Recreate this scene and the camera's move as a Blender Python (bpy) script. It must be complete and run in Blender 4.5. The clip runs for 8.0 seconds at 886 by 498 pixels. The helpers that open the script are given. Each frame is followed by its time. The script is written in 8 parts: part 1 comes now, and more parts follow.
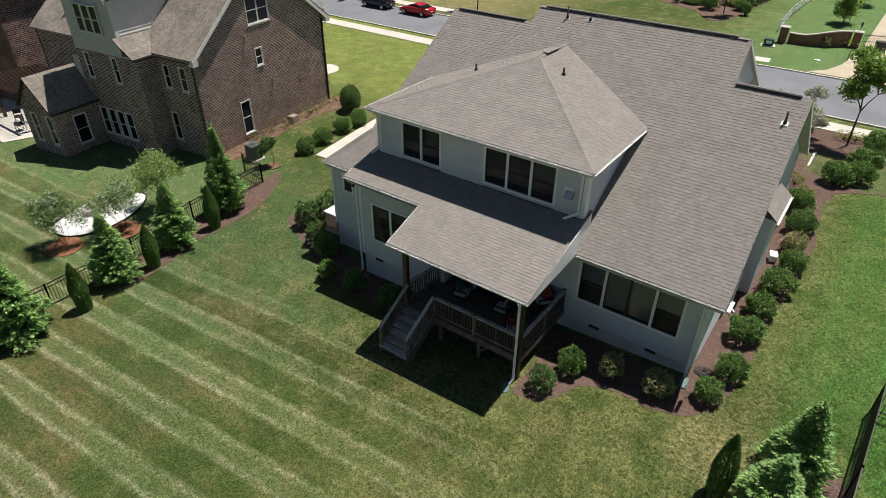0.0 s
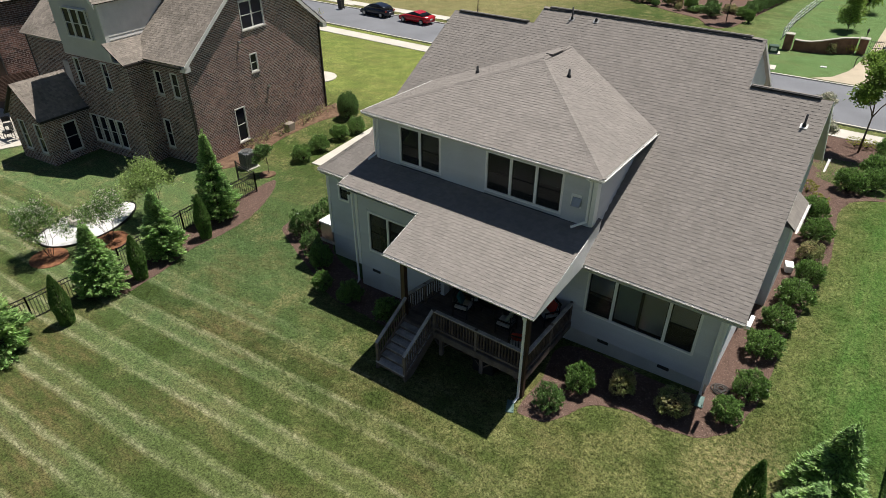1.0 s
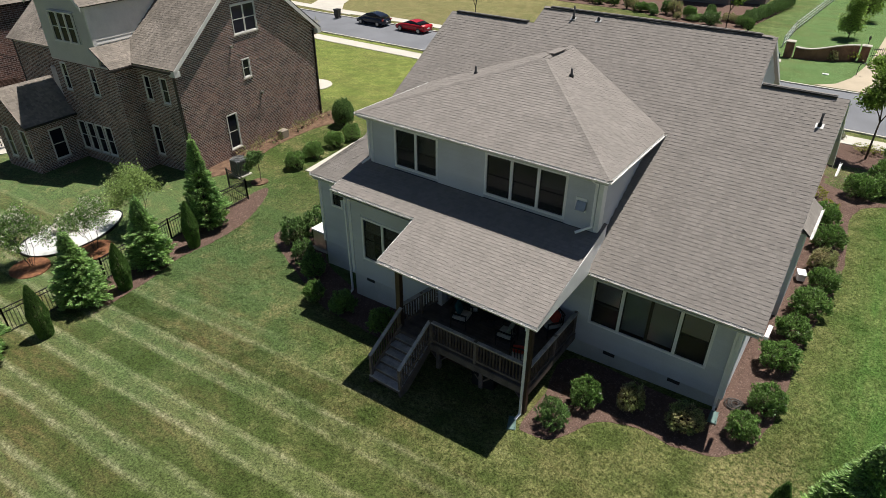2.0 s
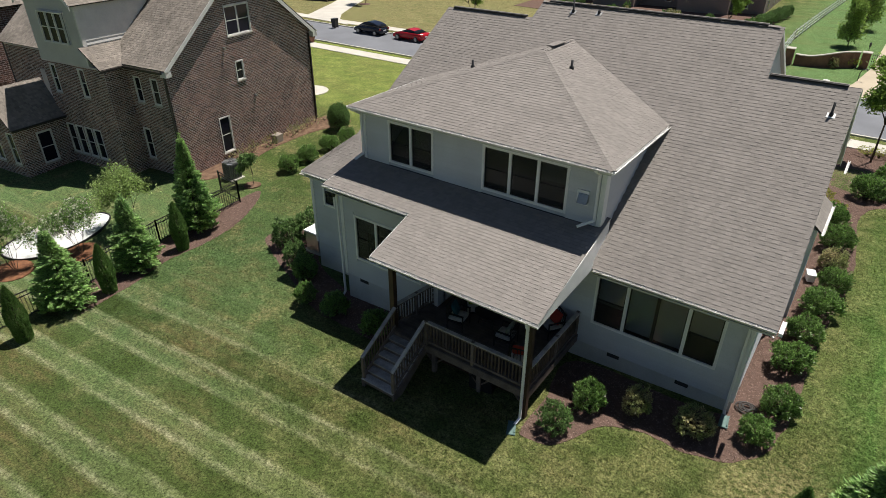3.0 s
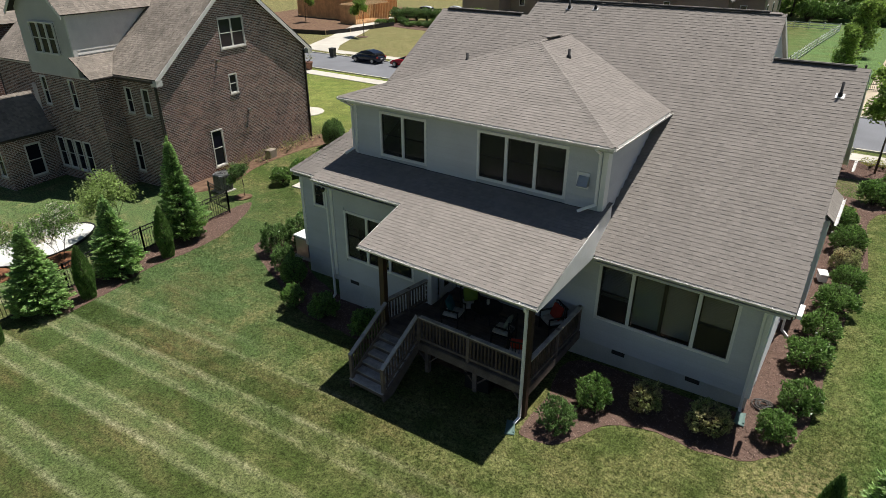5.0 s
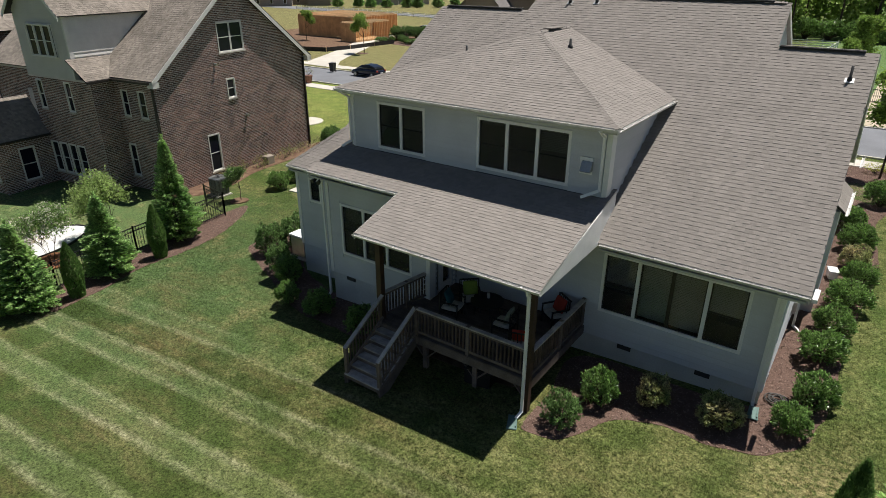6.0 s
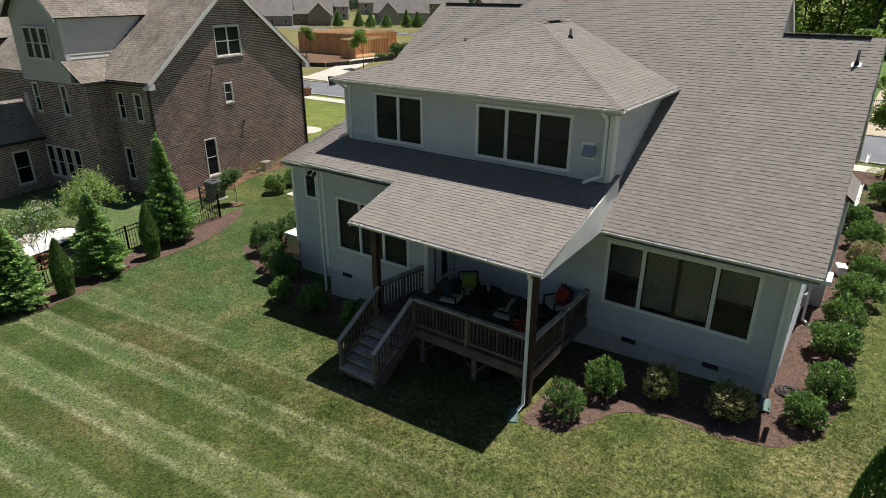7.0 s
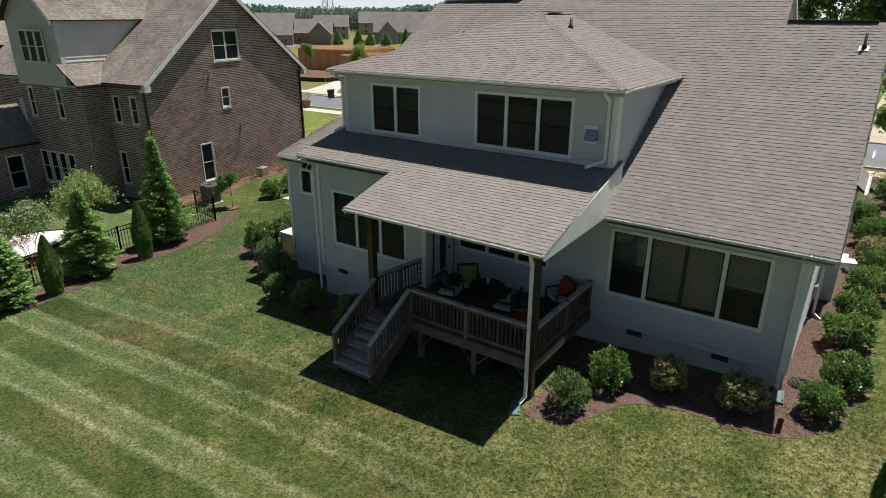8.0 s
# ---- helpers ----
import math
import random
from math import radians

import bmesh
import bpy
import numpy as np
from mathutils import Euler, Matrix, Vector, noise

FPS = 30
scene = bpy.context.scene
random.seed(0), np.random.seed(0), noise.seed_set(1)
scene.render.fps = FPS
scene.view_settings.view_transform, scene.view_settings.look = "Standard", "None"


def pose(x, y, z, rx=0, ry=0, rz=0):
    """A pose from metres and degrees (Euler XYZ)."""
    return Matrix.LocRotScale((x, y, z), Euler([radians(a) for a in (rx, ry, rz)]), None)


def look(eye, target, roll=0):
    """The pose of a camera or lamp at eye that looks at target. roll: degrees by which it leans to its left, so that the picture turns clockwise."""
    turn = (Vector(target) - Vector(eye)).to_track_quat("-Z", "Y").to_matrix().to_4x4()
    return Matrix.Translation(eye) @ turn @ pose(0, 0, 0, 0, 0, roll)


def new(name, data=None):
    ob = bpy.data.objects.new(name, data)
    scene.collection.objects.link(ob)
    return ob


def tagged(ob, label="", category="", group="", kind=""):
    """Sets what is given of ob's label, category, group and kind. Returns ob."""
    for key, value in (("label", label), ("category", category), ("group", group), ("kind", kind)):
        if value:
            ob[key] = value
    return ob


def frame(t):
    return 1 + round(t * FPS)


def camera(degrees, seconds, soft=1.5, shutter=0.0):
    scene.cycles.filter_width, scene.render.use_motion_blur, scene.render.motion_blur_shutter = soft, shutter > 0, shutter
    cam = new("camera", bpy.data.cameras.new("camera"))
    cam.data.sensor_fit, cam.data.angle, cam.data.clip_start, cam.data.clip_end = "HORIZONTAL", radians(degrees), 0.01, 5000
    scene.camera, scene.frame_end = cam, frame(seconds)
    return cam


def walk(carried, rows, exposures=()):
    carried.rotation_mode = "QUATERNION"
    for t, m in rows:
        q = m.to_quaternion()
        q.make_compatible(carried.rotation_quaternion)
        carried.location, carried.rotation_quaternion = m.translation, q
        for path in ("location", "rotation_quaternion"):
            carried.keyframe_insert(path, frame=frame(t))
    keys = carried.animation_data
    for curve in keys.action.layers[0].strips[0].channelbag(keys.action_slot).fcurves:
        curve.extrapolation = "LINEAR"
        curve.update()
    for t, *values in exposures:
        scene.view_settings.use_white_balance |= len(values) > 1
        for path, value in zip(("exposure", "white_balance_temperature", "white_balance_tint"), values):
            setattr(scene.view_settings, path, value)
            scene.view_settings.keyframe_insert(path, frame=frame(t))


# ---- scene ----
cam = camera(71.5, 8.0, soft=0.65)
PATH = [
    (0, (-0.48, -0.308, 16.361), (-1.45, 1.034, 15.24), 0.4),
    (0.5, (-0.811, 0.114, 16.014), (-1.787, 1.464, 14.908), 0.3),
    (1, (-1.07, 0.51, 15.666), (-2.052, 1.868, 14.574), 0.3),
    (1.5, (-1.33, 0.887, 15.337), (-2.315, 2.255, 14.262), 0.3),
    (3, (-1.732, 1.644, 13.924), (-2.733, 3.046, 12.908), 0.3),
    (3.5, (-1.693, 1.754, 13.491), (-2.702, 3.17, 12.502), 0.3),
    (4, (-1.71, 1.82, 13.051), (-2.727, 3.249, 12.091), 0.3),
    (4.5, (-1.677, 1.849, 12.586), (-2.703, 3.291, 11.654), 0.2),
    (6, (-1.747, 2.03, 10.93), (-2.8, 3.51, 10.093), 0.2),
    (6.5, (-1.767, 2.101, 10.397), (-2.827, 3.593, 9.591), 0.2),
    (7, (-1.797, 2.164, 9.891), (-2.864, 3.667, 9.115), 0.2),
    (7.5, (-1.847, 2.252, 9.389), (-2.921, 3.766, 8.645), 0.1),
    (8, (-1.887, 2.354, 8.911), (-2.967, 3.877, 8.194), 0.1),
]
walk(cam, [(t, look(eye, target, roll)) for t, eye, target, roll in PATH])

# ---- light ----
SUN_TO = Vector((0.47, 1.46, 4.14)).normalized()
world = bpy.data.worlds.new("world")
scene.world = world
world.use_nodes = True
wn = world.node_tree
sky = wn.nodes.new("ShaderNodeTexSky")
sky.sky_type = "NISHITA"
sky.sun_disc = False
sky.ozone_density = 3.0
sky.dust_density = 0.5
sky.sun_elevation = math.asin(SUN_TO.z)
sky.sun_rotation = math.atan2(SUN_TO.x, SUN_TO.y)
wn.links.new(sky.outputs[0], wn.nodes["Background"].inputs[0])
wn.nodes["Background"].inputs[1].default_value = 0.038
sun_data = bpy.data.lights.new("sun", "SUN")
sun_data.energy, sun_data.angle, sun_data.color = 5.0, radians(0.5), (1.0, 0.96, 0.9)
sun = new("sun", sun_data)
sun.matrix_world = look(SUN_TO * 60, (0, 0, 0))
scene.view_settings.exposure = 0.3

# ---- building helpers ----
def quad(bm, *pts):
    return bm.faces.new([bm.verts.new(p) for p in pts])


def box(bm, x0, x1, y0, y1, z0, z1):
    """An axis-aligned box."""
    v = [bm.verts.new((x, y, z)) for z in (z0, z1) for x, y in ((x0, y0), (x1, y0), (x1, y1), (x0, y1))]
    for f in ((3, 2, 1, 0), (4, 5, 6, 7), (0, 1, 5, 4), (1, 2, 6, 5), (2, 3, 7, 6), (3, 0, 4, 7)):
        bm.faces.new([v[i] for i in f])
    return v


def slab(bm, pts, down):
    """A polygon (counter-clockwise seen from outside) given thickness along the vector down."""
    d = Vector(down)
    top = [bm.verts.new(p) for p in pts]
    low = [bm.verts.new(Vector(p) + d) for p in pts]
    bm.faces.new(top)
    bm.faces.new(low[::-1])
    n = len(pts)
    for i in range(n):
        bm.faces.new((top[i], low[i], low[(i + 1) % n], top[(i + 1) % n]))


def bar(bm, a, b, w, h=None, up=(0, 0, 1)):
    """A square-edged bar from a to b, w wide and h high."""
    a, b = Vector(a), Vector(b)
    h = h or w
    d = (b - a).normalized()
    s = d.cross(Vector(up))
    s = s.normalized() if s.length > 1e-4 else Vector((1, 0, 0))
    u = s.cross(d)
    s, u = s * w / 2, u * h / 2
    v = [bm.verts.new(p + i * s + j * u) for p in (a, b) for i, j in ((-1, -1), (1, -1), (1, 1), (-1, 1))]
    for f in ((3, 2, 1, 0), (4, 5, 6, 7), (0, 1, 5, 4), (1, 2, 6, 5), (2, 3, 7, 6), (3, 0, 4, 7)):
        bm.faces.new([v[i] for i in f])


def rod(bm, pts, radii, n=8, cap=True):
    """A round, tapering rod through points."""
    rings = []
    pts = [Vector(p) for p in pts]
    for i, p in enumerate(pts):
        d = (pts[min(i + 1, len(pts) - 1)] - pts[max(i - 1, 0)]).normalized()
        s = d.cross(Vector((0.13, 0.31, 0.94)))
        if s.length < 1e-3:
            s = d.cross(Vector((1, 0, 0)))
        s.normalize()
        u = d.cross(s)
        r = radii[i] if isinstance(radii, (list, tuple)) else radii
        rings.append([bm.verts.new(p + r * (math.cos(2 * math.pi * k / n) * s + math.sin(2 * math.pi * k / n) * u)) for k in range(n)])
    for a, b in zip(rings, rings[1:]):
        for k in range(n):
            bm.faces.new((a[k], a[(k + 1) % n], b[(k + 1) % n], b[k]))
    if cap:
        bm.faces.new(rings[0][::-1])
        bm.faces.new(rings[-1])


def mesh_of(bm, name, smooth=False):
    bmesh.ops.recalc_face_normals(bm, faces=bm.faces)
    me = bpy.data.meshes.new(name)
    bm.to_mesh(me)
    bm.free()
    if smooth:
        me.shade_smooth()
    return me


def part(name, bm, material, parent=None, label="", smooth=False):
    """One mesh object under a thing or a part."""
    me = bm if isinstance(bm, bpy.types.Mesh) else mesh_of(bm, name, smooth)
    if material and not me.materials:
        me.materials.append(material)
    ob = new(name, me)
    ob.parent = parent
    if label:
        ob["label"] = label
    return ob


def thing(name, label, category, at=(0, 0, 0), turn=0.0, group="", kind=""):
    """An empty at a thing's base that carries its parts."""
    ob = new(name)
    ob.empty_display_size = 0.1
    ob.matrix_basis = pose(*at, 0, 0, turn)
    return tagged(ob, label, category, group, kind)


def structure(name, bm, material, label="", category="", smooth=False):
    return tagged(part(name, bm, material, None, "", smooth), label, category, "", "structure")


def B():
    return bmesh.new()


def smoothstep(a, b, x):
    u = max(0.0, min(1.0, (x - a) / (b - a)))
    return u * u * (3 - 2 * u)


def street_z(x):
    """The height of the land along the street and beyond it."""
    return -0.4 + 0.012 * max(-60.0, min(5.0, x + 5.0))


def ground_z(x, y):
    """The height of the land: it falls gently to the west and to the south."""
    gx = 0.1 + 0.046 * max(-22.0, min(8.0, x + 7.5))
    gy = 0.04 * max(-14.0, min(0.0, y - 13.7)) + 0.012 * max(0.0, min(18.0, y - 13.7))
    far = smoothstep(34, 46, y)
    return (gx + gy) * (1 - far) + far * street_z(x)

# ---- materials ----
def make_material(name, colour, rough=0.8, metal=0.0, vary=0.15, scale=3.0, fine=60.0, bump=0.15, bump_scale=None, random_by="", spread=0.2, second=None, spec=0.5):
    """A surface with variation at two scales, bump, and piece-to-piece spread."""
    m = bpy.data.materials.new(name)
    m.use_nodes = True
    nt = m.node_tree
    N, L = nt.nodes, nt.links
    b = N["Principled BSDF"]
    b.inputs["Roughness"].default_value = rough
    b.inputs["Metallic"].default_value = metal
    b.inputs["Specular IOR Level"].default_value = spec
    tc = N.new("ShaderNodeTexCoord")
    geo = N.new("ShaderNodeNewGeometry")
    n1 = N.new("ShaderNodeTexNoise")
    n1.inputs["Scale"].default_value = scale
    n1.inputs["Detail"].default_value = 4
    n2 = N.new("ShaderNodeTexNoise")
    n2.inputs["Scale"].default_value = fine
    n2.inputs["Detail"].default_value = 3
    L.new(geo.outputs["Position"], n1.inputs["Vector"])
    L.new(geo.outputs["Position"], n2.inputs["Vector"])
    mix = N.new("ShaderNodeMix")
    mix.data_type = "RGBA"
    c = Vector(colour)
    d = Vector(second) if second else c * (1 - 2 * vary)
    mix.inputs["A"].default_value = (*c, 1)
    mix.inputs["B"].default_value = (*d, 1)
    ramp = N.new("ShaderNodeMapRange")
    ramp.inputs["From Min"].default_value, ramp.inputs["From Max"].default_value = 0.35, 0.68
    L.new(n1.outputs["Fac"], ramp.inputs["Value"])
    L.new(ramp.outputs["Result"], mix.inputs["Factor"])
    hsv = N.new("ShaderNodeHueSaturation")
    L.new(mix.outputs["Result"], hsv.inputs["Color"])
    val = N.new("ShaderNodeMapRange")
    val.inputs["From Min"].default_value, val.inputs["From Max"].default_value = 0.25, 0.75
    val.inputs["To Min"].default_value, val.inputs["To Max"].default_value = 1 - vary, 1 + vary
    L.new(n2.outputs["Fac"], val.inputs["Value"])
    last = val.outputs["Result"]
    if random_by:
        r = N.new("ShaderNodeObjectInfo").outputs["Random"] if random_by == "object" else geo.outputs["Random Per Island"]
        sp = N.new("ShaderNodeMapRange")
        sp.inputs["To Min"].default_value, sp.inputs["To Max"].default_value = 1 - spread, 1 + spread
        L.new(r, sp.inputs["Value"])
        mul = N.new("ShaderNodeMath")
        mul.operation = "MULTIPLY"
        L.new(last, mul.inputs[0])
        L.new(sp.outputs["Result"], mul.inputs[1])
        last = mul.outputs[0]
    L.new(last, hsv.inputs["Value"])
    L.new(hsv.outputs["Color"], b.inputs["Base Color"])
    if bump:
        bp = N.new("ShaderNodeBump")
        bp.inputs["Strength"].default_value = bump
        bp.inputs["Distance"].default_value = 0.02
        src = n2
        if bump_scale:
            src = N.new("ShaderNodeTexNoise")
            src.inputs["Scale"].default_value = bump_scale
            L.new(geo.outputs["Position"], src.inputs["Vector"])
        L.new(src.outputs["Fac"], bp.inputs["Height"])
        L.new(bp.outputs["Normal"], b.inputs["Normal"])
    return m


SIDING = make_material("painted_siding", (0.60, 0.61, 0.63), 0.6, vary=0.05, scale=0.8, fine=25, bump=0.06, random_by="object", spread=0.03)
GUTTER = make_material("gutter_metal", (0.7, 0.69, 0.66), 0.45, vary=0.12, scale=5, fine=40, bump=0.05)
TRIM = make_material("white_trim", (0.86, 0.855, 0.84), 0.5, vary=0.05, scale=1.5, fine=30, bump=0.04)
FOUNDATION = make_material("painted_foundation", (0.64, 0.64, 0.62), 0.8, vary=0.08, scale=1.2, fine=20, bump=0.2)
SHINGLE = make_material("roof_shingle", (0.25, 0.226, 0.205), 0.95, vary=0.05, scale=1.3, fine=45, bump=0.5, random_by="island", spread=0.075, spec=0.2)
SHINGLE_ONE = make_material("roof_shingle_piece", (0.25, 0.226, 0.205), 0.95, vary=0.05, scale=1.3, fine=45, bump=0.5, random_by="object", spread=0.075, spec=0.2)
UNDERLAY = make_material("roof_underlay", (0.06, 0.055, 0.05), 0.95, vary=0.1, scale=2, fine=50, bump=0.3)
RIDGE = make_material("ridge_vent", (0.035, 0.033, 0.032), 0.9, vary=0.2, scale=2, fine=40, bump=0.3)
GRASS = make_material("lawn", (0.10, 0.15, 0.045), 0.95, vary=0.3, scale=0.4, fine=30, bump=0.8, second=(0.20, 0.20, 0.085), spec=0.1)
MULCH = make_material("mulch", (0.155, 0.10, 0.08), 0.98, vary=0.35, scale=6, fine=45, bump=0.9, second=(0.12, 0.078, 0.062), spec=0.1)
BRICK = make_material("brick", (0.225, 0.128, 0.1), 0.9, vary=0.24, scale=0.8, fine=30, bump=0.2, random_by="island", spread=0.6)
MORTAR = make_material("mortar", (0.74, 0.68, 0.65), 0.95, vary=0.16, scale=1.1, fine=60, bump=0.4)
ASPHALT = make_material("asphalt", (0.185, 0.19, 0.205), 0.9, vary=0.1, scale=0.3, fine=60, bump=0.3)
CONCRETE = make_material("concrete", (0.56, 0.52, 0.45), 0.9, vary=0.08, scale=0.6, fine=30, bump=0.2)
LEAF = make_material("leaf", (0.055, 0.11, 0.03), 0.6, vary=0.25, scale=2, fine=15, bump=0, random_by="island", spread=0.45)
BARK = make_material("bark", (0.10, 0.075, 0.055), 0.95, vary=0.3, scale=6, fine=40, bump=0.6)
# brown baluster wood, darkened in colour for the shade they stand in
DECK_BROWN = make_material("shaded_brown_wood", (0.125, 0.088, 0.068), 0.85, vary=0.25, scale=3, fine=30, bump=0.3, random_by="object", spread=0.35)
DECK = make_material("weathered_wood", (0.195, 0.15, 0.125), 0.85, vary=0.2, scale=3, fine=30, bump=0.3, random_by="object", spread=0.2)
GLASS_DARK = make_material("dark_glass", (0.012, 0.013, 0.015), 0.08, vary=0.02, scale=1, fine=5, bump=0.0)
BLACK = make_material("black_metal", (0.015, 0.015, 0.016), 0.5, vary=0.1, scale=3, fine=30, bump=0.05)


def lawn_material(name="mown_lawn", gain=1.0, glow=0.0):
    """Mown grass: greens and straw by noise, pale wheel stripes that run along the rear wall."""
    m = bpy.data.materials.new(name)
    m.use_nodes = True
    nt = m.node_tree
    N, L = nt.nodes, nt.links
    b = N["Principled BSDF"]
    b.inputs["Roughness"].default_value = 0.95
    b.inputs["Specular IOR Level"].default_value = 0.1
    geo = N.new("ShaderNodeNewGeometry")

    def tex(scale, detail=4, stretch=(1, 1, 1), rough=0.55):
        mp = N.new("ShaderNodeMapping")
        mp.inputs["Scale"].default_value = stretch
        L.new(geo.outputs["Position"], mp.inputs["Vector"])
        n = N.new("ShaderNodeTexNoise")
        n.inputs["Scale"].default_value = scale
        n.inputs["Detail"].default_value = detail
        n.inputs["Roughness"].default_value = rough
        L.new(mp.outputs["Vector"], n.inputs["Vector"])
        return n.outputs["Fac"]

    def ranged(src, a, b_, c=0.0, d=1.0):
        r = N.new("ShaderNodeMapRange")
        for k, v in zip(("From Min", "From Max", "To Min", "To Max"), (a, b_, c, d)):
            r.inputs[k].default_value = v
        L.new(src, r.inputs["Value"])
        return r.outputs["Result"]

    def maths(op, a, b_):
        n = N.new("ShaderNodeMath")
        n.operation = op
        for i, s in enumerate((a, b_)):
            if isinstance(s, (int, float)):
                n.inputs[i].default_value = s
            else:
                L.new(s, n.inputs[i])
        return n.outputs[0]

    def mixed(fac, a, b_):
        n = N.new("ShaderNodeMix")
        n.data_type = "RGBA"
        L.new(fac, n.inputs["Factor"])
        for key, s in (("A", a), ("B", b_)):
            if isinstance(s, tuple):
                n.inputs[key].default_value = (*s, 1)
            else:
                L.new(s, n.inputs[key])
        return n.outputs["Result"]

    sep = N.new("ShaderNodeSeparateXYZ")
    L.new(geo.outputs["Position"], sep.inputs[0])
    big = tex(0.22, 3)
    mid = tex(0.9, 5)
    fine = tex(7, 5)
    blade = tex(17, 5, (1.0, 1.0, 1.0), 0.75)
    streak = tex(5, 4, (0.22, 1.0, 1.0), 0.65)
    green = mixed(ranged(big, 0.35, 0.65), GREEN_DEEP, GREEN_WARM)
    # painted bluish sheen of the lit west lawn; drier ground by the house corner
    green = mixed(maths("MULTIPLY", ranged(sep.outputs["X"], -12.0, -19.0, 0.0, 0.85), maths("MULTIPLY", ranged(sep.outputs["Y"], 24, 17), ranged(sep.outputs["Y"], 5.5, 11.0, 0.25, 1.0))), green, COOL_SHEEN)
    east = maths("MULTIPLY", ranged(sep.outputs["X"], -24.0, -7.0), ranged(sep.outputs["Y"], 3.0, 12.0, 0.25, 1.0))
    dry = maths("MULTIPLY", ranged(maths("ADD", mid, maths("MULTIPLY", east, 0.09)), 0.5, 0.72), ranged(fine, 0.3, 0.6))
    dry = maths("MULTIPLY", dry, ranged(sep.outputs["Y"], 4.0, 11.0, 0.35, 1.0))
    col = mixed(maths("MULTIPLY", dry, 0.7), green, STRAW)
    col = mixed(maths("MULTIPLY", east, ranged(mid, 0.3, 0.65, 0.15, 0.5)), col, WARM)
    # a trodden bare patch by the house corner
    px, py = maths("SUBTRACT", sep.outputs["X"], -0.4), maths("SUBTRACT", sep.outputs["Y"], 15.0)
    away = maths("SQRT", maths("ADD", maths("MULTIPLY", px, px), maths("MULTIPLY", py, py)), 0.0)
    bare = maths("MULTIPLY", ranged(away, 2.3, 0.4), ranged(fine, 0.36, 0.56))
    col = mixed(maths("MULTIPLY", bare, 0.8), col, STRAW)
    # distant plots are drier, the street verge yellower
    col = mixed(maths("MULTIPLY", maths("MULTIPLY", maths("MULTIPLY", ranged(sep.outputs["Y"], 31, 36), ranged(sep.outputs["Y"], 56, 53)), ranged(sep.outputs["X"], -15, -24)), ranged(mid, 0.3, 0.7, 0.35, 0.75)), col, VERGE)
    col = mixed(maths("MULTIPLY", maths("MULTIPLY", ranged(sep.outputs["Y"], 58, 61), ranged(sep.outputs["X"], -30, -42)), ranged(mid, 0.3, 0.7, 0.45, 0.8)), col, FIELD)
    col = mixed(maths("MULTIPLY", maths("MULTIPLY", ranged(sep.outputs["Y"], 57, 61), ranged(sep.outputs["X"], -17, -10)), ranged(mid, 0.3, 0.7, 0.5, 0.9)), col, PARK)
    # mower passes every 2.05 m: two pale wheel lines with a paler strip between, darker grass to the next pass
    wob = ranged(tex(0.3, 2), 0, 1, -0.12, 0.12)
    across = maths("ADD", maths("ADD", sep.outputs["Y"], wob), maths("MULTIPLY", sep.outputs["X"], -0.065))
    ph = maths("FRACT", maths("MULTIPLY", maths("ADD", across, -10.66), 1 / 2.05), 0.0)
    first = maths("SUBTRACT", 0.5, maths("ABSOLUTE", maths("SUBTRACT", ph, 0.5), 0.0))
    second_line = maths("ABSOLUTE", maths("SUBTRACT", ph, 0.356), 0.0)
    yard = maths("MULTIPLY", ranged(sep.outputs["Y"], 14.0, 10.5, 0.0, 1.0), ranged(sep.outputs["X"], -4.5, -12.5))
    patchy = tex(0.45, 4, (0.55, 1.0, 1.0), 0.6)
    worn = maths("MULTIPLY", ranged(streak, 0.34, 0.62, 0.1, 1.0), ranged(fine, 0.25, 0.6, 0.35, 1.0))
    worn = maths("MULTIPLY", worn, ranged(patchy, 0.34, 0.6, 0.3, 1.0))
    band = maths("MULTIPLY", ranged(ph, 0.0, 0.04), ranged(ph, 0.37, 0.32))
    beyond = maths("MULTIPLY", ranged(ph, 0.38, 0.46), ranged(ph, 0.99, 0.9))
    col = mixed(maths("MULTIPLY", maths("MULTIPLY", beyond, yard), ranged(mid, 0.35, 0.65, 0.85, 0.35)), col, GREEN_DARK)
    scorched = maths("MULTIPLY", ranged(patchy, 0.45, 0.62), ranged(streak, 0.4, 0.62, 0.3, 1.0))
    col = mixed(maths("MULTIPLY", maths("MULTIPLY", scorched, ranged(sep.outputs["X"], -2.0, -7.0)), ranged(sep.outputs["Y"], 15.5, 12.5, 0.35, 0.62)), col, BROWN)
    col = mixed(maths("MULTIPLY", maths("MULTIPLY", band, yard), ranged(mid, 0.35, 0.65, 0.1, 0.4)), col, PALE)
    line = maths("MAXIMUM", ranged(first, 0.1, 0.01), ranged(second_line, 0.1, 0.01))
    col = mixed(maths("MULTIPLY", maths("MULTIPLY", line, yard), maths("MULTIPLY", worn, 0.85)), col, STRIPE)
    # a lusher strip down the east side, laid across the first set of stripes
    lush = maths("MULTIPLY", maths("MAXIMUM", ranged(sep.outputs["X"], -0.4, 1.0, 0.0, 0.7), ranged(sep.outputs["X"], 2.2, 3.0)), ranged(sep.outputs["X"], 6.5, 5.0))
    col = mixed(maths("MULTIPLY", maths("MULTIPLY", lush, maths("MULTIPLY", ranged(sep.outputs["Y"], 13, 16.5), ranged(tex(3, 4, (1.0, 0.15, 1.0)), 0.3, 0.6, 0.5, 1.0))), 0.92), col, LUSH)
    # thin pale edge along each clump of blades
    hsv = N.new("ShaderNodeHueSaturation")
    L.new(col, hsv.inputs["Color"])
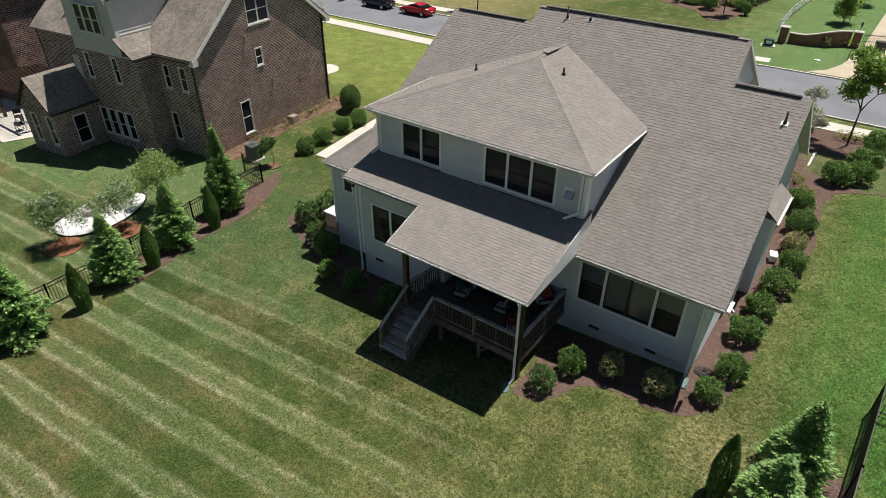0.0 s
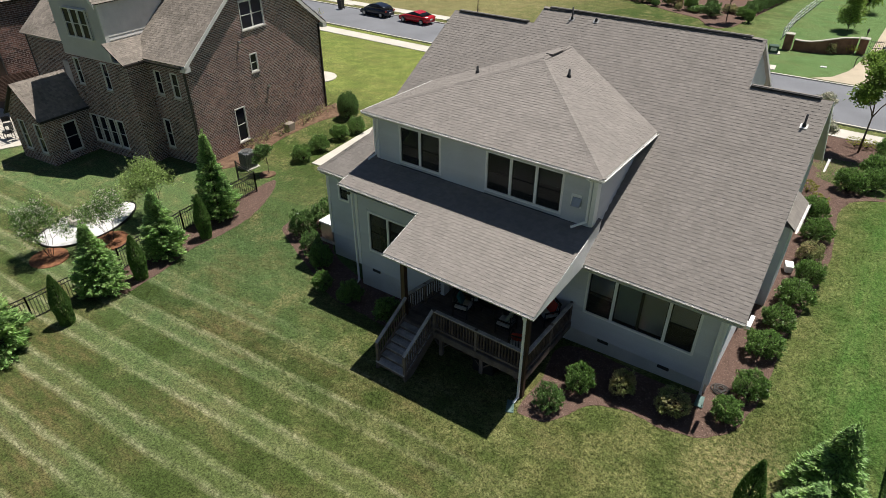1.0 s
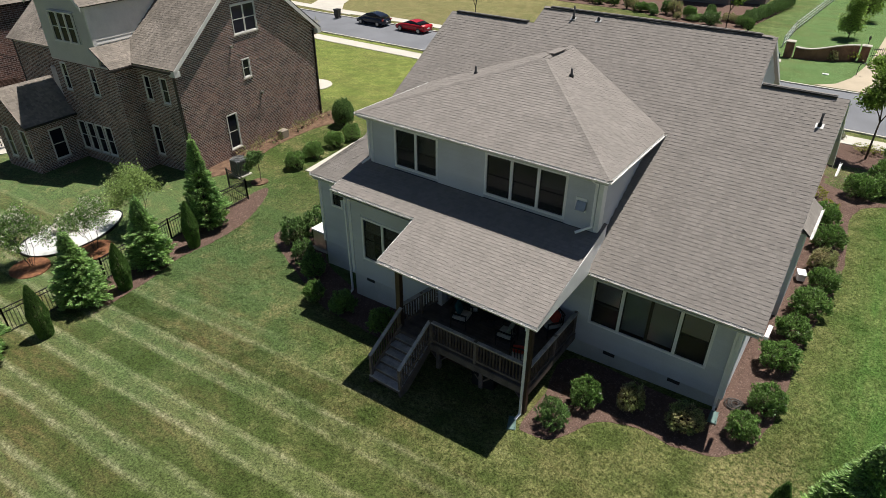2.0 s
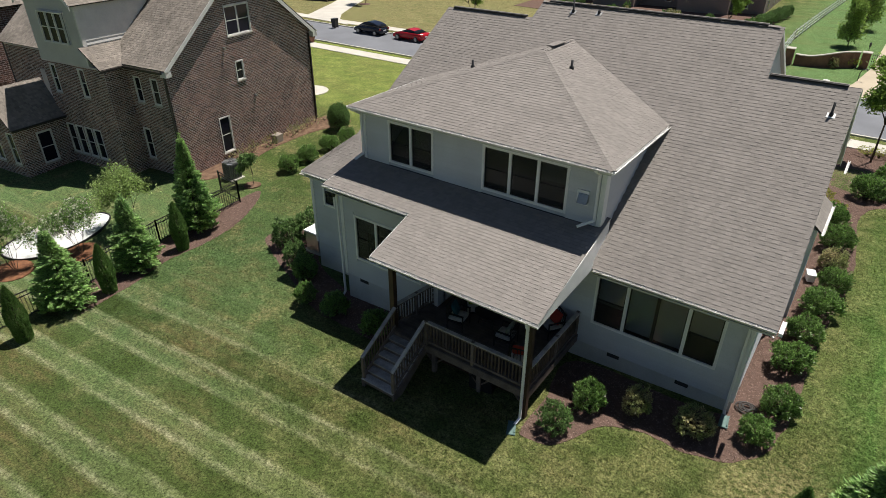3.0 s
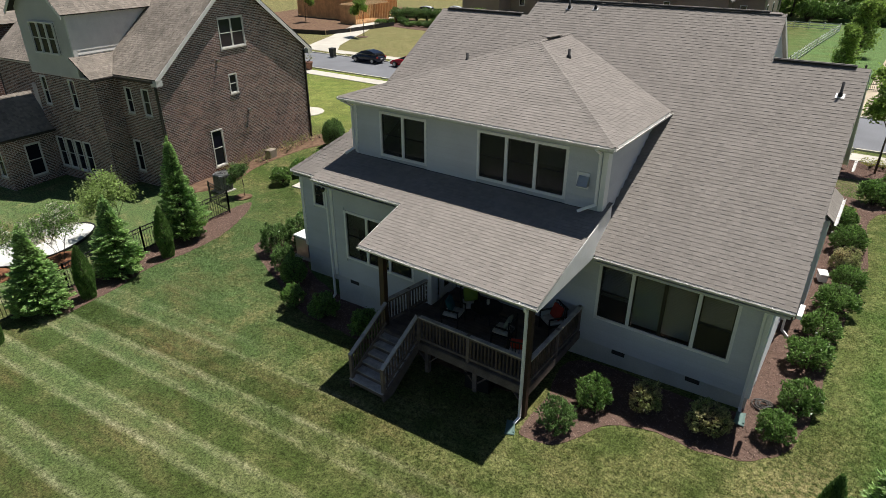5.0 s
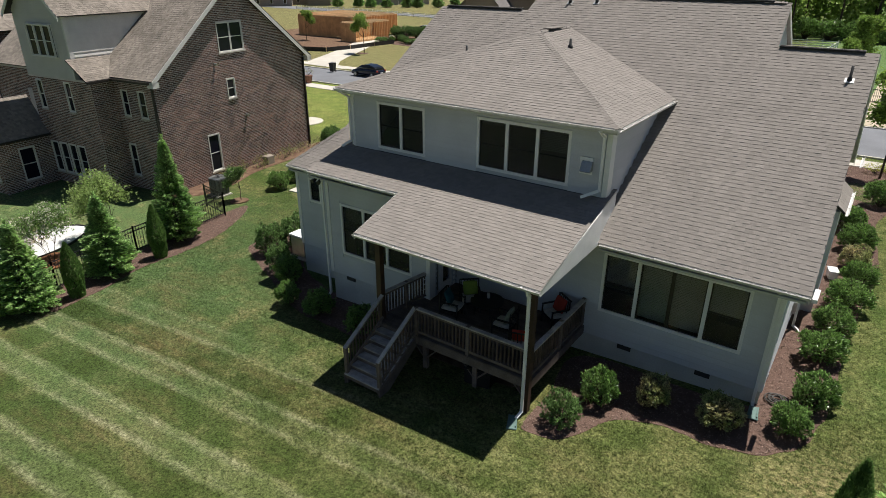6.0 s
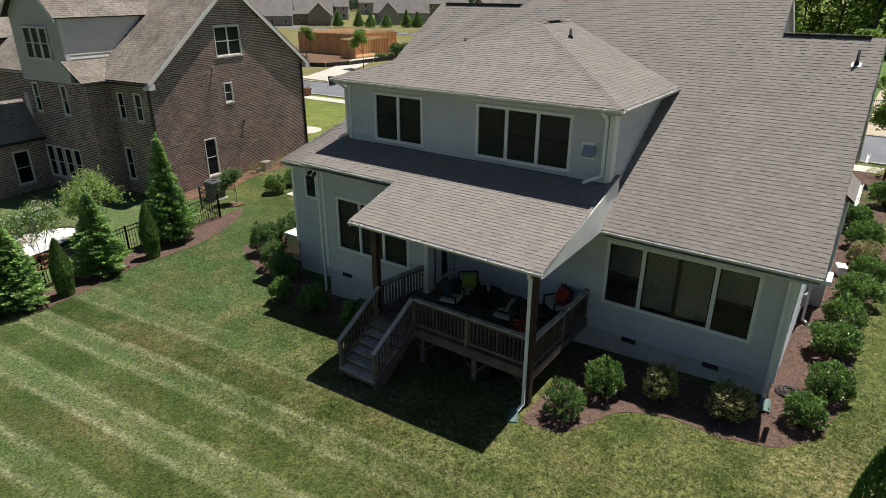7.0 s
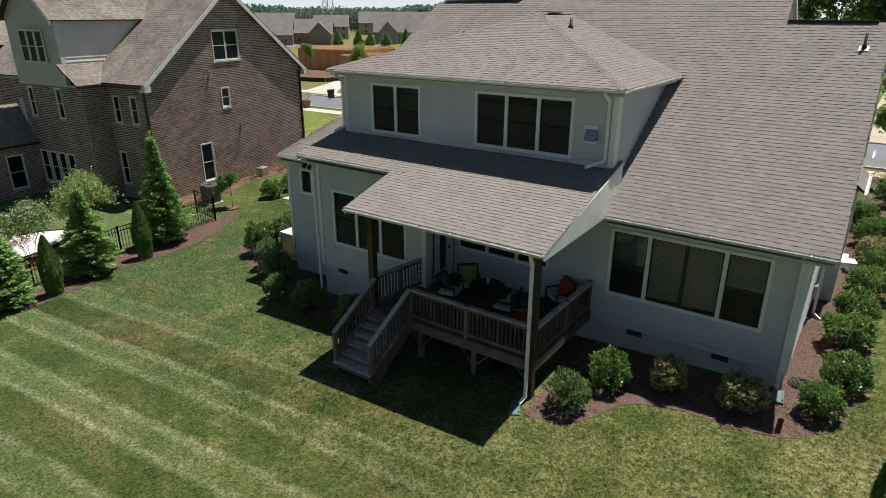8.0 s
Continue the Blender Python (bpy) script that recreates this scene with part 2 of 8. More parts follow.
    L.new(maths("MULTIPLY", ranged(blade, 0.32, 0.68, 0.2 * gain, 1.95 * gain), ranged(fine, 0.3, 0.7, 0.75, 1.25)), hsv.inputs["Value"])
    L.new(hsv.outputs["Color"], b.inputs["Base Color"])
    bp = N.new("ShaderNodeBump")
    bp.inputs["Strength"].default_value = 0.9
    bp.inputs["Distance"].default_value = 0.04
    L.new(blade, bp.inputs["Height"])
    L.new(bp.outputs["Normal"], b.inputs["Normal"])
    if glow:
        tr = N.new("ShaderNodeBsdfTranslucent")
        L.new(hsv.outputs["Color"], tr.inputs["Color"])
        mx = N.new("ShaderNodeMixShader")
        mx.inputs[0].default_value = glow
        L.new(b.outputs[0], mx.inputs[1])
        L.new(tr.outputs[0], mx.inputs[2])
        L.new(mx.outputs[0], N["Material Output"].inputs["Surface"])
        for link in list(b.inputs["Normal"].links):
            L.remove(link)
    return m


GREEN_DEEP, GREEN_WARM, STRAW, STRIPE = (0.046, 0.074, 0.018), (0.072, 0.091, 0.026), (0.235, 0.20, 0.098), (0.27, 0.268, 0.16)
GREEN_DARK, PALE, BROWN = (0.04, 0.059, 0.014), (0.094, 0.124, 0.052), (0.15, 0.112, 0.052)
LUSH, COOL_SHEEN, VERGE, FIELD, PARK, WARM = (0.056, 0.14, 0.027), (0.088, 0.138, 0.052), (0.21, 0.25, 0.06), (0.235, 0.205, 0.095), (0.1, 0.185, 0.066), (0.135, 0.158, 0.05)
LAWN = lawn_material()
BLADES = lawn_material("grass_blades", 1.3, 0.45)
CHIP = make_material("bark_chip", (0.235, 0.165, 0.135), 0.95, vary=0.2, scale=5, fine=60, bump=0.2, random_by="island", spread=0.5, second=(0.17, 0.115, 0.095), spec=0.15)
CONCRETE_WARM = make_material("buff_concrete", (0.48, 0.40, 0.29), 0.9, vary=0.08, scale=0.6, fine=30, bump=0.2)


def glass_material(name, tint=(0.9, 0.93, 0.95)):
    m = bpy.data.materials.new(name)
    m.use_nodes = True
    b = m.node_tree.nodes["Principled BSDF"]
    b.inputs["Base Color"].default_value = (*tint, 1)
    b.inputs["Roughness"].default_value = 0.02
    b.inputs["IOR"].default_value = 1.45
    b.inputs["Transmission Weight"].default_value = 1.0
    return m


def screen_material():
    """Woven insect screen: most of it is open."""
    m = bpy.data.materials.new("insect_screen")
    m.use_nodes = True
    nt = m.node_tree
    b = nt.nodes["Principled BSDF"]
    b.inputs["Base Color"].default_value = (0.012, 0.012, 0.013, 1)
    b.inputs["Roughness"].default_value = 0.7
    b.inputs["Alpha"].default_value = 0.55
    return m


GLASS = glass_material("window_glass")
SCREEN = screen_material()
TINTED = make_material("tinted_glass", (0.012, 0.012, 0.02), 0.06, vary=0.02, scale=1, fine=5, bump=0.0, spec=0.22)
# near-black, so the shade of unlit rooms is in the colour
ROOM = make_material("unlit_room_dark", (0.05, 0.05, 0.055), 0.9, vary=0.1, scale=1, fine=10, bump=0.05)
SASH = make_material("bronze_sash", (0.02, 0.019, 0.018), 0.45, vary=0.1, scale=3, fine=30, bump=0.03)
BLIND = make_material("blind_slat", (0.36, 0.36, 0.33), 0.6, vary=0.05, scale=2, fine=20, bump=0.02)
CABINET = make_material("buff_cabinet", (0.3, 0.25, 0.2), 0.6, vary=0.1, scale=3, fine=30, bump=0.1)
STONE = make_material("cast_stone", (0.5, 0.46, 0.4), 0.85, vary=0.1, scale=3, fine=40, bump=0.2)
STAIN = make_material("stained_post", (0.065, 0.034, 0.022), 0.6, vary=0.25, scale=4, fine=40, bump=0.2)
GREY_WOOD = make_material("grey_wood", (0.47, 0.43, 0.39), 0.85, vary=0.2, scale=4, fine=35, bump=0.3, random_by="object", spread=0.22)
METAL = make_material("galvanised", (0.45, 0.45, 0.44), 0.4, metal=0.8, vary=0.1, scale=4, fine=30, bump=0.05)
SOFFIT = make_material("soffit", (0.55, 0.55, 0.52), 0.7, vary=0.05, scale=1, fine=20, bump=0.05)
SPLASH = make_material("splash_plastic", (0.12, 0.20, 0.18), 0.7, vary=0.1, scale=5, fine=40, bump=0.1)
HOSE = make_material("hose", (0.055, 0.05, 0.045), 0.6, vary=0.1, scale=5, fine=40, bump=0.1)
CREAM_TRIM = make_material("cream_trim", (0.74, 0.72, 0.68), 0.55, vary=0.06, scale=2, fine=30, bump=0.05)
SIDING_SAGE = make_material("sage_siding", (0.58, 0.56, 0.52), 0.65, vary=0.06, scale=1, fine=25, bump=0.06)
SHINGLE_N = make_material("neighbour_shingle", (0.27, 0.235, 0.20), 0.95, vary=0.16, scale=0.7, fine=70, bump=0.4, random_by="island", spread=0.2, spec=0.2)
BRONZE = make_material("bronze_metal", (0.03, 0.025, 0.022), 0.45, vary=0.1, scale=3, fine=30, bump=0.05)
AC_GREY = make_material("grey_casing", (0.20, 0.20, 0.21), 0.55, vary=0.08, scale=3, fine=30, bump=0.05)
EARTH = make_material("bare_earth", (0.20, 0.13, 0.085), 0.97, vary=0.25, scale=3, fine=40, bump=0.6, second=(0.11, 0.065, 0.045), spec=0.1)
EARTH_RED = make_material("red_mulch", (0.27, 0.125, 0.065), 0.97, vary=0.25, scale=5, fine=40, bump=0.8, second=(0.16, 0.075, 0.045), spec=0.1)
PAVER = make_material("pale_paving", (0.72, 0.71, 0.68), 0.9, vary=0.1, scale=2.5, fine=35, bump=0.5, second=(0.5, 0.5, 0.48))
TX_GREEN = make_material("cabinet_green", (0.03, 0.075, 0.05), 0.5, vary=0.08, scale=3, fine=20, bump=0.05)
DECK_DARK = make_material("dark_deck", (0.15, 0.115, 0.095), 0.8, vary=0.2, scale=3, fine=30, bump=0.3, random_by="object", spread=0.2)
# unseen ceiling, its dark brown holding part of the porch's shade
PORCH_DARK = make_material("porch_ceiling_dark", (0.16, 0.10, 0.065), 0.6, vary=0.2, scale=3, fine=30, bump=0.2)

# ---- ground, beds, road ----
def smooth_loop(pts, per=6):
    """A closed Catmull-Rom line through plan points."""
    out = []
    n = len(pts)
    for i in range(n):
        p0, p1, p2, p3 = (Vector(pts[(i + k - 1) % n]) for k in range(4))
        for s in range(per):
            t = s / per
            out.append(0.5 * ((2 * p1) + (p2 - p0) * t + (2 * p0 - 5 * p1 + 4 * p2 - p3) * t * t + (3 * p1 - p0 - 3 * p2 + p3) * t ** 3))
    return out


def inside(p, loop):
    x, y = p[0], p[1]
    hit = False
    for a, b in zip(loop, loop[1:] + loop[:1]):
        if (a[1] > y) != (b[1] > y) and x < (b[0] - a[0]) * (y - a[1]) / (b[1] - a[1]) + a[0]:
            hit = not hit
    return hit


def sheet(loop, lift, step, rough=0.0, rim=0.05, wander=0.0):
    """A sheet over the land inside a loop, with its edge turned down."""
    bm = B()
    loop = [p + Vector((noise.noise((p.x * 2.3, p.y * 2.3, 5.0)), noise.noise((p.x * 2.3, p.y * 2.3, 9.0)))) * wander for p in loop]
    edge = [bm.verts.new((p.x, p.y, ground_z(p.x, p.y) + lift)) for p in loop]
    low = [bm.verts.new((p.x, p.y, ground_z(p.x, p.y) - rim)) for p in loop]
    n = len(edge)
    ring = [bm.edges.new((edge[i], edge[(i + 1) % n])) for i in range(n)]
    bmesh.ops.triangle_fill(bm, edges=ring, use_beauty=True)
    for i in range(n):
        bm.faces.new((edge[i], low[i], low[(i + 1) % n], edge[(i + 1) % n]))
    x0, x1 = min(p.x for p in loop), max(p.x for p in loop)
    y0, y1 = min(p.y for p in loop), max(p.y for p in loop)
    for k in range(1, int((x1 - x0) / step) + 1):
        bmesh.ops.bisect_plane(bm, geom=bm.verts[:] + bm.edges[:] + bm.faces[:], plane_co=(x0 + k * step, 0, 0), plane_no=(1, 0, 0))
    for k in range(1, int((y1 - y0) / step) + 1):
        bmesh.ops.bisect_plane(bm, geom=bm.verts[:] + bm.edges[:] + bm.faces[:], plane_co=(0, y0 + k * step, 0), plane_no=(0, 1, 0))
    for v in bm.verts:
        g = ground_z(v.co.x, v.co.y)
        if v.co.z > g:
            v.co.z = g + lift + rough * (noise.noise((v.co.x * 3, v.co.y * 3, 0.7)) + 0.6 * noise.noise((v.co.x * 9, v.co.y * 9, 2.1)))
    return bm


def axis(lo, hi, dense_lo, dense_hi, fine, coarse):
    out, x = [], lo
    while x < hi:
        out.append(x)
        x += fine if dense_lo <= x < dense_hi else coarse
    return out + [hi]


bm = B()
gx = axis(-1200, 900, -100, 30, 1.0, 40)
gy = axis(-150, 1800, -10, 70, 1.0, 40)
vv = [[bm.verts.new((x, y, ground_z(x, y) + (0.004 * noise.noise((x * 0.5, y * 0.5, 0)) if abs(x) < 40 and y < 35 else 0))) for x in gx] for y in gy]
for j in range(len(gy) - 1):
    for i in range(len(gx) - 1):
        bm.faces.new((vv[j][i], vv[j][i + 1], vv[j + 1][i + 1], vv[j + 1][i]))
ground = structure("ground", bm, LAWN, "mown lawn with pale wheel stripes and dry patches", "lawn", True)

BED_REAR = smooth_loop([(-7.34, 17.3), (-7.36, 14.96), (-7.36, 13.46), (-6.61, 13.38), (-6.21, 13.65), (-5.92, 14.11), (-5.68, 14.67), (-5.38, 15), (-4.89, 15.23), (-4.21, 15.37), (-3.32, 15.29), (-2.35, 15.48), (-1.75, 15.88), (-1.27, 16.57), (-1.07, 17.63), (-0.97, 18.53), (-0.92, 20.27), (-0.89, 21.82), (-0.77, 23.79), (-0.54, 26.19), (-0.43, 28.52), (-0.62, 31.34), (-0.75, 33.4), (-0.3, 35.2), (1.4, 36.4), (4.2, 37.2), (3.54, 45.35), (0.05, 46.83), (-3.15, 46.67), (-3.7, 37.35), (-2.95, 33.7), (-2.66, 25.03), (-2.64, 18.38), (-3.23, 17.26)])
BED_WEST = smooth_loop([(-12.97, 15.92), (-13.0, 14.75), (-13.75, 14.35), (-15.3, 14.45), (-17.07, 14.57), (-19.46, 15.56), (-22.3, 16.82), (-23.48, 17.57), (-23.36, 19.25), (-20.47, 19.63), (-19.96, 17.53), (-16.83, 16.26)])
BED_FENCE = smooth_loop([(-24.38, 3.04), (-24.61, 4.89), (-24.45, 6.75), (-24.65, 8.24), (-25.03, 9.95), (-25.23, 11.99), (-25.65, 13.64), (-25.55, 15.39), (-25.76, 17.17), (-26.44, 18.86), (-27.55, 20.58), (-28.3, 20.8), (-27.98, 17.5), (-27.36, 12.82), (-26.98, 9.24), (-27.06, 6.26), (-27.55, 2.44), (-25.72, 1.39)])
BED_EAST = smooth_loop([(-0.02, 13.84), (0.75, 14.83), (1.82, 16.03), (2.49, 15.9), (3.16, 14.38), (5.25, 13.64), (5.02, 12.06), (1.98, 12.05), (0.26, 12.25)])
for n_bed, loop, text in (("mulch_bed", BED_REAR, "brown bark mulch bed curving round the house corner"), ("mulch_bed", BED_WEST, "brown bark mulch bed along the shaded house wall"), ("mulch_bed", BED_FENCE, "brown bark mulch strip along the iron fence"), ("mulch_bed", BED_EAST, "brown bark mulch bed round the corner conifers")):
    structure(n_bed, sheet(loop, 0.008, 0.3, 0.003, 0.04, 0.07), MULCH, text, "mulch bed")


def chips(name, loop, count, seed, label):
    """Loose bark chips strewn over a bed: small bent flakes."""
    rnd = random.Random(seed)
    x0, x1 = min(p.x for p in loop), max(p.x for p in loop)
    y0, y1 = min(p.y for p in loop), max(p.y for p in loop)
    verts, faces = [], []
    while len(faces) < count:
        x, y = rnd.uniform(x0, x1), rnd.uniform(y0, y1)
        if not inside((x, y), loop):
            continue
        z = ground_z(x, y) + 0.014
        a, l, w = rnd.uniform(0, 6.28), rnd.uniform(0.012, 0.034), rnd.uniform(0.006, 0.013)
        ca, sa, k, tilt = math.cos(a), math.sin(a), len(verts), rnd.uniform(-0.01, 0.025)
        for u, v, h in ((-l, -w, 0), (l, -w * 0.6, tilt), (l * 0.9, w, tilt), (-l, w * 0.8, 0.012)):
            verts.append((x + u * ca - v * sa, y + u * sa + v * ca, z + h + rnd.uniform(0, 0.012)))
        faces.append((k, k + 1, k + 2, k + 3))
    me = bpy.data.meshes.new(name)
    me.from_pydata(verts, [], faces)
    me.materials.append(CHIP)
    return tagged(new(name, me), label, "mulch", "", "stuff")


chips("bark_chips", BED_REAR, 32000, 11, "loose reddish-brown bark chips on the bed")
chips("bark_chips", BED_WEST, 7000, 12, "loose reddish-brown bark chips on the bed")
chips("bark_chips", BED_FENCE, 12000, 13, "loose reddish-brown bark chips on the bed")
chips("bark_chips", BED_EAST, 6000, 14, "loose reddish-brown bark chips on the bed")


# street: carriageway, kerbs, walks, verges
def strip(name, y0, y1, z0, z1, material, label, category, x0=-400.0, x1=300.0, near=0.0, far=0.0):
    bm = B()
    xs = [x0 + (x1 - x0) * i / 220 for i in range(221)]

    def off(x, more=0.0):
        return -0.028 * (x + 30) + more * smoothstep(-32, -8, x)

    for a, b in zip(xs, xs[1:]):
        p = [(a, y0 + off(a, near)), (b, y0 + off(b, near)), (b, y1 + off(b, far)), (a, y1 + off(a, far))]
        t = [bm.verts.new((*q, street_z(q[0]) + z1)) for q in p]
        l = [bm.verts.new((*q, street_z(q[0]) + z0)) for q in p]
        bm.faces.new(t)
        bm.faces.new((l[0], l[1], t[1], t[0]))
        bm.faces.new((t[3], t[2], l[2], l[3]))
    bmesh.ops.remove_doubles(bm, verts=bm.verts, dist=0.001)
    return structure(name, bm, material, label, category)


strip("road", 50.6, 58.1, -0.15, 0.008, ASPHALT, "grey asphalt residential street", "road", far=2.1)
strip("kerb_1", 50.45, 50.63, -0.15, 0.11, CONCRETE, "pale concrete kerb along the street", "kerb")
strip("kerb_2", 58.08, 58.28, -0.15, 0.10, CONCRETE, "pale concrete kerb along the street", "kerb", near=2.1, far=2.1)
strip("pavement_1", 47.8, 49.5, -0.15, 0.05, CONCRETE, "pale concrete pavement beside the lawn", "pavement")
strip("pavement_2", 59.6, 61.2, -0.15, 0.05, CONCRETE, "pale concrete pavement beside the street", "pavement", x1=-10.4, near=1.2, far=1.2)


def slab_thing(name, pts, lift, material, label, category):
    loop = [Vector((x, y)) for x, y in pts]
    return structure(name, sheet(loop, lift, 2.0, 0.0, 0.1), material, label, category)


slab_thing("driveway_1", [(-66.79, 60.76), (-58.08, 60), (-61.62, 62.15), (-64.29, 65.3), (-67.39, 70.98), (-70.38, 77.07), (-74.32, 84.04), (-79.3, 95.31), (-88.13, 99.31), (-83.1, 91.42), (-78.43, 83.55), (-74.76, 76.76), (-71.34, 70.35), (-69.13, 65.54)], 0.045, CONCRETE, "pale concrete driveway curving up from the street", "driveway")
slab_thing("driveway_2", [(-6.08, 60.16), (4.08, 59.79), (3.64, 69.59), (3.59, 116.15), (-2.15, 116.36), (-3.01, 71.22), (-3.8, 64.08), (-4.71, 61.45)], 0.045, CONCRETE_WARM, "buff concrete drive leading to the iron gate", "driveway")
slab_thing("side_pad", [(-28.04, 23.9), (-24.16, 23.9), (-26.29, 44.5), (-30.66, 44.66)], 0.05, CONCRETE, "pale concrete strip beside the house", "pavement")
slab_thing("front_walk", [(-40.1 + 1.6 * math.cos(0.4 * k), 36.2 + 1.6 * math.sin(0.4 * k)) for k in range(16)], 0.05, CONCRETE, "rounded pale concrete end of the front walk", "pavement")

# ---- the house ----
def main_z(y):
    return 4.1 + 0.63 * (y - 16.9)


def low_z(y):
    return 4.16 + 0.247 * (y - 13.42)


house = thing("house", "pale grey lap-sided house with brown shingle roofs", "house", (-11.0, 17.53, 0.0))
HOUSE_INV = Matrix.Translation((11.0, -17.53, 0.0))


def under(ob, parent):
    """Hang an object that was modelled in world places under a thing or part."""
    ob.parent = parent
    ob.matrix_parent_inverse = parent.matrix_world.inverted() if parent.parent is None else Matrix.Identity(4)
    if parent.parent is None:
        ob.matrix_parent_inverse = parent.matrix_basis.inverted()
    return ob


def hpart(name, bm, material, parent=None, label="", smooth=False):
    return under(part(name, bm, material, None, label, smooth), parent or house)


def rect_cut(u0, u1, z0, z1, holes):
    """Rectangles that fill u0..u1 by z0..z1 round the holes."""
    us = sorted({u0, u1, *[min(max(h, u0), u1) for o in holes for h in o[:2]]})
    out = []
    for a, b in zip(us, us[1:]):
        if b - a < 1e-5:
            continue
        spans = sorted((o[2], o[3]) for o in holes if o[0] < (a + b) / 2 < o[1])
        z = z0
        for s, e in spans:
            if s > z:
                out.append((a, b, z, s))
            z = max(z, e)
        if z < z1:
            out.append((a, b, z, z1))
    return out


def wall(origin, turn, length, z0, z1, holes=(), top=None, owner=None, name="wall", board=0.18, siding=None, thick=0.16, label="", foot=None):
    """A lap-sided wall: its outside looks along -y before the turn. holes: (u0, u1, z0, z1). top(u): its upper edge."""
    siding = siding or SIDING
    owner = owner or house
    m = Matrix.Translation(origin) @ Matrix.Rotation(radians(turn), 4, "Z")
    bm = B()
    if top:
        n = 14
        for i in range(n):
            a, b = length * i / n, length * (i + 1) / n
            za, zb = top(a), top(b)
            slab(bm, [(a, 0, z0), (b, 0, z0), (b, 0, zb), (a, 0, za)], (0, thick, 0))
    else:
        for a, b, c, d in rect_cut(0, length, z0, z1, holes):
            box(bm, a, b, 0, thick, c, d)
    bmesh.ops.remove_doubles(bm, verts=bm.verts, dist=0.0005)
    bm.transform(m)
    w = under(part(name, bm, siding, None, label), owner)
    # the boards, each lapping the one under it
    first = foot if foot is not None else z0
    rows = int((z1 - first) / board) + 1
    for k in range(rows):
        a, b = first + k * board, min(first + (k + 1) * board, z1)
        if b - a < 0.03:
            continue
        lo, hi = 0.0, length
        if top:
            good = [length * i / 60 for i in range(61) if top(length * i / 60) > (a + b) / 2]
            if not good:
                continue
            lo, hi = good[0], good[-1]
        spans = [(lo, hi)]
        for h in holes:
            if h[2] < b - 0.02 and h[3] > a + 0.02:
                spans = [s for p, q in spans for s in ((p, min(q, h[0])), (max(p, h[1]), q)) if s[1] - s[0] > 0.03]
        for p, q in spans:
            bm = B()
            sect = [(-0.040, a), (-0.040, a + 0.010), (-0.004, b + 0.004), (-0.002, b), (-0.002, a + 0.008)]
            ends = [[bm.verts.new((u, y, z)) for y, z in sect] for u in (p, q)]
            for i in range(5):
                bm.faces.new((ends[0][i], ends[0][(i + 1) % 5], ends[1][(i + 1) % 5], ends[1][i]))
            bm.faces.new(ends[0][::-1])
            bm.faces.new(ends[1])
            bm.transform(m)
            ob = part("siding_board", bm, siding, None)
            ob.parent = w
            ob.matrix_parent_inverse = (owner.matrix_basis @ w.matrix_parent_inverse).inverted()
    return w


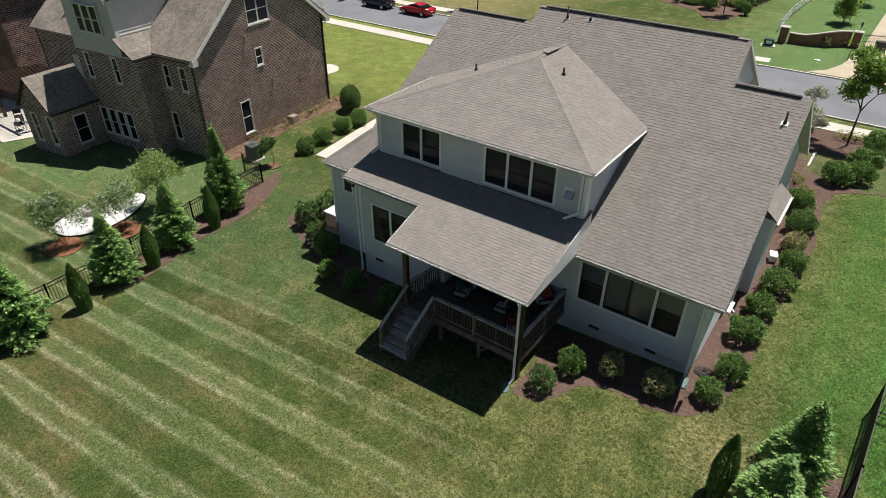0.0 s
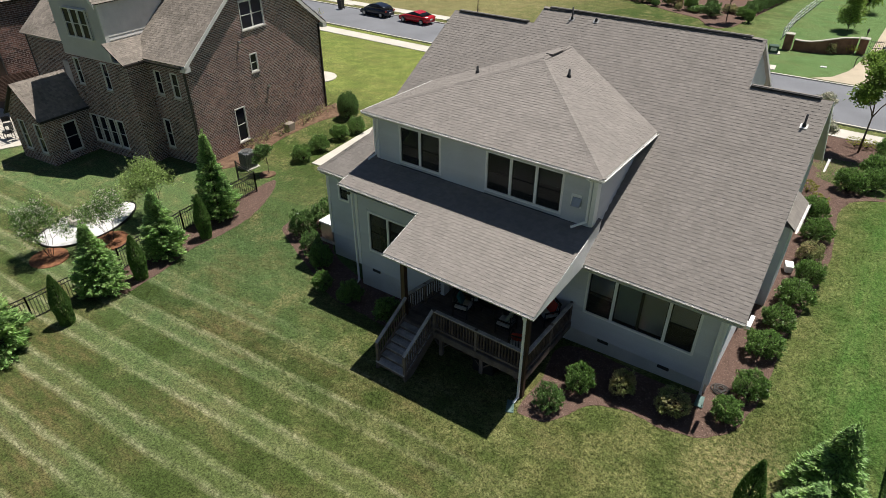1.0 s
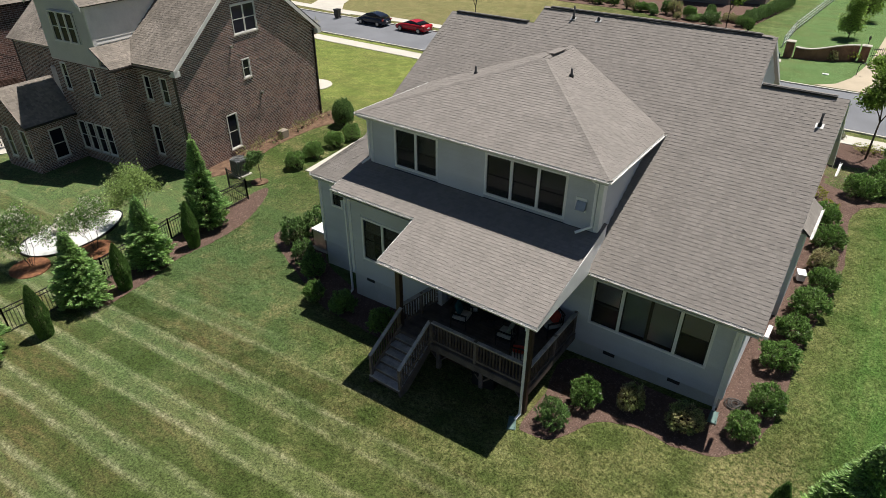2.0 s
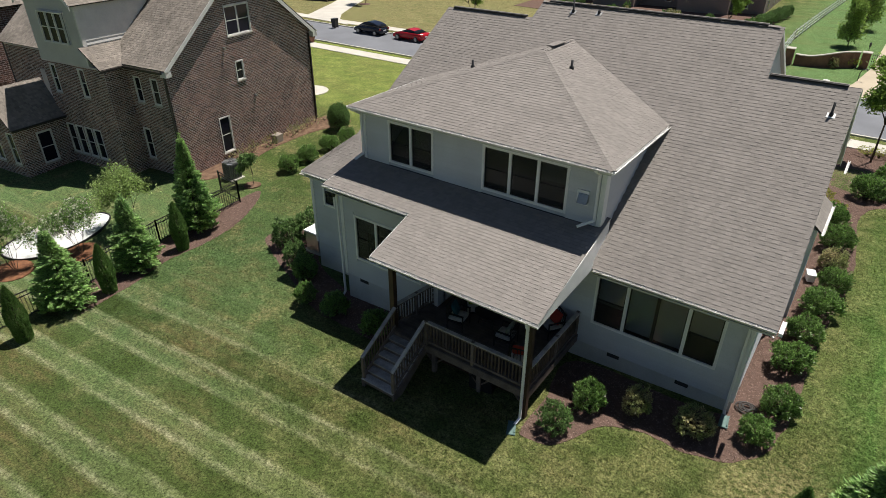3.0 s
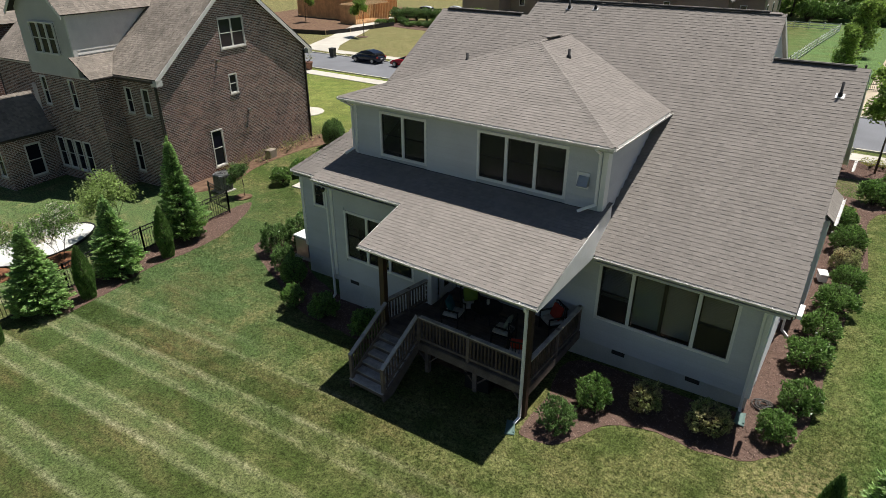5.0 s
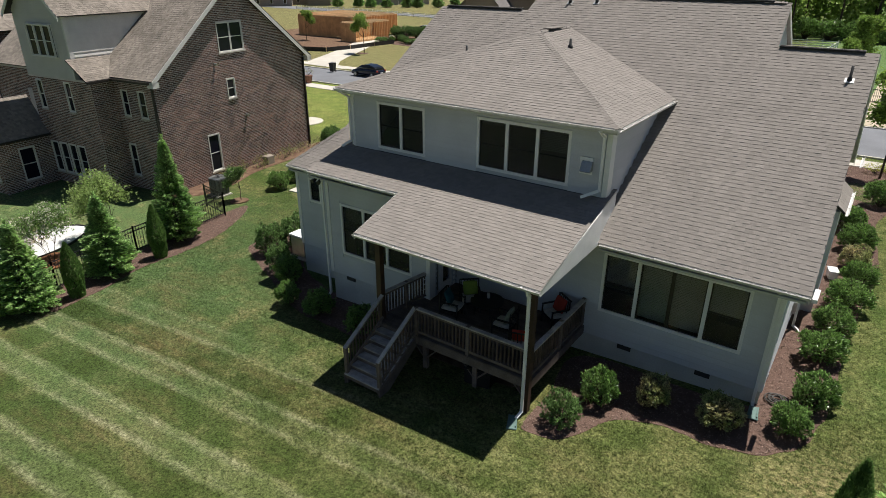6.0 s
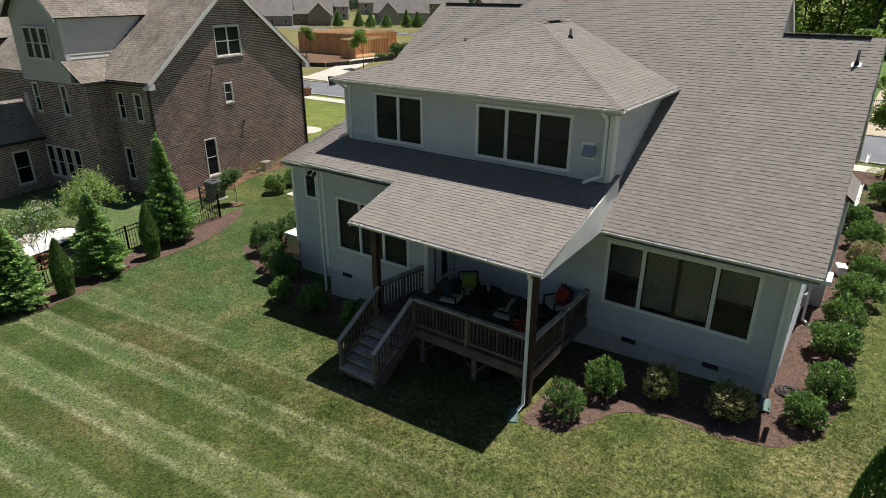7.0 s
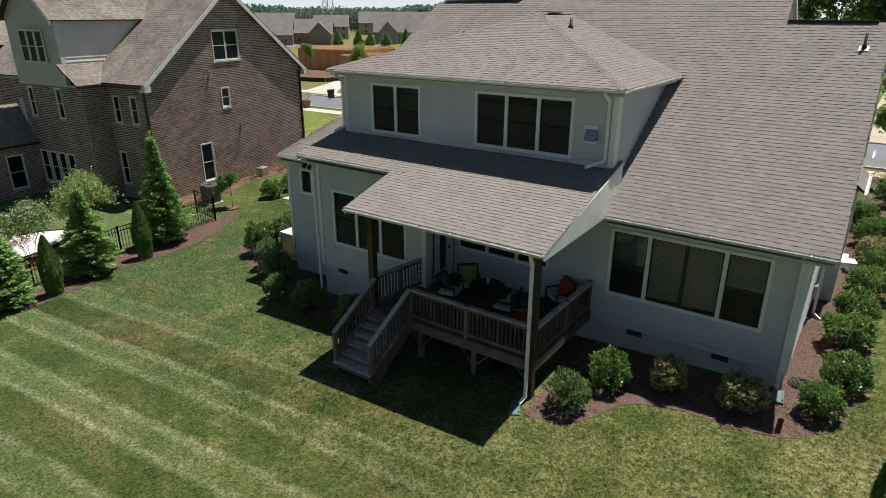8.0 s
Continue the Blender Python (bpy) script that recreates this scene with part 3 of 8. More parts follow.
def window(origin, turn, width, height, panes=1, owner=None, blind=0.0, screen=True, frame_mat=None, name="window", bars=(0, 0), meeting=True, sill=False, weights=None, label=""):
    """A framed window of one or more sashes in a wall; its outside looks along -y before the turn. The origin is its lower left corner."""
    owner = owner or house
    fm = frame_mat or TRIM
    m = Matrix.Translation(origin) @ Matrix.Rotation(radians(turn), 4, "Z")
    t = 0.085 if fm is TRIM else 0.05
    bm = B()
    rings = [[bm.verts.new((x, yy, z)) for x, z in ((e, e), (width - e, e), (width - e, height - e), (e, height - e))] for e, yy in ((0, -0.035), (t, -0.035), (t, 0.05), (0, 0.05))]
    for r0, r1 in zip(rings, rings[1:] + rings[:1]):
        for i in range(4):
            bm.faces.new((r0[i], r0[(i + 1) % 4], r1[(i + 1) % 4], r1[i]))
    weights = weights or [1] * panes
    mull = 0.1
    room = width - 2 * t - mull * (panes - 1)
    cells, posts, u = [], [], t
    for k, wt in enumerate(weights):
        w = room * wt / sum(weights)
        cells.append((u, u + w))
        u += w
        if k < panes - 1:
            posts.append(u)
            u += mull
    bm.transform(m)
    root = part(name, bm, fm, None, label)
    under(root, owner)

    def sub(nm, bm2, mat, lab=""):
        bm2.transform(m)
        ob = part(nm, bm2, mat, None, lab)
        ob.parent = root
        ob.matrix_parent_inverse = (owner.matrix_basis @ root.matrix_parent_inverse).inverted()
        return ob

    for u in posts:
        bm2 = B()
        box(bm2, u, u + mull, -0.031, 0.05, t, height - t)
        sub("mullion", bm2, fm)
    for k, (a, b) in enumerate(cells):
        z0, z1 = t, height - t
        wide = (b - a) > 1.2
        bm2 = B()
        box(bm2, a, b, 0.03, 0.036, z0, z1)
        pane = sub("pane", bm2, GLASS if fm is TRIM else TINTED)
        pane.visible_shadow = False
        bm2 = B()
        s = 0.035
        for x0, x1, c, d in ((a, a + s, z0, z1), (b - s, b, z0, z1), (a + s, b - s, z0, z0 + s), (a + s, b - s, z1 - s, z1)):
            box(bm2, x0, x1, 0.012, 0.045, c, d)
        zm = (z0 + z1) / 2
        if wide:
            box(bm2, (a + b) / 2 - 0.05, (a + b) / 2 + 0.05, 0.01, 0.046, z0 + s, z1 - s)
        elif meeting:
            box(bm2, a + s, b - s, 0.014, 0.046, zm - 0.02, zm + 0.02)
        nb, nr = bars
        for i in range(nb):
            x = a + (b - a) * (i + 1) / (nb + 1)
            box(bm2, x - 0.02, x + 0.02, 0.01, 0.044, z0 + s, z1 - s)
        for i in range(nr):
            z = z0 + (z1 - z0) * (i + 1) / (nr + 1)
            box(bm2, a + s, b - s, 0.009, 0.043, z - 0.02, z + 0.02)
        sub("sash", bm2, SASH if not (nb or nr) and fm is TRIM else fm, "dark bronze sash" if fm is TRIM else "")
        if screen and not wide:
            bm2 = B()
            quad(bm2, (a + s, 0.004, z0 + s), (b - s, 0.004, z0 + s), (b - s, 0.004, zm if meeting and screen == "half" else z1 - s), (a + s, 0.004, zm if meeting and screen == "half" else z1 - s))
            sub("insect_screen", bm2, SCREEN, "fine black insect screen")
        if blind:
            part_of = blind if isinstance(blind, (int, float)) else blind[k]
            if part_of:
                bm2 = B()
                z = z1 - 0.03
                while z > z1 - (z1 - z0) * part_of:
                    slab(bm2, [(a + 0.02, 0.10, z), (b - 0.02, 0.10, z), (b - 0.02, 0.135, z + 0.022), (a + 0.02, 0.135, z + 0.022)], (0, 0, -0.003))
                    z -= 0.048
                sub("blind", bm2, BLIND, "closed slatted blind")
    if sill:
        bm2 = B()
        box(bm2, -0.05, width + 0.05, -0.07, 0.02, -0.07, 0.0)
        sub("sill", bm2, STONE)
    return root


# --- walls and windows: the wall plane behind is y = 17.53 ---
Y0 = 17.53
FT = 0.83  # foot of the siding, over the painted foundation
SW = (-7.15, -3.23, 1.71, 3.62)   # three-part window by the corner
PW = (-12.05, -8.9, 1.95, 3.72)   # porch window
D1, D2 = (-15.48, -13.48, 5.27, 6.84), (-11.52, -8.46, 5.28, 6.86)
LW = (-16.03, -12.95, 1.68, 3.57)
LS = (-18.74, -18.1, 2.72, 3.68)
XL, XR = -19.35, -2.56
YB, YW = 16.05, 17.15  # walls of the bay and of the west wing

wall((-12.2, Y0, 0), 0, XR + 12.2, FT, 4.1, [tuple([h[0] + 12.2, h[1] + 12.2, h[2], h[3]]) for h in (SW, PW)], name="wall", label="pale grey lap siding rear wall")
wall((XL, YW, 0), 0, -16.6 - XL, FT, 4.1, [(LS[0] - XL, LS[1] - XL, LS[2], LS[3])], name="wall", label="pale grey lap siding wall of the west wing")
wall((-16.6, YB, 0), 0, 4.35, FT, 4.75, [(LW[0] + 16.6, LW[1] + 16.6, LW[2], LW[3])], name="wall")
wall((-12.25, YB + 0.16, 0), 90, 1.31, FT, 4.75, [(0.2, 1.08, 1.06, 3.1)], name="wall")
wall((-16.6, YW - 0.02, 0), -90, 0.92, FT, 4.75, name="wall")
wall((-16.6, Y0, 0), 0, 9.25, 5.16, 7.14, [tuple([h[0] + 16.6, h[1] + 16.6, h[2], h[3]]) for h in (D1, D2)], name="wall", label="pale grey upper storey wall under the hipped roof")
wall((-7.35, Y0 + 0.16, 0), 90, 4.7, 4.0, 7.14, name="wall")
wall((-16.6, 22.4, 0), -90, 4.71, 4.0, 7.14, name="wall")
# east side: gable end under the rake, and the taller gable behind it
wall((XR, Y0 + 0.16, 0), 90, 6.4, FT, 8.2, top=lambda u: main_z(Y0 + u) - 0.15, name="wall")
wall((XR, 24.09, 0), 90, 7.9, FT, 8.4, top=lambda u: main_z(24.28) - 0.15 - 0.65 * max(0.0, u - 0.19), name="wall")
wall((-5.15, 22.9, 0), 90, 6.4, 7.4, 9.9, top=lambda u: main_z(26.05) - 0.15 - 0.65 * abs(u - 3.15), name="wall")
wall((XL, 24.0, 0), -90, 6.3, FT, 8.0, top=lambda u: 3.9, name="wall")
wall((-17.6, 31.0, 0), -90, 11.5, 4.5, 8.7, top=lambda u: main_z(25.05) - 0.15 - 0.65 * abs(u - 5.95), name="wall")
wall((XR, 32.0, 0), 180, XR - XL, FT, 4.0, name="wall")
wall((XL, 32.0, 0), -90, 8.0, FT, 3.9, name="wall")

window((SW[0], Y0, SW[2]), 0, SW[1] - SW[0], SW[3] - SW[2], 3, weights=[1, 1.95, 1], blind=[0.6, 0.98, 0.55], screen="half", label="white three-part window with drawn blinds")
window((PW[0], Y0, PW[2]), 0, PW[1] - PW[0], PW[3] - PW[2], 3, blind=0.25)
window((D1[0], Y0, D1[2]), 0, D1[1] - D1[0], D1[3] - D1[2], 2, blind=[0.1, 0.55])
window((D2[0], Y0, D2[2]), 0, D2[1] - D2[0], D2[3] - D2[2], 3, blind=[0.1, 0, 0.45])
window((LW[0], YB, LW[2]), 0, LW[1] - LW[0], LW[3] - LW[2], 3, blind=[0.35, 0.3, 0.2])
window((LS[0], YW, LS[2]), 0, LS[1] - LS[0], LS[3] - LS[2], 1, blind=0.3)

# porch door in the side of the bay
bm = B()
dm = Matrix.Translation((-12.25, 16.56, 1.06)) @ Matrix.Rotation(radians(90), 4, "Z")
for q in ((0, 0.88, -0.03, 0.05, 1.96, 2.04), (0, 0.09, -0.03, 0.05, 0, 1.96), (0.79, 0.88, -0.03, 0.05, 0, 1.96)):
    box(bm, *q)
bm.transform(dm)
door = hpart("door", bm, TRIM, None, "white full-glass porch door")


def dsub(nm, boxes, mat, lab=""):
    bm = B()
    for q in boxes:
        box(bm, *q)
    bm.transform(dm)
    ob = part(nm, bm, mat, None, lab)
    ob.parent = door
    ob.matrix_parent_inverse = (house.matrix_basis @ door.matrix_parent_inverse).inverted()
    return ob


dsub("door_leaf", ((0.1, 0.25, 0.0, 0.045, 0.02, 1.95), (0.63, 0.78, 0.0, 0.045, 0.02, 1.95), (0.25, 0.63, 0.0, 0.045, 0.02, 0.3), (0.25, 0.63, 0.0, 0.045, 1.8, 1.95)), TRIM)
dsub("pane", ((0.25, 0.63, 0.02, 0.026, 0.3, 1.8),), GLASS)
dsub("door_handle", ((0.67, 0.71, -0.06, 0.0, 0.96, 1.0), (0.6, 0.71, -0.075, -0.06, 0.965, 0.995)), BLACK, "black lever handle")

# foundation, painted, with crawl-space vents
bm = B()
for q in ((XL, -16.6, YW + 0.02, YW + 0.2), (-12.25, XR, Y0 + 0.02, Y0 + 0.2), (-16.6, -12.25, YB + 0.02, YB + 0.2), (-12.43, -12.27, YB + 0.2, Y0), (-16.58, -16.4, YB + 0.2, YW + 0.02), (XR - 0.18, XR - 0.02, Y0 + 0.2, 32), (XL + 0.02, XL + 0.2, Y0 + 0.2, 32), (XL, XR, 31.84, 31.98)):
    bm = B()
    box(bm, *q, -1.3, FT)
    hpart("foundation", bm, FOUNDATION, None, "grey painted block foundation with vents")
for vx, vy in ((-6.24, Y0), (-4.02, Y0), (-15.75, YB)):
    bm = B()
    box(bm, vx - 0.2, vx + 0.2, vy - 0.01, vy + 0.03, 0.66, 0.82)
    vent = hpart("foundation_vent", bm, RIDGE, None, "dark slotted crawl-space vent")
    for k in range(5):
        bm = B()
        slab(bm, [(vx - 0.18, vy - 0.016, 0.675 + 0.028 * k), (vx + 0.18, vy - 0.016, 0.675 + 0.028 * k), (vx + 0.18, vy - 0.01, 0.69 + 0.028 * k), (vx - 0.18, vy - 0.01, 0.69 + 0.028 * k)], (0, 0.004, 0))
        under(part("slat", bm, BLACK, None), vent)

# floors, ceilings and added partitions close the inside; the rooms' shade is in ROOM
bm = B()
box(bm, XL + 0.2, XR - 0.2, Y0 + 0.2, 31.8, 0.95, 1.05)
hpart("floor", bm, DECK_DARK)
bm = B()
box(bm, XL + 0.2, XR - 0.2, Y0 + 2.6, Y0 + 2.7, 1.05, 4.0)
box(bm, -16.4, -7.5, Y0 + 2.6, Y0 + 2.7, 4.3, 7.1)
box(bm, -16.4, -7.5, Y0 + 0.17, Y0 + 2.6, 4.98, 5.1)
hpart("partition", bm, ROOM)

# --- roofs ---
def rows_of(poly, v):
    """Where a row at v crosses a polygon in (u, v): a list of spans."""
    cuts = []
    for a, b in zip(poly, poly[1:] + poly[:1]):
        if (a[1] > v) != (b[1] > v):
            cuts.append(a[0] + (b[0] - a[0]) * (v - a[1]) / (b[1] - a[1]))
    cuts.sort()
    return list(zip(cuts[::2], cuts[1::2]))


TAB_MESHES = {}


def roof_plane(name, eave, along, pts, owner=None, seed=1, expose=0.138, deck_mat=None, singles=None, thick=0.06, label="", tab=SHINGLE, soffit=None):
    """A shingled roof plane. eave: a point on it; along: unit level direction along the eave; pts: its corners in space,
    counter-clockwise from outside. Every shingle is a wedge whose butt stands proud. singles(place): which of them are parts."""
    owner = owner or house
    rnd = random.Random(seed)
    o, U = Vector(eave), Vector(along).normalized()
    P = [Vector(p) for p in pts]
    nrm = Vector((0, 0, 0))
    for i in range(len(P)):
        a, b = P[i], P[(i + 1) % len(P)]
        nrm += (a - P[0]).cross(b - P[0])
    nrm.normalize()
    V = nrm.cross(U)
    V.normalize()
    poly = [((p - o).dot(U), (p - o).dot(V)) for p in P]
    bm = B()
    slab(bm, [p for p in P], -nrm * thick)
    body = part(name, bm, deck_mat or UNDERLAY, None, label)
    under(body, owner)
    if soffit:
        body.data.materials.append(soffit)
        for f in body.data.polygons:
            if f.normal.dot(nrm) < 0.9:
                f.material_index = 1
    verts, faces = [], []
    v0, v1 = min(q[1] for q in poly), max(q[1] for q in poly)
    k = 0
    while v0 + k * expose < v1 - 0.02:
        va = v0 + k * expose
        vb = min(va + expose + 0.02, v1)
        for s, e in rows_of(poly, min(va + expose * 0.5, v1 - 0.01)):
            u = s - rnd.uniform(0, 0.3)
            high = rnd.random() < 0.5
            while u < e:
                w = rnd.uniform(0.08, 0.21)
                a, b = max(u, s), min(u + w, e)
                u += w
                high = 1 - round(high)
                if b - a < 0.02:
                    continue
                h = 0.0145 if high else 0.0075
                drop = rnd.uniform(-0.004, 0.004)
                at = o + a * U + va * V
                if singles and singles(at) and b - a > 0.08:
                    key = (round((b - a) / 0.01), round(high * 3), round((vb - va) / 0.01))
                    wq = key[0] * 0.01 + 0.004
                    me = TAB_MESHES.get(key)
                    if me is None:
                        me = bpy.data.meshes.new("shingle")
                        me.from_pydata([(0, 0, h), (wq, 0, h), (wq, vb - va, 0.003), (0, vb - va, 0.003), (0, 0, 0.001), (wq, 0, 0.001)], [], [(0, 1, 2, 3), (4, 5, 1, 0), (4, 0, 3), (5, 2, 1)])
                        me.materials.append(SHINGLE_ONE)
                        TAB_MESHES[key] = me
                    ob = new("shingle", me)
                    ob.parent = body
                    m3 = Matrix((U, V, nrm)).transposed().to_4x4()
                    ob.matrix_basis = Matrix.Translation(at + drop * V + min(0.0, (b - a) - wq) * 0.5 * U) @ m3
                    continue
                q = len(verts)
                for uu, ve, hh in ((a, va + drop, h), (b, va + drop, h), (b, vb, 0.003), (a, vb, 0.003), (a, va + drop, 0.001), (b, va + drop, 0.001)):
                    verts.append(o + uu * U + ve * V + hh * nrm)
                faces += [(q, q + 1, q + 2, q + 3), (q + 4, q + 5, q + 1, q), (q + 4, q, q + 3), (q + 5, q + 2, q + 1)]
        k += 1
    me = bpy.data.meshes.new("shingles")
    me.from_pydata(verts, [], faces)
    me.materials.append(tab)
    ob = new("shingles", me)
    ob.parent = body
    ob["kind"] = "stuff"
    return body


def cap_line(name, a, b, owner=None, width=0.12, material=None, seed=3, up=(0, 0, 1), lift=0.02, piece=0.16):
    """Overlapping cap shingles bent over a hip or ridge, joined into one part."""
    owner = owner or house
    a, b = Vector(a), Vector(b)
    d = (b - a).normalized()
    s = d.cross(Vector(up)).normalized()
    u = s.cross(d)
    n = int((b - a).length / piece)
    bm = B()
    rnd = random.Random(seed)
    for k in range(n):
        p, q = a + d * piece * k, a + d * (piece * (k + 1) + 0.03)
        h0, h1 = 0.014 + rnd.uniform(0, 0.003), 0.006
        w = width + rnd.uniform(-0.01, 0.01)
        fall = -0.35 * w
        t = [p - s * w + u * (lift + fall + h0), p + u * (lift + h0), p + s * w + u * (lift + fall + h0), q + s * w + u * (lift + fall + h1), q + u * (lift + h1), q - s * w + u * (lift + fall + h1)]
        v = [bm.verts.new(x) for x in t]
        bm.faces.new((v[0], v[1], v[4], v[5]))
        bm.faces.new((v[1], v[2], v[3], v[4]))
        lo = [bm.verts.new(x - u * 0.02) for x in t[:3]]
        bm.faces.new((lo[0], lo[1], v[1], v[0]))
        bm.faces.new((lo[1], lo[2], v[2], v[1]))
    ob = under(part(name, bm, material or SHINGLE, None), owner)
    ob["kind"] = "stuff"
    return ob


def vent_ridge(a, b, owner=None):
    """A dark ridge vent with shingle caps along its top."""
    owner = owner or house
    a, b = Vector(a), Vector(b)
    bm = B()
    bar(bm, a + Vector((0, 0, 0.025)), b + Vector((0, 0, 0.025)), 0.2, 0.04)
    r = under(part("ridge_vent", bm, RIDGE, None, "dark ridge vent strip"), owner)
    bm = B()
    bar(bm, a + Vector((0, 0.05, 0.055)), b + Vector((0, 0.05, 0.055)), 0.1, 0.012)
    under(part("ridge_cap", bm, SHINGLE, None), r)
    return r


def gutter(pts, owner=None, out=(0, -1, 0), w=0.10, h=0.07):
    """A white channel gutter below an eave, open on top, with its fascia."""
    owner = owner or house
    bm = B()
    o = Vector(out)
    for a, b in zip(pts, pts[1:]):
        a, b = Vector(a), Vector(b)
        prof = [(0.0, 0.0), (0.0, -h), (w * 0.75, -h), (w, 0.0), (w - 0.012, 0.0), (w * 0.75 - 0.01, -h + 0.012), (0.012, -h + 0.012), (0.012, 0.0)]
        ra = [bm.verts.new(a + o * x + Vector((0, 0, z))) for x, z in prof]
        rb = [bm.verts.new(b + o * x + Vector((0, 0, z))) for x, z in prof]
        for i in range(8):
            bm.faces.new((ra[i], ra[(i + 1) % 8], rb[(i + 1) % 8], rb[i]))
        bm.faces.new(ra[::-1])
        bm.faces.new(rb)
    g = under(part("gutter", bm, GUTTER, None, "white metal gutter"), owner)
    a, b = Vector(pts[0]), Vector(pts[-1])
    n = max(2, int((b - a).length / 0.9))
    for k in range(n):
        p = a.lerp(b, (k + 0.5) / n)
        bm = B()
        bar(bm, p + Vector((0, 0, -0.004)), p + o * w + Vector((0, 0, -0.004)), 0.03, 0.012)
        under(part("gutter_strap", bm, GUTTER, None), g)
    return g


def downspout(pts, owner=None, size=0.075):
    """A square downspout with elbows and two straps."""
    owner = owner or house
    bm = B()
    for a, b in zip(pts, pts[1:]):
        bar(bm, a, Vector(b) + (Vector(b) - Vector(a)).normalized() * 0.03, size, size * 0.8, up=(0.01, 1, 0.02))
    d = under(part("downspout", bm, TRIM, None, "white square downspout"), owner)
    return d


def near_porch(p):
    return p.y < 15.75 and p.x > -13.2


ME, MW, LE = 16.9, -19.55, 13.42  # main eave, its west end, porch eave
R1, R2, R3 = 24.17, 26.05, 25.22  # the three ridges
roof_plane("roof", (MW, ME, main_z(ME)), (1, 0, 0), [(MW, ME, main_z(ME)), (-2.02, ME, main_z(ME)), (-2.2, R1, main_z(R1)), (-4.84, R1, main_z(R1)), (-4.98, R2, main_z(R2)), (-14.1, R2, main_z(R2)), (-14.15, R3, main_z(R3)), (-18.3, R3, main_z(R3)), (-18.3, 18.8, main_z(18.8))], seed=5, label="main brown shingle roof slope", soffit=SOFFIT)
# slopes on the street side
for x0, x1, yr, sd in ((-4.87, -2.2, R1, 21), (-14.1, -5.03, R2, 22), (-18.3, -14.15, R3, 23)):
    zr, ye = main_z(yr), yr + 8.2
    roof_plane("roof", (x1, ye, zr - 0.63 * 8.2), (-1, 0, 0), [(x1, ye, zr - 0.63 * 8.2), (x0, ye, zr - 0.63 * 8.2), (x0, yr, zr), (x1, yr, zr)], seed=sd, expose=0.3, soffit=SOFFIT)
# west hip of the single-storey wing
roof_plane("roof", (MW, 26.5, main_z(ME)), (0, -1, 0), [(MW, 26.5, main_z(ME)), (MW, ME, main_z(ME)), (-18.3, 18.8, main_z(18.8)), (-18.3, 26.5, main_z(18.8))], seed=25, expose=0.2)
# shallow roof over bay and porch
roof_plane("roof", (-12.9, LE, low_z(LE)), (1, 0, 0), [(-12.9, LE, low_z(LE)), (-7.11, LE, low_z(LE)), (-7.2, 18.03, low_z(18.03)), (-7.36, 18.03, low_z(18.03)), (-7.36, 17.5, low_z(17.5)), (-16.6, 17.5, low_z(17.5)), (-16.6, 18.5, low_z(18.5)), (-17.0, 18.5, low_z(18.5)), (-17.0, 15.57, low_z(15.57)), (-13.05, 15.57, low_z(15.57))], seed=7, singles=near_porch, label="shallow brown shingle roof over bay and porch", soffit=SOFFIT)
# hipped roof of the upper storey
H = 7.2
C1, C2, PK, RB = (-16.92, 17.07, H), (-7.02, 17.07, H), (-11.97, 22.1, 8.88), (-11.97, 24.5, 8.88)
roof_plane("roof", C1, (1, 0, 0), [C1, C2, PK], seed=8, label="hipped brown shingle roof slope", soffit=SOFFIT)
roof_plane("roof", C2, (0, 1, 0), [C2, (-7.02, 21.85, H), RB, PK], seed=9, soffit=SOFFIT)
roof_plane("roof", (-16.92, 21.85, H), (0, -1, 0), [(-16.92, 21.85, H), C1, PK, RB], seed=10, soffit=SOFFIT)
cap_line("hip_cap", C2, PK, seed=31)
cap_line("hip_cap", C1, PK, seed=32)
cap_line("hip_cap", (MW, ME, main_z(ME)), (-18.3, 18.8, main_z(18.8)), seed=33)
bm = B()
bar(bm, Vector(PK) + Vector((0, 0.5, 0.07)), Vector(RB) + Vector((0, -0.9, 0.05)), 0.30, 0.03)
hpart("ridge_vent", bm, SHINGLE)
cap_line("ridge_cap", PK, RB, seed=34)
vent_ridge((-13.8, R2, main_z(R2)), (-5.5, R2, main_z(R2)))
vent_ridge((-4.8, R1, main_z(R1)), (-2.55, R1, main_z(R1)))
vent_ridge((-18.0, R3, main_z(R3)), (-14.4, R3, main_z(R3)))
cap_line("ridge_cap", (-14.1, R2, main_z(R2)), (-5.05, R2, main_z(R2)), seed=35)


def side_board(name, pts, out):
    """A trim board in the plane of a rake, given by its corners."""
    bm = B()
    slab(bm, pts, (out, 0, 0))
    return hpart(name, bm, TRIM)


# boards along the rakes, and the cheek under the porch rake
side_board("rake_board", [(-7.12, LE + 0.02, low_z(LE) - 0.02), (-7.16, 17.0, low_z(17.0) - 0.02), (-7.16, 17.0, main_z(17.0) - 0.04), (-7.16, ME, main_z(ME) - 0.08), (-7.12, LE + 0.02, low_z(LE) - 0.17)], -0.03)
side_board("cheek_board", [(-7.2, 17.0, low_z(17.0) - 0.1), (-7.2, 18.0, low_z(18.0) - 0.06), (-7.2, 18.0, main_z(18.0) - 0.05), (-7.2, 17.0, main_z(17.0) - 0.05)], -0.05)
side_board("rake_board", [(-12.91, LE + 0.02, low_z(LE) - 0.02), (-13.06, 15.6, low_z(15.6) - 0.02), (-13.06, 15.6, low_z(15.6) - 0.2), (-12.91, LE + 0.02, low_z(LE) - 0.2)], -0.03)
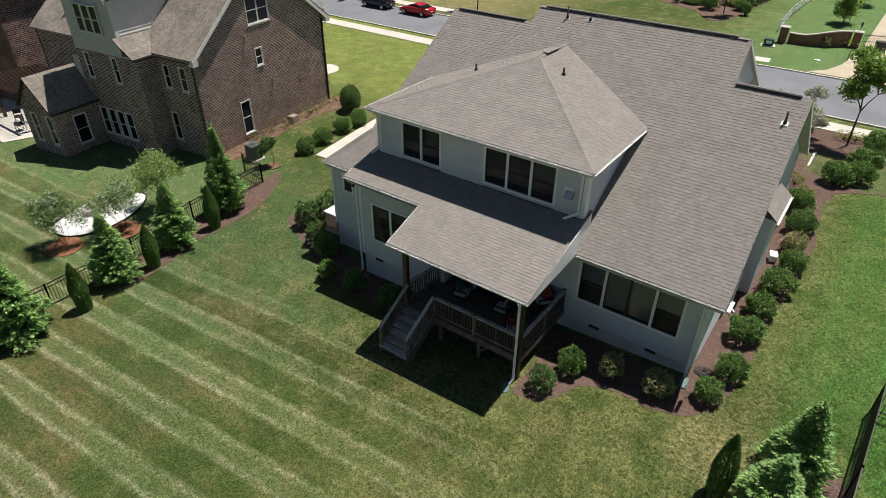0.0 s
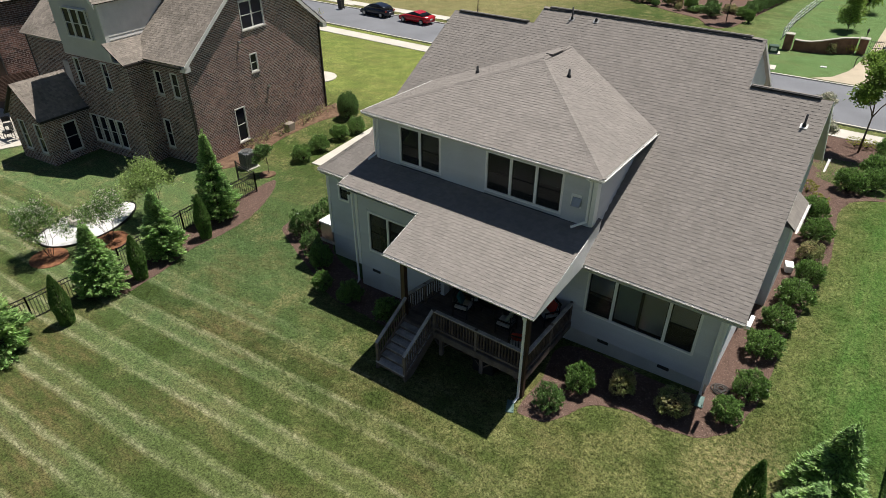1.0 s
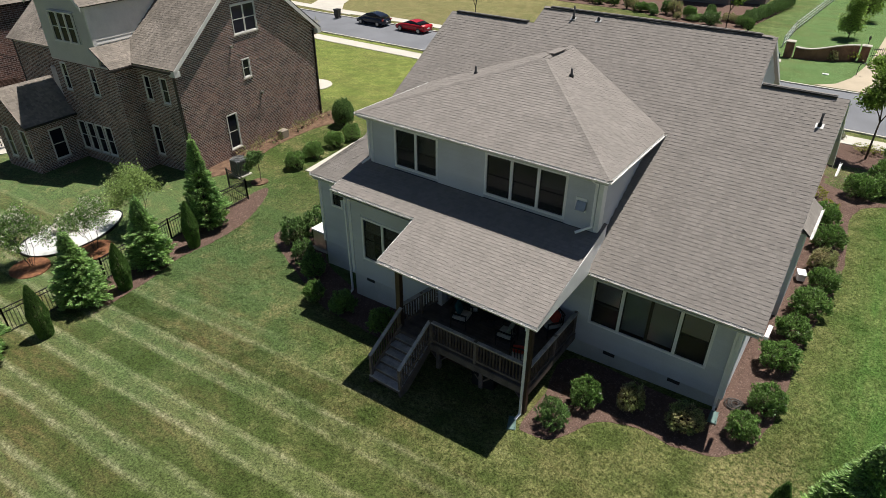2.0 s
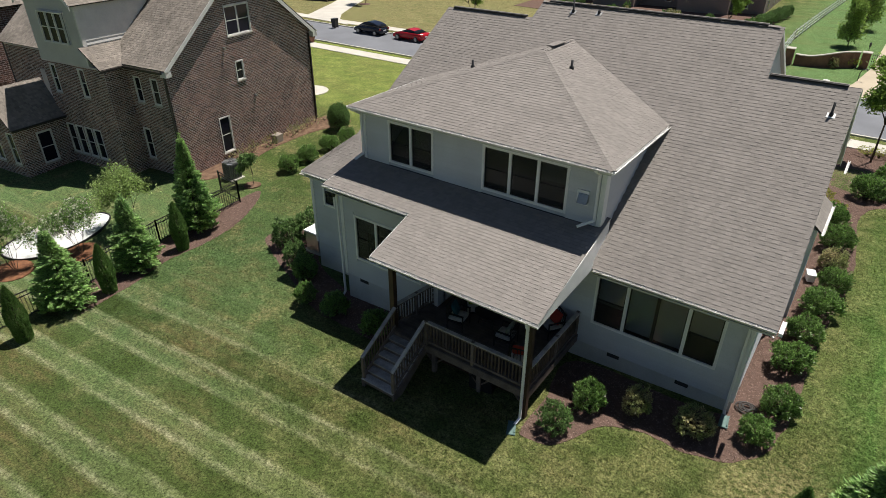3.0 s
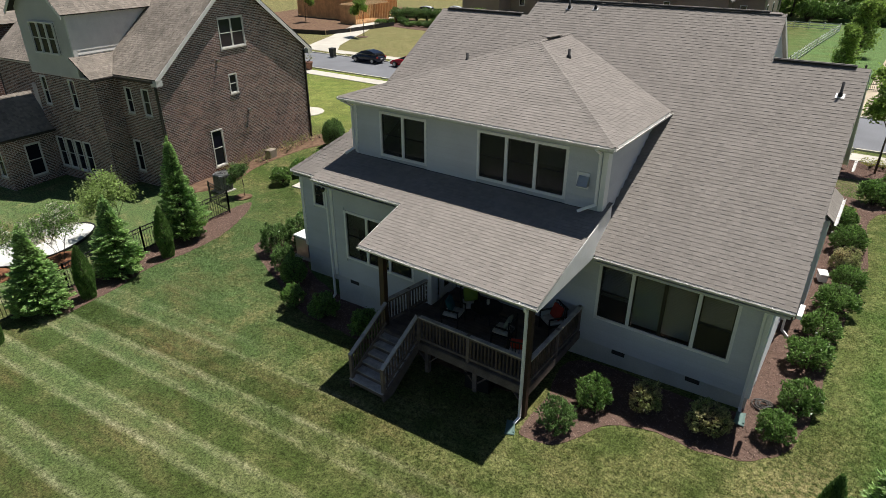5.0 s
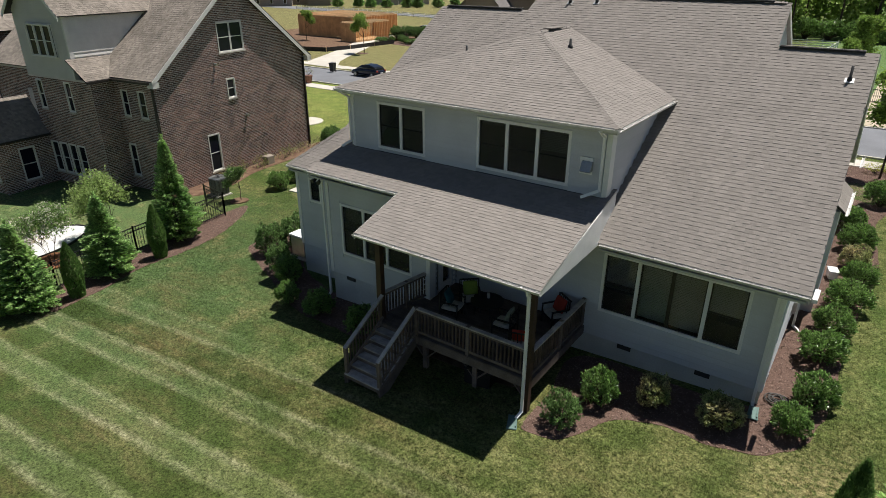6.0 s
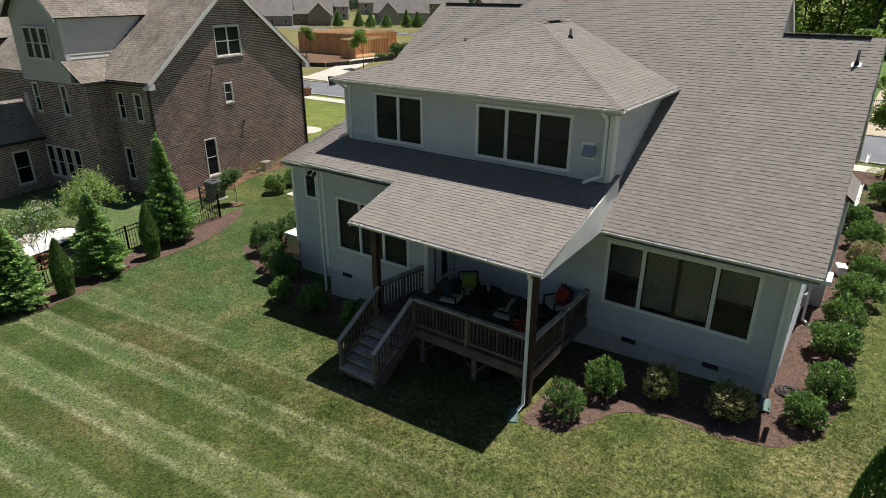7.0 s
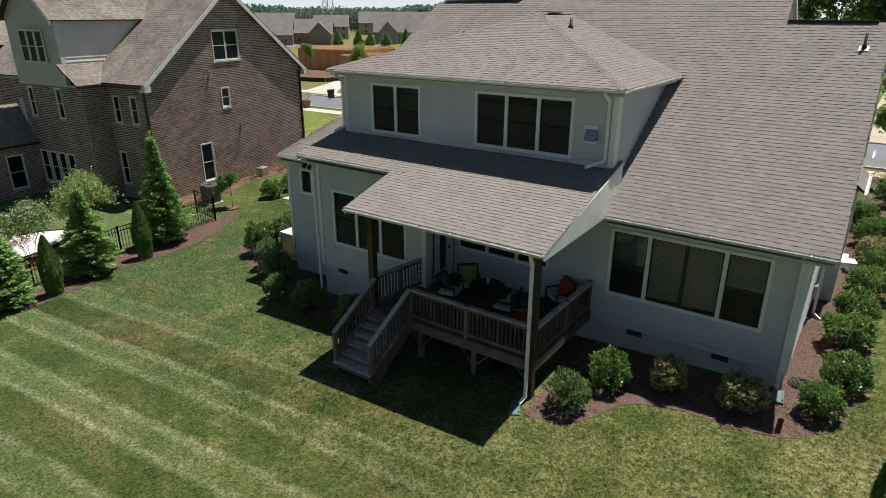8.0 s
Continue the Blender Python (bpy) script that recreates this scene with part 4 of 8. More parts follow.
side_board("rake_board", [(-17.01, 15.6, low_z(15.6) - 0.02), (-17.01, 18.5, low_z(18.5) - 0.02), (-17.01, 18.5, low_z(18.5) - 0.2), (-17.01, 17.0, low_z(17.0) - 0.2), (-17.01, 15.6, low_z(15.6) - 0.2)], -0.03)
side_board("rake_board", [(-2.035, ME, main_z(ME) - 0.05), (-2.205, R1, main_z(R1) - 0.05), (-2.19, R1, main_z(R1) - 0.2), (-2.03, ME, main_z(ME) - 0.2)], -0.03)
side_board("rake_board", [(-2.19, R1, main_z(R1) - 0.02), (-2.19, R1 + 8.0, main_z(R1) - 0.63 * 8.0 - 0.02), (-2.19, R1 + 8.0, main_z(R1) - 0.63 * 8.0 - 0.2), (-2.19, R1, main_z(R1) - 0.2)], 0.025)
side_board("rake_board", [(-5.025, R2, main_z(R2) - 0.02), (-5.025, R2 + 5, main_z(R2) - 0.63 * 5 - 0.02), (-5.025, R2 + 5, main_z(R2) - 0.63 * 5 - 0.16), (-5.025, R2, main_z(R2) - 0.16)], 0.025)
# ceiling of the porch and soffits
bm = B()
box(bm, -13.0, -7.45, 14.22, 17.5, 3.9, 3.94)
hpart("porch_ceiling", bm, PORCH_DARK)
bm = B()
box(bm, -13.05, -7.4, 14.06, 14.2, 3.84, 3.97)
hpart("porch_beam", bm, TRIM)
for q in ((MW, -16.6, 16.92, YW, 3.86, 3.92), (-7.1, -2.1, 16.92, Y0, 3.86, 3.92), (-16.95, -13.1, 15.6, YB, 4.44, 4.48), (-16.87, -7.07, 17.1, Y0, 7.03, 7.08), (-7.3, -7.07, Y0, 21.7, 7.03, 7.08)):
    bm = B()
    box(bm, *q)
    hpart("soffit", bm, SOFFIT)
for x0, x1, y0, y1, z0, z1 in ((-2.66, -2.505, Y0 - 0.055, Y0 + 0.25, FT, 3.9), (XL - 0.05, XL + 0.09, YW - 0.055, YW + 0.2, FT, 3.9), (-16.655, -16.52, YB - 0.055, YB + 0.2, FT, 4.4), (-12.34, -12.195, YB - 0.055, YB + 0.25, FT, 4.3), (-7.44, -7.295, Y0 - 0.055, Y0 + 0.25, 5.2, 7.05), (-16.655, -16.52, Y0 - 0.055, Y0 + 0.25, 5.2, 7.05)):
    bm = B()
    box(bm, x0, x1, y0, y1, z0, z1)
    hpart("corner_board", bm, TRIM)

gutter([(-7.12, ME, 4.08), (-2.02, ME, 4.08)])
gutter([(MW, ME, 4.08), (-17.0, ME, 4.08)])
gutter([(-12.9, LE, 4.14), (-7.09, LE, 4.14)])
gutter([(-17.0, 15.57, 4.67), (-13.05, 15.57, 4.67)])
gutter([(-16.92, 17.07, 7.18), (-7.0, 17.07, 7.18)])
gutter([(-7.02, 17.07, 7.18), (-7.02, 21.7, 7.18)], out=(1, 0, 0))
gutter([(-16.92, 21.7, 7.18), (-16.92, 17.07, 7.18)], out=(-1, 0, 0))
gutter([(MW, 26.0, 4.08), (MW, ME, 4.08)], out=(-1, 0, 0))
# boxed returns at the east eave corner
bm = B()
box(bm, -2.0, -1.89, 16.88, 17.5, 3.96, 4.06)
hpart("eave_return", bm, TRIM)
downspout([(-2.66, 16.86, 4.02), (-2.66, 17.4, 3.72), (-2.66, 17.46, 0.5), (-2.62, 17.28, 0.37)])
downspout([(-7.4, 13.36, 4.08), (-7.4, 13.38, 3.98), (-7.56, 13.78, 3.76), (-7.56, 13.80, 0.25), (-7.6, 13.6, 0.16)])
downspout([(-16.72, 15.52, 4.6), (-16.72, 15.92, 4.35), (-16.72, 15.95, -0.05), (-16.75, 15.8, -0.2)])
downspout([(-16.66, 17.02, 7.1), (-16.66, 17.42, 6.86), (-16.66, 17.45, 5.35), (-16.76, 17.1, 5.22)])
downspout([(-7.5, 17.02, 7.1), (-7.5, 17.42, 6.86), (-7.5, 17.45, 5.37), (-7.85, 17.1, 5.22)])
downspout([(-2.4, 22.2, 3.9), (-2.4, 22.2, 0.55), (-2.2, 22.0, 0.48)])

# small shed roof over the projection on the east wall
bm = B()
box(bm, -2.53, -2.05, 23.6, 25.9, 0.3, 4.05)
hpart("side_bay", bm, SIDING)
roof_plane("roof", (-1.9, 23.4, 4.1), (0, 1, 0), [(-1.9, 23.4, 4.1), (-1.9, 26.05, 4.1), (-2.55, 26.05, 4.65), (-2.55, 23.4, 4.65)], seed=41, expose=0.15)
gutter([(-1.9, 23.4, 4.08), (-1.9, 26.05, 4.08)], out=(1, 0, 0))
gutter([(-1.95, 30.0, 3.95), (-1.95, 31.6, 3.95)], out=(1, 0, 0))


def roof_pipe(x, y, z, h=0.32, flash=True):
    root = None
    bm = B()
    box(bm, x - 0.12, x + 0.12, y - 0.1, y + 0.07, -0.005, 0.005)
    for v in bm.verts:
        v.co.z += z + 0.63 * (v.co.y - y) + 0.03
    root = hpart("pipe_flashing", bm, GUTTER if flash else METAL, None, "pale metal flashing plate")
    bm = B()
    rod(bm, [(x, y, z - 0.05), (x, y, z + 0.1), (x, y, z + 0.12), (x, y, z + h)], [0.07, 0.06, 0.038, 0.036], 10)
    under(part("vent_pipe", bm, BLACK, None, "black plumbing vent pipe", True), root)


roof_pipe(-2.72, 23.1, main_z(23.1), 0.42)
roof_pipe(-12.58, 25.66, main_z(25.66), 0.5, False)
roof_pipe(-11.52, 25.72, main_z(25.72), 0.16, False)
for x, y, h in ((-10.72, 21.9, 0.3), (-14.5, 21.4, 0.3)):
    zz = H + 0.337 * min(y - 17.07, -7.02 - x, x + 16.92)
    bm = B()
    rod(bm, [(x, y, zz - 0.05), (x, y, zz + 0.08), (x, y, zz + 0.1), (x, y, zz + h)], [0.09, 0.08, 0.048, 0.045], 10)
    hpart("vent_pipe", bm, BLACK, None, "black plumbing vent pipe", True)

# exhaust hood on the upper wall
bm = B()
box(bm, -8.15, -7.78, Y0 - 0.05, Y0, 5.75, 6.22)
hood = hpart("exhaust_hood", bm, TRIM, None, "grey exhaust hood on a white plate")
bm = B()
slab(bm, [(-8.07, Y0 - 0.24, 5.86), (-7.78, Y0 - 0.24, 5.86), (-7.78, Y0 - 0.10, 6.12), (-8.07, Y0 - 0.10, 6.12)], (0, 0.09, 0))
slab(bm, [(-8.07, Y0 - 0.24, 5.86), (-8.07, Y0 - 0.10, 6.12), (-8.07, Y0 - 0.04, 6.12), (-8.07, Y0 - 0.04, 5.86)], (0.015, 0, 0))
slab(bm, [(-7.78, Y0 - 0.24, 5.86), (-7.78, Y0 - 0.10, 6.12), (-7.78, Y0 - 0.04, 6.12), (-7.78, Y0 - 0.04, 5.86)], (0.015, 0, 0))
under(part("hood_cowl", bm, METAL, None), hood)
bm = B()
box(bm, -8.05, -7.8, Y0 - 0.2, Y0 - 0.06, 5.84, 5.868)
under(part("hood_flap", bm, BLACK, None), hood)

# flood lamp under the bay eave
bm = B()
box(bm, -17.0, -16.8, YB - 0.12, YB, 4.22, 4.34)
lamp = hpart("flood_lamp", bm, TRIM, None, "white twin flood lamp under the eave")
for dx in (-0.09, 0.09):
    bm = B()
    rod(bm, [(-16.9 + dx, YB - 0.1, 4.27), (-16.9 + dx * 1.6, YB - 0.26, 4.2)], [0.045, 0.075], 10)
    under(part("lamp_head", bm, BLACK, None), lamp)

structure("mulch_bed", sheet(smooth_loop([(-12.4, 14.9), (-10.0, 14.75), (-8.3, 14.8), (-8.0, 15.8), (-8.0, 17.45), (-10.0, 17.48), (-12.5, 17.4), (-12.7, 16.0)]), 0.012, 0.3, 0.003, 0.04), EARTH, "bare dark earth under the porch deck", "mulch bed")

# ---- porch deck ----
deck = thing("porch_deck", "weathered brown timber deck with railings and stairs", "deck", (-10.1, 15.8, 0.0))
DX0, DX1, DY0, DZ = -12.72, -7.5, 14.06, 1.07


def dpart(name, boxes=(), bars=(), mat=None, parent=None, label=""):
    bm = B()
    for q in boxes:
        box(bm, *q)
    for a, b, w, h in bars:
        bar(bm, a, b, w, h)
    return under(part(name, bm, mat or DECK, None, label), parent or deck)


y = DY0
while y < 17.5:
    dpart("deck_board", [(DX0 if y < 16.1 else -12.2, DX1, y, min(y + 0.138, 17.52), DZ - 0.03, DZ)], mat=DECK_DARK)
    y += 0.145
dpart("rim_joist", [(DX0, DX1, DY0 - 0.01, DY0 + 0.03, DZ - 0.27, DZ - 0.034)])
dpart("rim_joist", [(DX1 - 0.04, DX1, DY0 + 0.03, 17.5, DZ - 0.27, DZ - 0.034)])
dpart("rim_joist", [(DX0, DX0 + 0.04, DY0 + 0.03, 16.15, DZ - 0.27, DZ - 0.034)])
for k in range(8):
    x = DX0 + 0.5 + 0.6 * k
    dpart("joist", [(x, x + 0.04, DY0 + 0.04, 16.15 if x < -12.2 else 17.5, DZ - 0.25, DZ - 0.036)])
for x, y in ((-12.62, 14.25), (-11.05, 14.25), (-9.3, 14.25), (-7.66, 14.25), (-11.05, 16.1), (-9.3, 16.1)):
    dpart("support_post", [(x - 0.07, x + 0.07, y - 0.07, y + 0.07, ground_z(x, y) - 0.15, DZ - 0.27)])
for x in (-11.05, -9.3):
    for s in (-1, 1):
        dpart("brace", bars=[((x + s * 0.08, 14.25, 0.35), (x + s * 0.5, 14.25, DZ - 0.28), 0.09, 0.04)])
dpart("brace", bars=[((-7.74, 14.25, 0.35), (-8.16, 14.25, DZ - 0.28), 0.09, 0.04)])
# roof posts
dpart("roof_post", [(-12.79, -12.61, 14.12, 14.3, DZ - 0.3, 3.9)], mat=STAIN, label="dark-stained square roof post")
dpart("roof_post", [(-7.64, -7.48, 13.95, 14.11, -0.1, 3.86)], mat=STAIN, label="dark-stained square roof post")


def rail(a, b, step=0.118):
    """A level railing: cap, two rails and turned balusters, between two places on the deck."""
    a, b = Vector(a), Vector(b)
    d = (b - a).normalized()
    up = Vector((0, 0, 1))
    dpart("rail_cap", bars=[(a + up * 0.9, b + up * 0.9, 0.14, 0.038)], mat=GREY_WOOD)
    dpart("top_rail", bars=[(a + up * 0.83, b + up * 0.83, 0.04, 0.085)])
    dpart("bottom_rail", bars=[(a + up * 0.12, b + up * 0.12, 0.04, 0.085)])
    n = int((b - a).length / step)
    for k in range(1, n):
        p = a + (b - a) * k / n - d.cross(up) * 0.03
        dpart("baluster", bars=[(p + up * 0.06, p + up * 0.87, 0.048, 0.036)], mat=DECK_BROWN)


def rail_post(x, y, top=0.93):
    dpart("rail_post", [(x - 0.05, x + 0.05, y - 0.05, y + 0.05, DZ - 0.25, DZ + top)])


FRONT = 14.13
rail((-11.24, FRONT, DZ), (-7.62, FRONT, DZ))
rail((-7.56, FRONT, DZ), (-7.56, 17.48, DZ))
rail((-12.66, 14.3, DZ), (-12.38, 16.15, DZ))
for x, y in ((-11.28, FRONT), (-9.5, FRONT), (-7.6, FRONT + 0.02), (-7.58, 15.9), (-7.58, 17.44), (-12.52, 15.2), (-12.38, 16.1)):
    rail_post(x, y)

# stairs: seven risers down to the lawn
SX0, SX1, RUN, RISE = -12.6, -11.34, 0.275, DZ / 7
g0 = -0.1
for k in range(6):
    zt = DZ - RISE * (k + 1)
    yt = DY0 - RUN * (k + 1)
    dpart("tread", [(SX0 - 0.03, SX1 + 0.03, yt - 0.03, yt + 0.118, zt - 0.035, zt)], mat=GREY_WOOD)
    dpart("tread", [(SX0 - 0.03, SX1 + 0.03, yt + 0.124, yt + RUN, zt - 0.035, zt)], mat=GREY_WOOD)
    dpart("riser", [(SX0, SX1, yt - 0.012, yt + 0.012, max(zt - RISE, -0.25), zt - 0.036)])
dpart("riser", [(SX0, SX1, DY0 - 0.034, DY0 - 0.012, DZ - RISE, DZ - 0.03)])
for x in (SX0 - 0.03, SX1 + 0.03):
    bm = B()
    slab(bm, [(x, DY0, DZ - 0.04), (x, DY0, DZ - 0.36), (x, DY0 - RUN * 6 + 0.1, g0 - 0.2), (x, DY0 - RUN * 6 - 0.03, g0 - 0.2), (x, DY0 - RUN * 6 - 0.03, 0.12)], (0.04, 0, 0))
    under(part("stringer", bm, DECK, None), deck)
for x in (SX0 + 0.02, SX1 - 0.0):
    yb = DY0 - RUN * 6 + 0.06
    dpart("newel_post", [(x - 0.05, x + 0.05, yb - 0.05, yb + 0.05, -0.3, 1.02)])
    a, b = Vector((x, yb - 0.05, 1.0)), Vector((x, FRONT, DZ + 0.9))
    dpart("stair_rail_cap", bars=[(a, b, 0.12, 0.038)], mat=GREY_WOOD)
    dpart("stair_rail", bars=[(a - Vector((0, 0, 0.08)), b - Vector((0, 0, 0.08)), 0.04, 0.08)])
    dpart("stair_rail", bars=[(a - Vector((0, 0, 0.76)), b - Vector((0, 0, 0.76)), 0.04, 0.08)])
    for k in range(1, 13):
        p = a.lerp(b, k / 13)
        dpart("baluster", bars=[(p - Vector((0.03, 0, 0.8)), p - Vector((0.03, 0, 0.04)), 0.04, 0.036)], mat=DECK_BROWN)


# ---- porch furniture ----
def cushion(name, size, at, turn, tilt, material, label, parent=None):
    """A stuffed cushion: a puffed, rounded box."""
    bm = B()
    bmesh.ops.create_cube(bm, size=1.0)
    bmesh.ops.subdivide_edges(bm, edges=bm.edges[:], cuts=5, use_grid_fill=True)
    for v in bm.verts:
        x, y, z = v.co * 2
        puff = (1 - x ** 4) * (1 - y ** 4)
        v.co = Vector((x * size[0] / 2 * (1 - 0.06 * y * y), y * size[1] / 2 * (1 - 0.06 * x * x), z * size[2] / 2 * (0.35 + 0.65 * puff)))
    ob = part(name, bm, material, parent, label, True)
    m = Matrix.Translation(at) @ Matrix.Rotation(radians(turn), 4, "Z") @ Matrix.Rotation(radians(tilt), 4, "X")
    ob.matrix_basis = m
    return ob


def cloth(name, colour):
    return make_material(name, colour, 0.9, vary=0.12, scale=8, fine=120, bump=0.15)


CREAM, TEAL, LIME, RED = cloth("cream_cloth", (0.55, 0.53, 0.48)), cloth("teal_cloth", (0.02, 0.11, 0.12)), cloth("lime_cloth", (0.24, 0.32, 0.045)), cloth("red_cloth", (0.45, 0.05, 0.025))
STRIPED = cloth("patterned_cloth", (0.30, 0.32, 0.24))


def patio_chair(at, turn, seat_mat, pillow=None, label="dark metal patio armchair with a cream seat cushion", pillow_label=""):
    ch = thing("patio_chair", label, "chair", at, turn, "chairs on the porch")
    for x in (-0.3, 0.3):
        for y in (-0.28, 0.28):
            bm = B()
            bar(bm, (x, y, 0), (x, y, 0.62 if y < 0 else 0.9), 0.035)
            part("leg", bm, BLACK, ch)
        bm = B()
        bar(bm, (x, -0.3, 0.62), (x, 0.3, 0.62), 0.06, 0.03)
        part("armrest", bm, BLACK, ch)
    bm = B()
    box(bm, -0.3, 0.3, -0.28, 0.28, 0.3, 0.34)
    part("seat_frame", bm, BLACK, ch)
    bm = B()
    bar(bm, (-0.3, 0.33, 0.88), (0.3, 0.33, 0.88), 0.035)
    back = part("backrest", bm, BLACK, ch)
    for k in range(6):
        bm = B()
        bar(bm, (-0.25 + 0.1 * k, 0.28, 0.36), (-0.25 + 0.1 * k, 0.33, 0.87), 0.02)
        part("slat", bm, BLACK, back)
    cushion("seat_cushion", (0.58, 0.56, 0.14), (0, -0.01, 0.41), 0, 0, seat_mat, "", ch)
    if pillow:
        p = cushion("pillow", (0.46, 0.44, 0.16), Matrix.Translation(at) @ Matrix.Rotation(radians(turn), 4, "Z") @ Vector((0.02, 0.12, 0.69)), turn + 6, 68, pillow, "")
        tagged(p, pillow_label or "plump square throw pillow on a patio chair", "pillow")
    return ch


patio_chair((-11.0, 15.55, DZ), 100, CREAM, TEAL, pillow_label="dark teal throw pillow on a patio chair")
patio_chair((-10.85, 16.3, DZ), 40, CREAM, LIME, pillow_label="lime green throw pillow on a patio chair")
patio_chair((-9.2, 15.65, DZ), 275, CREAM, STRIPED, pillow_label="patterned throw pillow on a patio chair")
patio_chair((-8.25, 17.0, DZ), -35, CREAM, RED, pillow_label="red orange throw pillow on a patio chair")
patio_chair((-8.3, 15.0, DZ), 195, CREAM, RED, pillow_label="red orange throw pillow on a patio chair")
table = thing("patio_table", "low dark metal patio table between the chairs", "table", (-10.25, 16.35, DZ))
bm = B()
bmesh.ops.create_cone(bm, cap_ends=True, segments=28, radius1=0.52, radius2=0.52, depth=0.035, matrix=Matrix.Translation((0, 0, 0.46)))
part("tabletop", bm, BLACK, table)
for a in (45, 135, 225, 315):
    bm = B()
    rod(bm, [(0.4 * math.cos(radians(a)), 0.4 * math.sin(radians(a)), 0.0), (0.3 * math.cos(radians(a)), 0.3 * math.sin(radians(a)), 0.45)], 0.02, 8)
    part("leg", bm, BLACK, table)
candle = thing("candle_jar", "cream pillar candle in a jar on the table", "candle", (-10.3, 16.5, DZ + 0.478))
bm = B()
rod(bm, [(0, 0, 0), (0, 0, 0.02), (0, 0, 0.15), (0, 0, 0.17)], [0.045, 0.05, 0.05, 0.044], 14)
part("jar", bm, CREAM, candle, "", True)
bm = B()
rod(bm, [(0, 0, 0.17), (0, 0, 0.19)], [0.004, 0.003], 6)
part("wick", bm, BLACK, candle)

# under and beside the deck
crate = thing("storage_box", "dark plastic storage box under the deck", "box", (-9.29, 14.52, ground_z(-9.29, 14.52)), 8)
bm = B()
box(bm, -0.4, 0.4, -0.28, 0.28, 0, 0.5)
bmesh.ops.bevel(bm, geom=bm.edges[:], offset=0.03, segments=2, affect="EDGES")
part("body", bm, BLACK, crate)
bm = B()
box(bm, -0.42, 0.42, -0.3, 0.3, 0.502, 0.56)
bmesh.ops.bevel(bm, geom=bm.edges[:], offset=0.02, segments=2, affect="EDGES")
part("lid", bm, BLACK, crate)
for x, y, turn, lab in ((-7.62, 13.42, 25, "pale green splash block under the porch downspout"), (-2.56, 17.02, 5, "pale green splash block under the corner downspout")):
    sb = thing("splash_block", lab, "splash block", (x, y, ground_z(x, y) + (0.05 if x > -3 else 0)), turn)
    bm = B()
    v = box(bm, -0.11, 0.11, -0.26, 0.26, 0.0, 0.07)
    for q in v:
        if q.co.y < 0:
            q.co.x *= 1.25
            q.co.z *= 0.6
    bmesh.ops.bevel(bm, geom=bm.edges[:], offset=0.015, segments=1, affect="EDGES")
    part("basin", bm, SPLASH, sb)
    for s in (-1, 1):
        bm = B()
        box(bm, s * 0.1 - 0.015, s * 0.1 + 0.015, -0.2, 0.24, 0.045, 0.09)
        part("lip", bm, SPLASH, sb)
hose = thing("garden_hose", "coiled dark garden hose on the mulch", "hose", (-2.15, 17.96, ground_z(-2.15, 17.96) + 0.04))
bm = B()
pts = []
for k in range(150):
    a = k * 0.25
    r = 0.27 - 0.0011 * k + 0.05 * math.sin(a * 0.37) + 0.02 * math.sin(a * 2.3 + k * 0.05)
    pts.append((r * math.cos(a) + 0.02 * math.sin(k * 0.11), r * math.sin(a) * 0.95, 0.015 + 0.0004 * k + 0.012 * math.sin(a * 0.8)))
rod(bm, pts, 0.018, 6)
part("coil", bm, HOSE, hose, "", True)
bm = B()
rod(bm, [Vector(pts[-1]), Vector(pts[-1]) + Vector((0.12, 0.05, 0.02))], [0.02, 0.014], 8)
part("nozzle", bm, BLACK, hose)
uni = thing("white_utility_box", "small white utility cabinet on the mulch", "utility box", (-1.79, 26.71, ground_z(-1.79, 26.71) + 0.04), 15)
bm = B()
box(bm, -0.15, 0.15, -0.24, 0.24, 0, 0.3)
bmesh.ops.bevel(bm, geom=bm.edges[:], offset=0.04, segments=2, affect="EDGES")
part("body", bm, TRIM, uni)
bm = B()
box(bm, -0.165, 0.165, -0.255, 0.255, 0.304, 0.33)
part("lid", bm, TRIM, uni)
# tap, meter and conduit on the east wall
for y, z, s, lab in ((18.5, 0.75, 0.05, "small wall tap by the corner"), (21.8, 1.4, 0.14, "grey electric meter box")):
    bm = B()
    box(bm, XR, XR + s, y - s, y + s, z - s * 1.4, z + s * 1.4)
    hpart("wall_fitting", bm, METAL, None, lab)
# white bench unit on the west wall
unit = thing("heat_pump", "white heat pump unit beside the west wall", "heat pump", (-20.45, 18.16, ground_z(-20.45, 18.16)))
bm = B()
box(bm, -0.42, 0.42, -0.42, 0.42, 0.08, 1.0)
bmesh.ops.bevel(bm, geom=bm.edges[:], offset=0.04, segments=2, affect="EDGES")
part("casing", bm, METAL, unit)
bm = B()
box(bm, -0.45, 0.45, -0.45, 0.45, 1.005, 1.07)
part("top_cover", bm, TRIM, unit, "white top cover")
bm = B()
box(bm, -0.5, 0.5, -0.5, 0.5, -0.2, 0.078)
part("pad", bm, CONCRETE, unit)

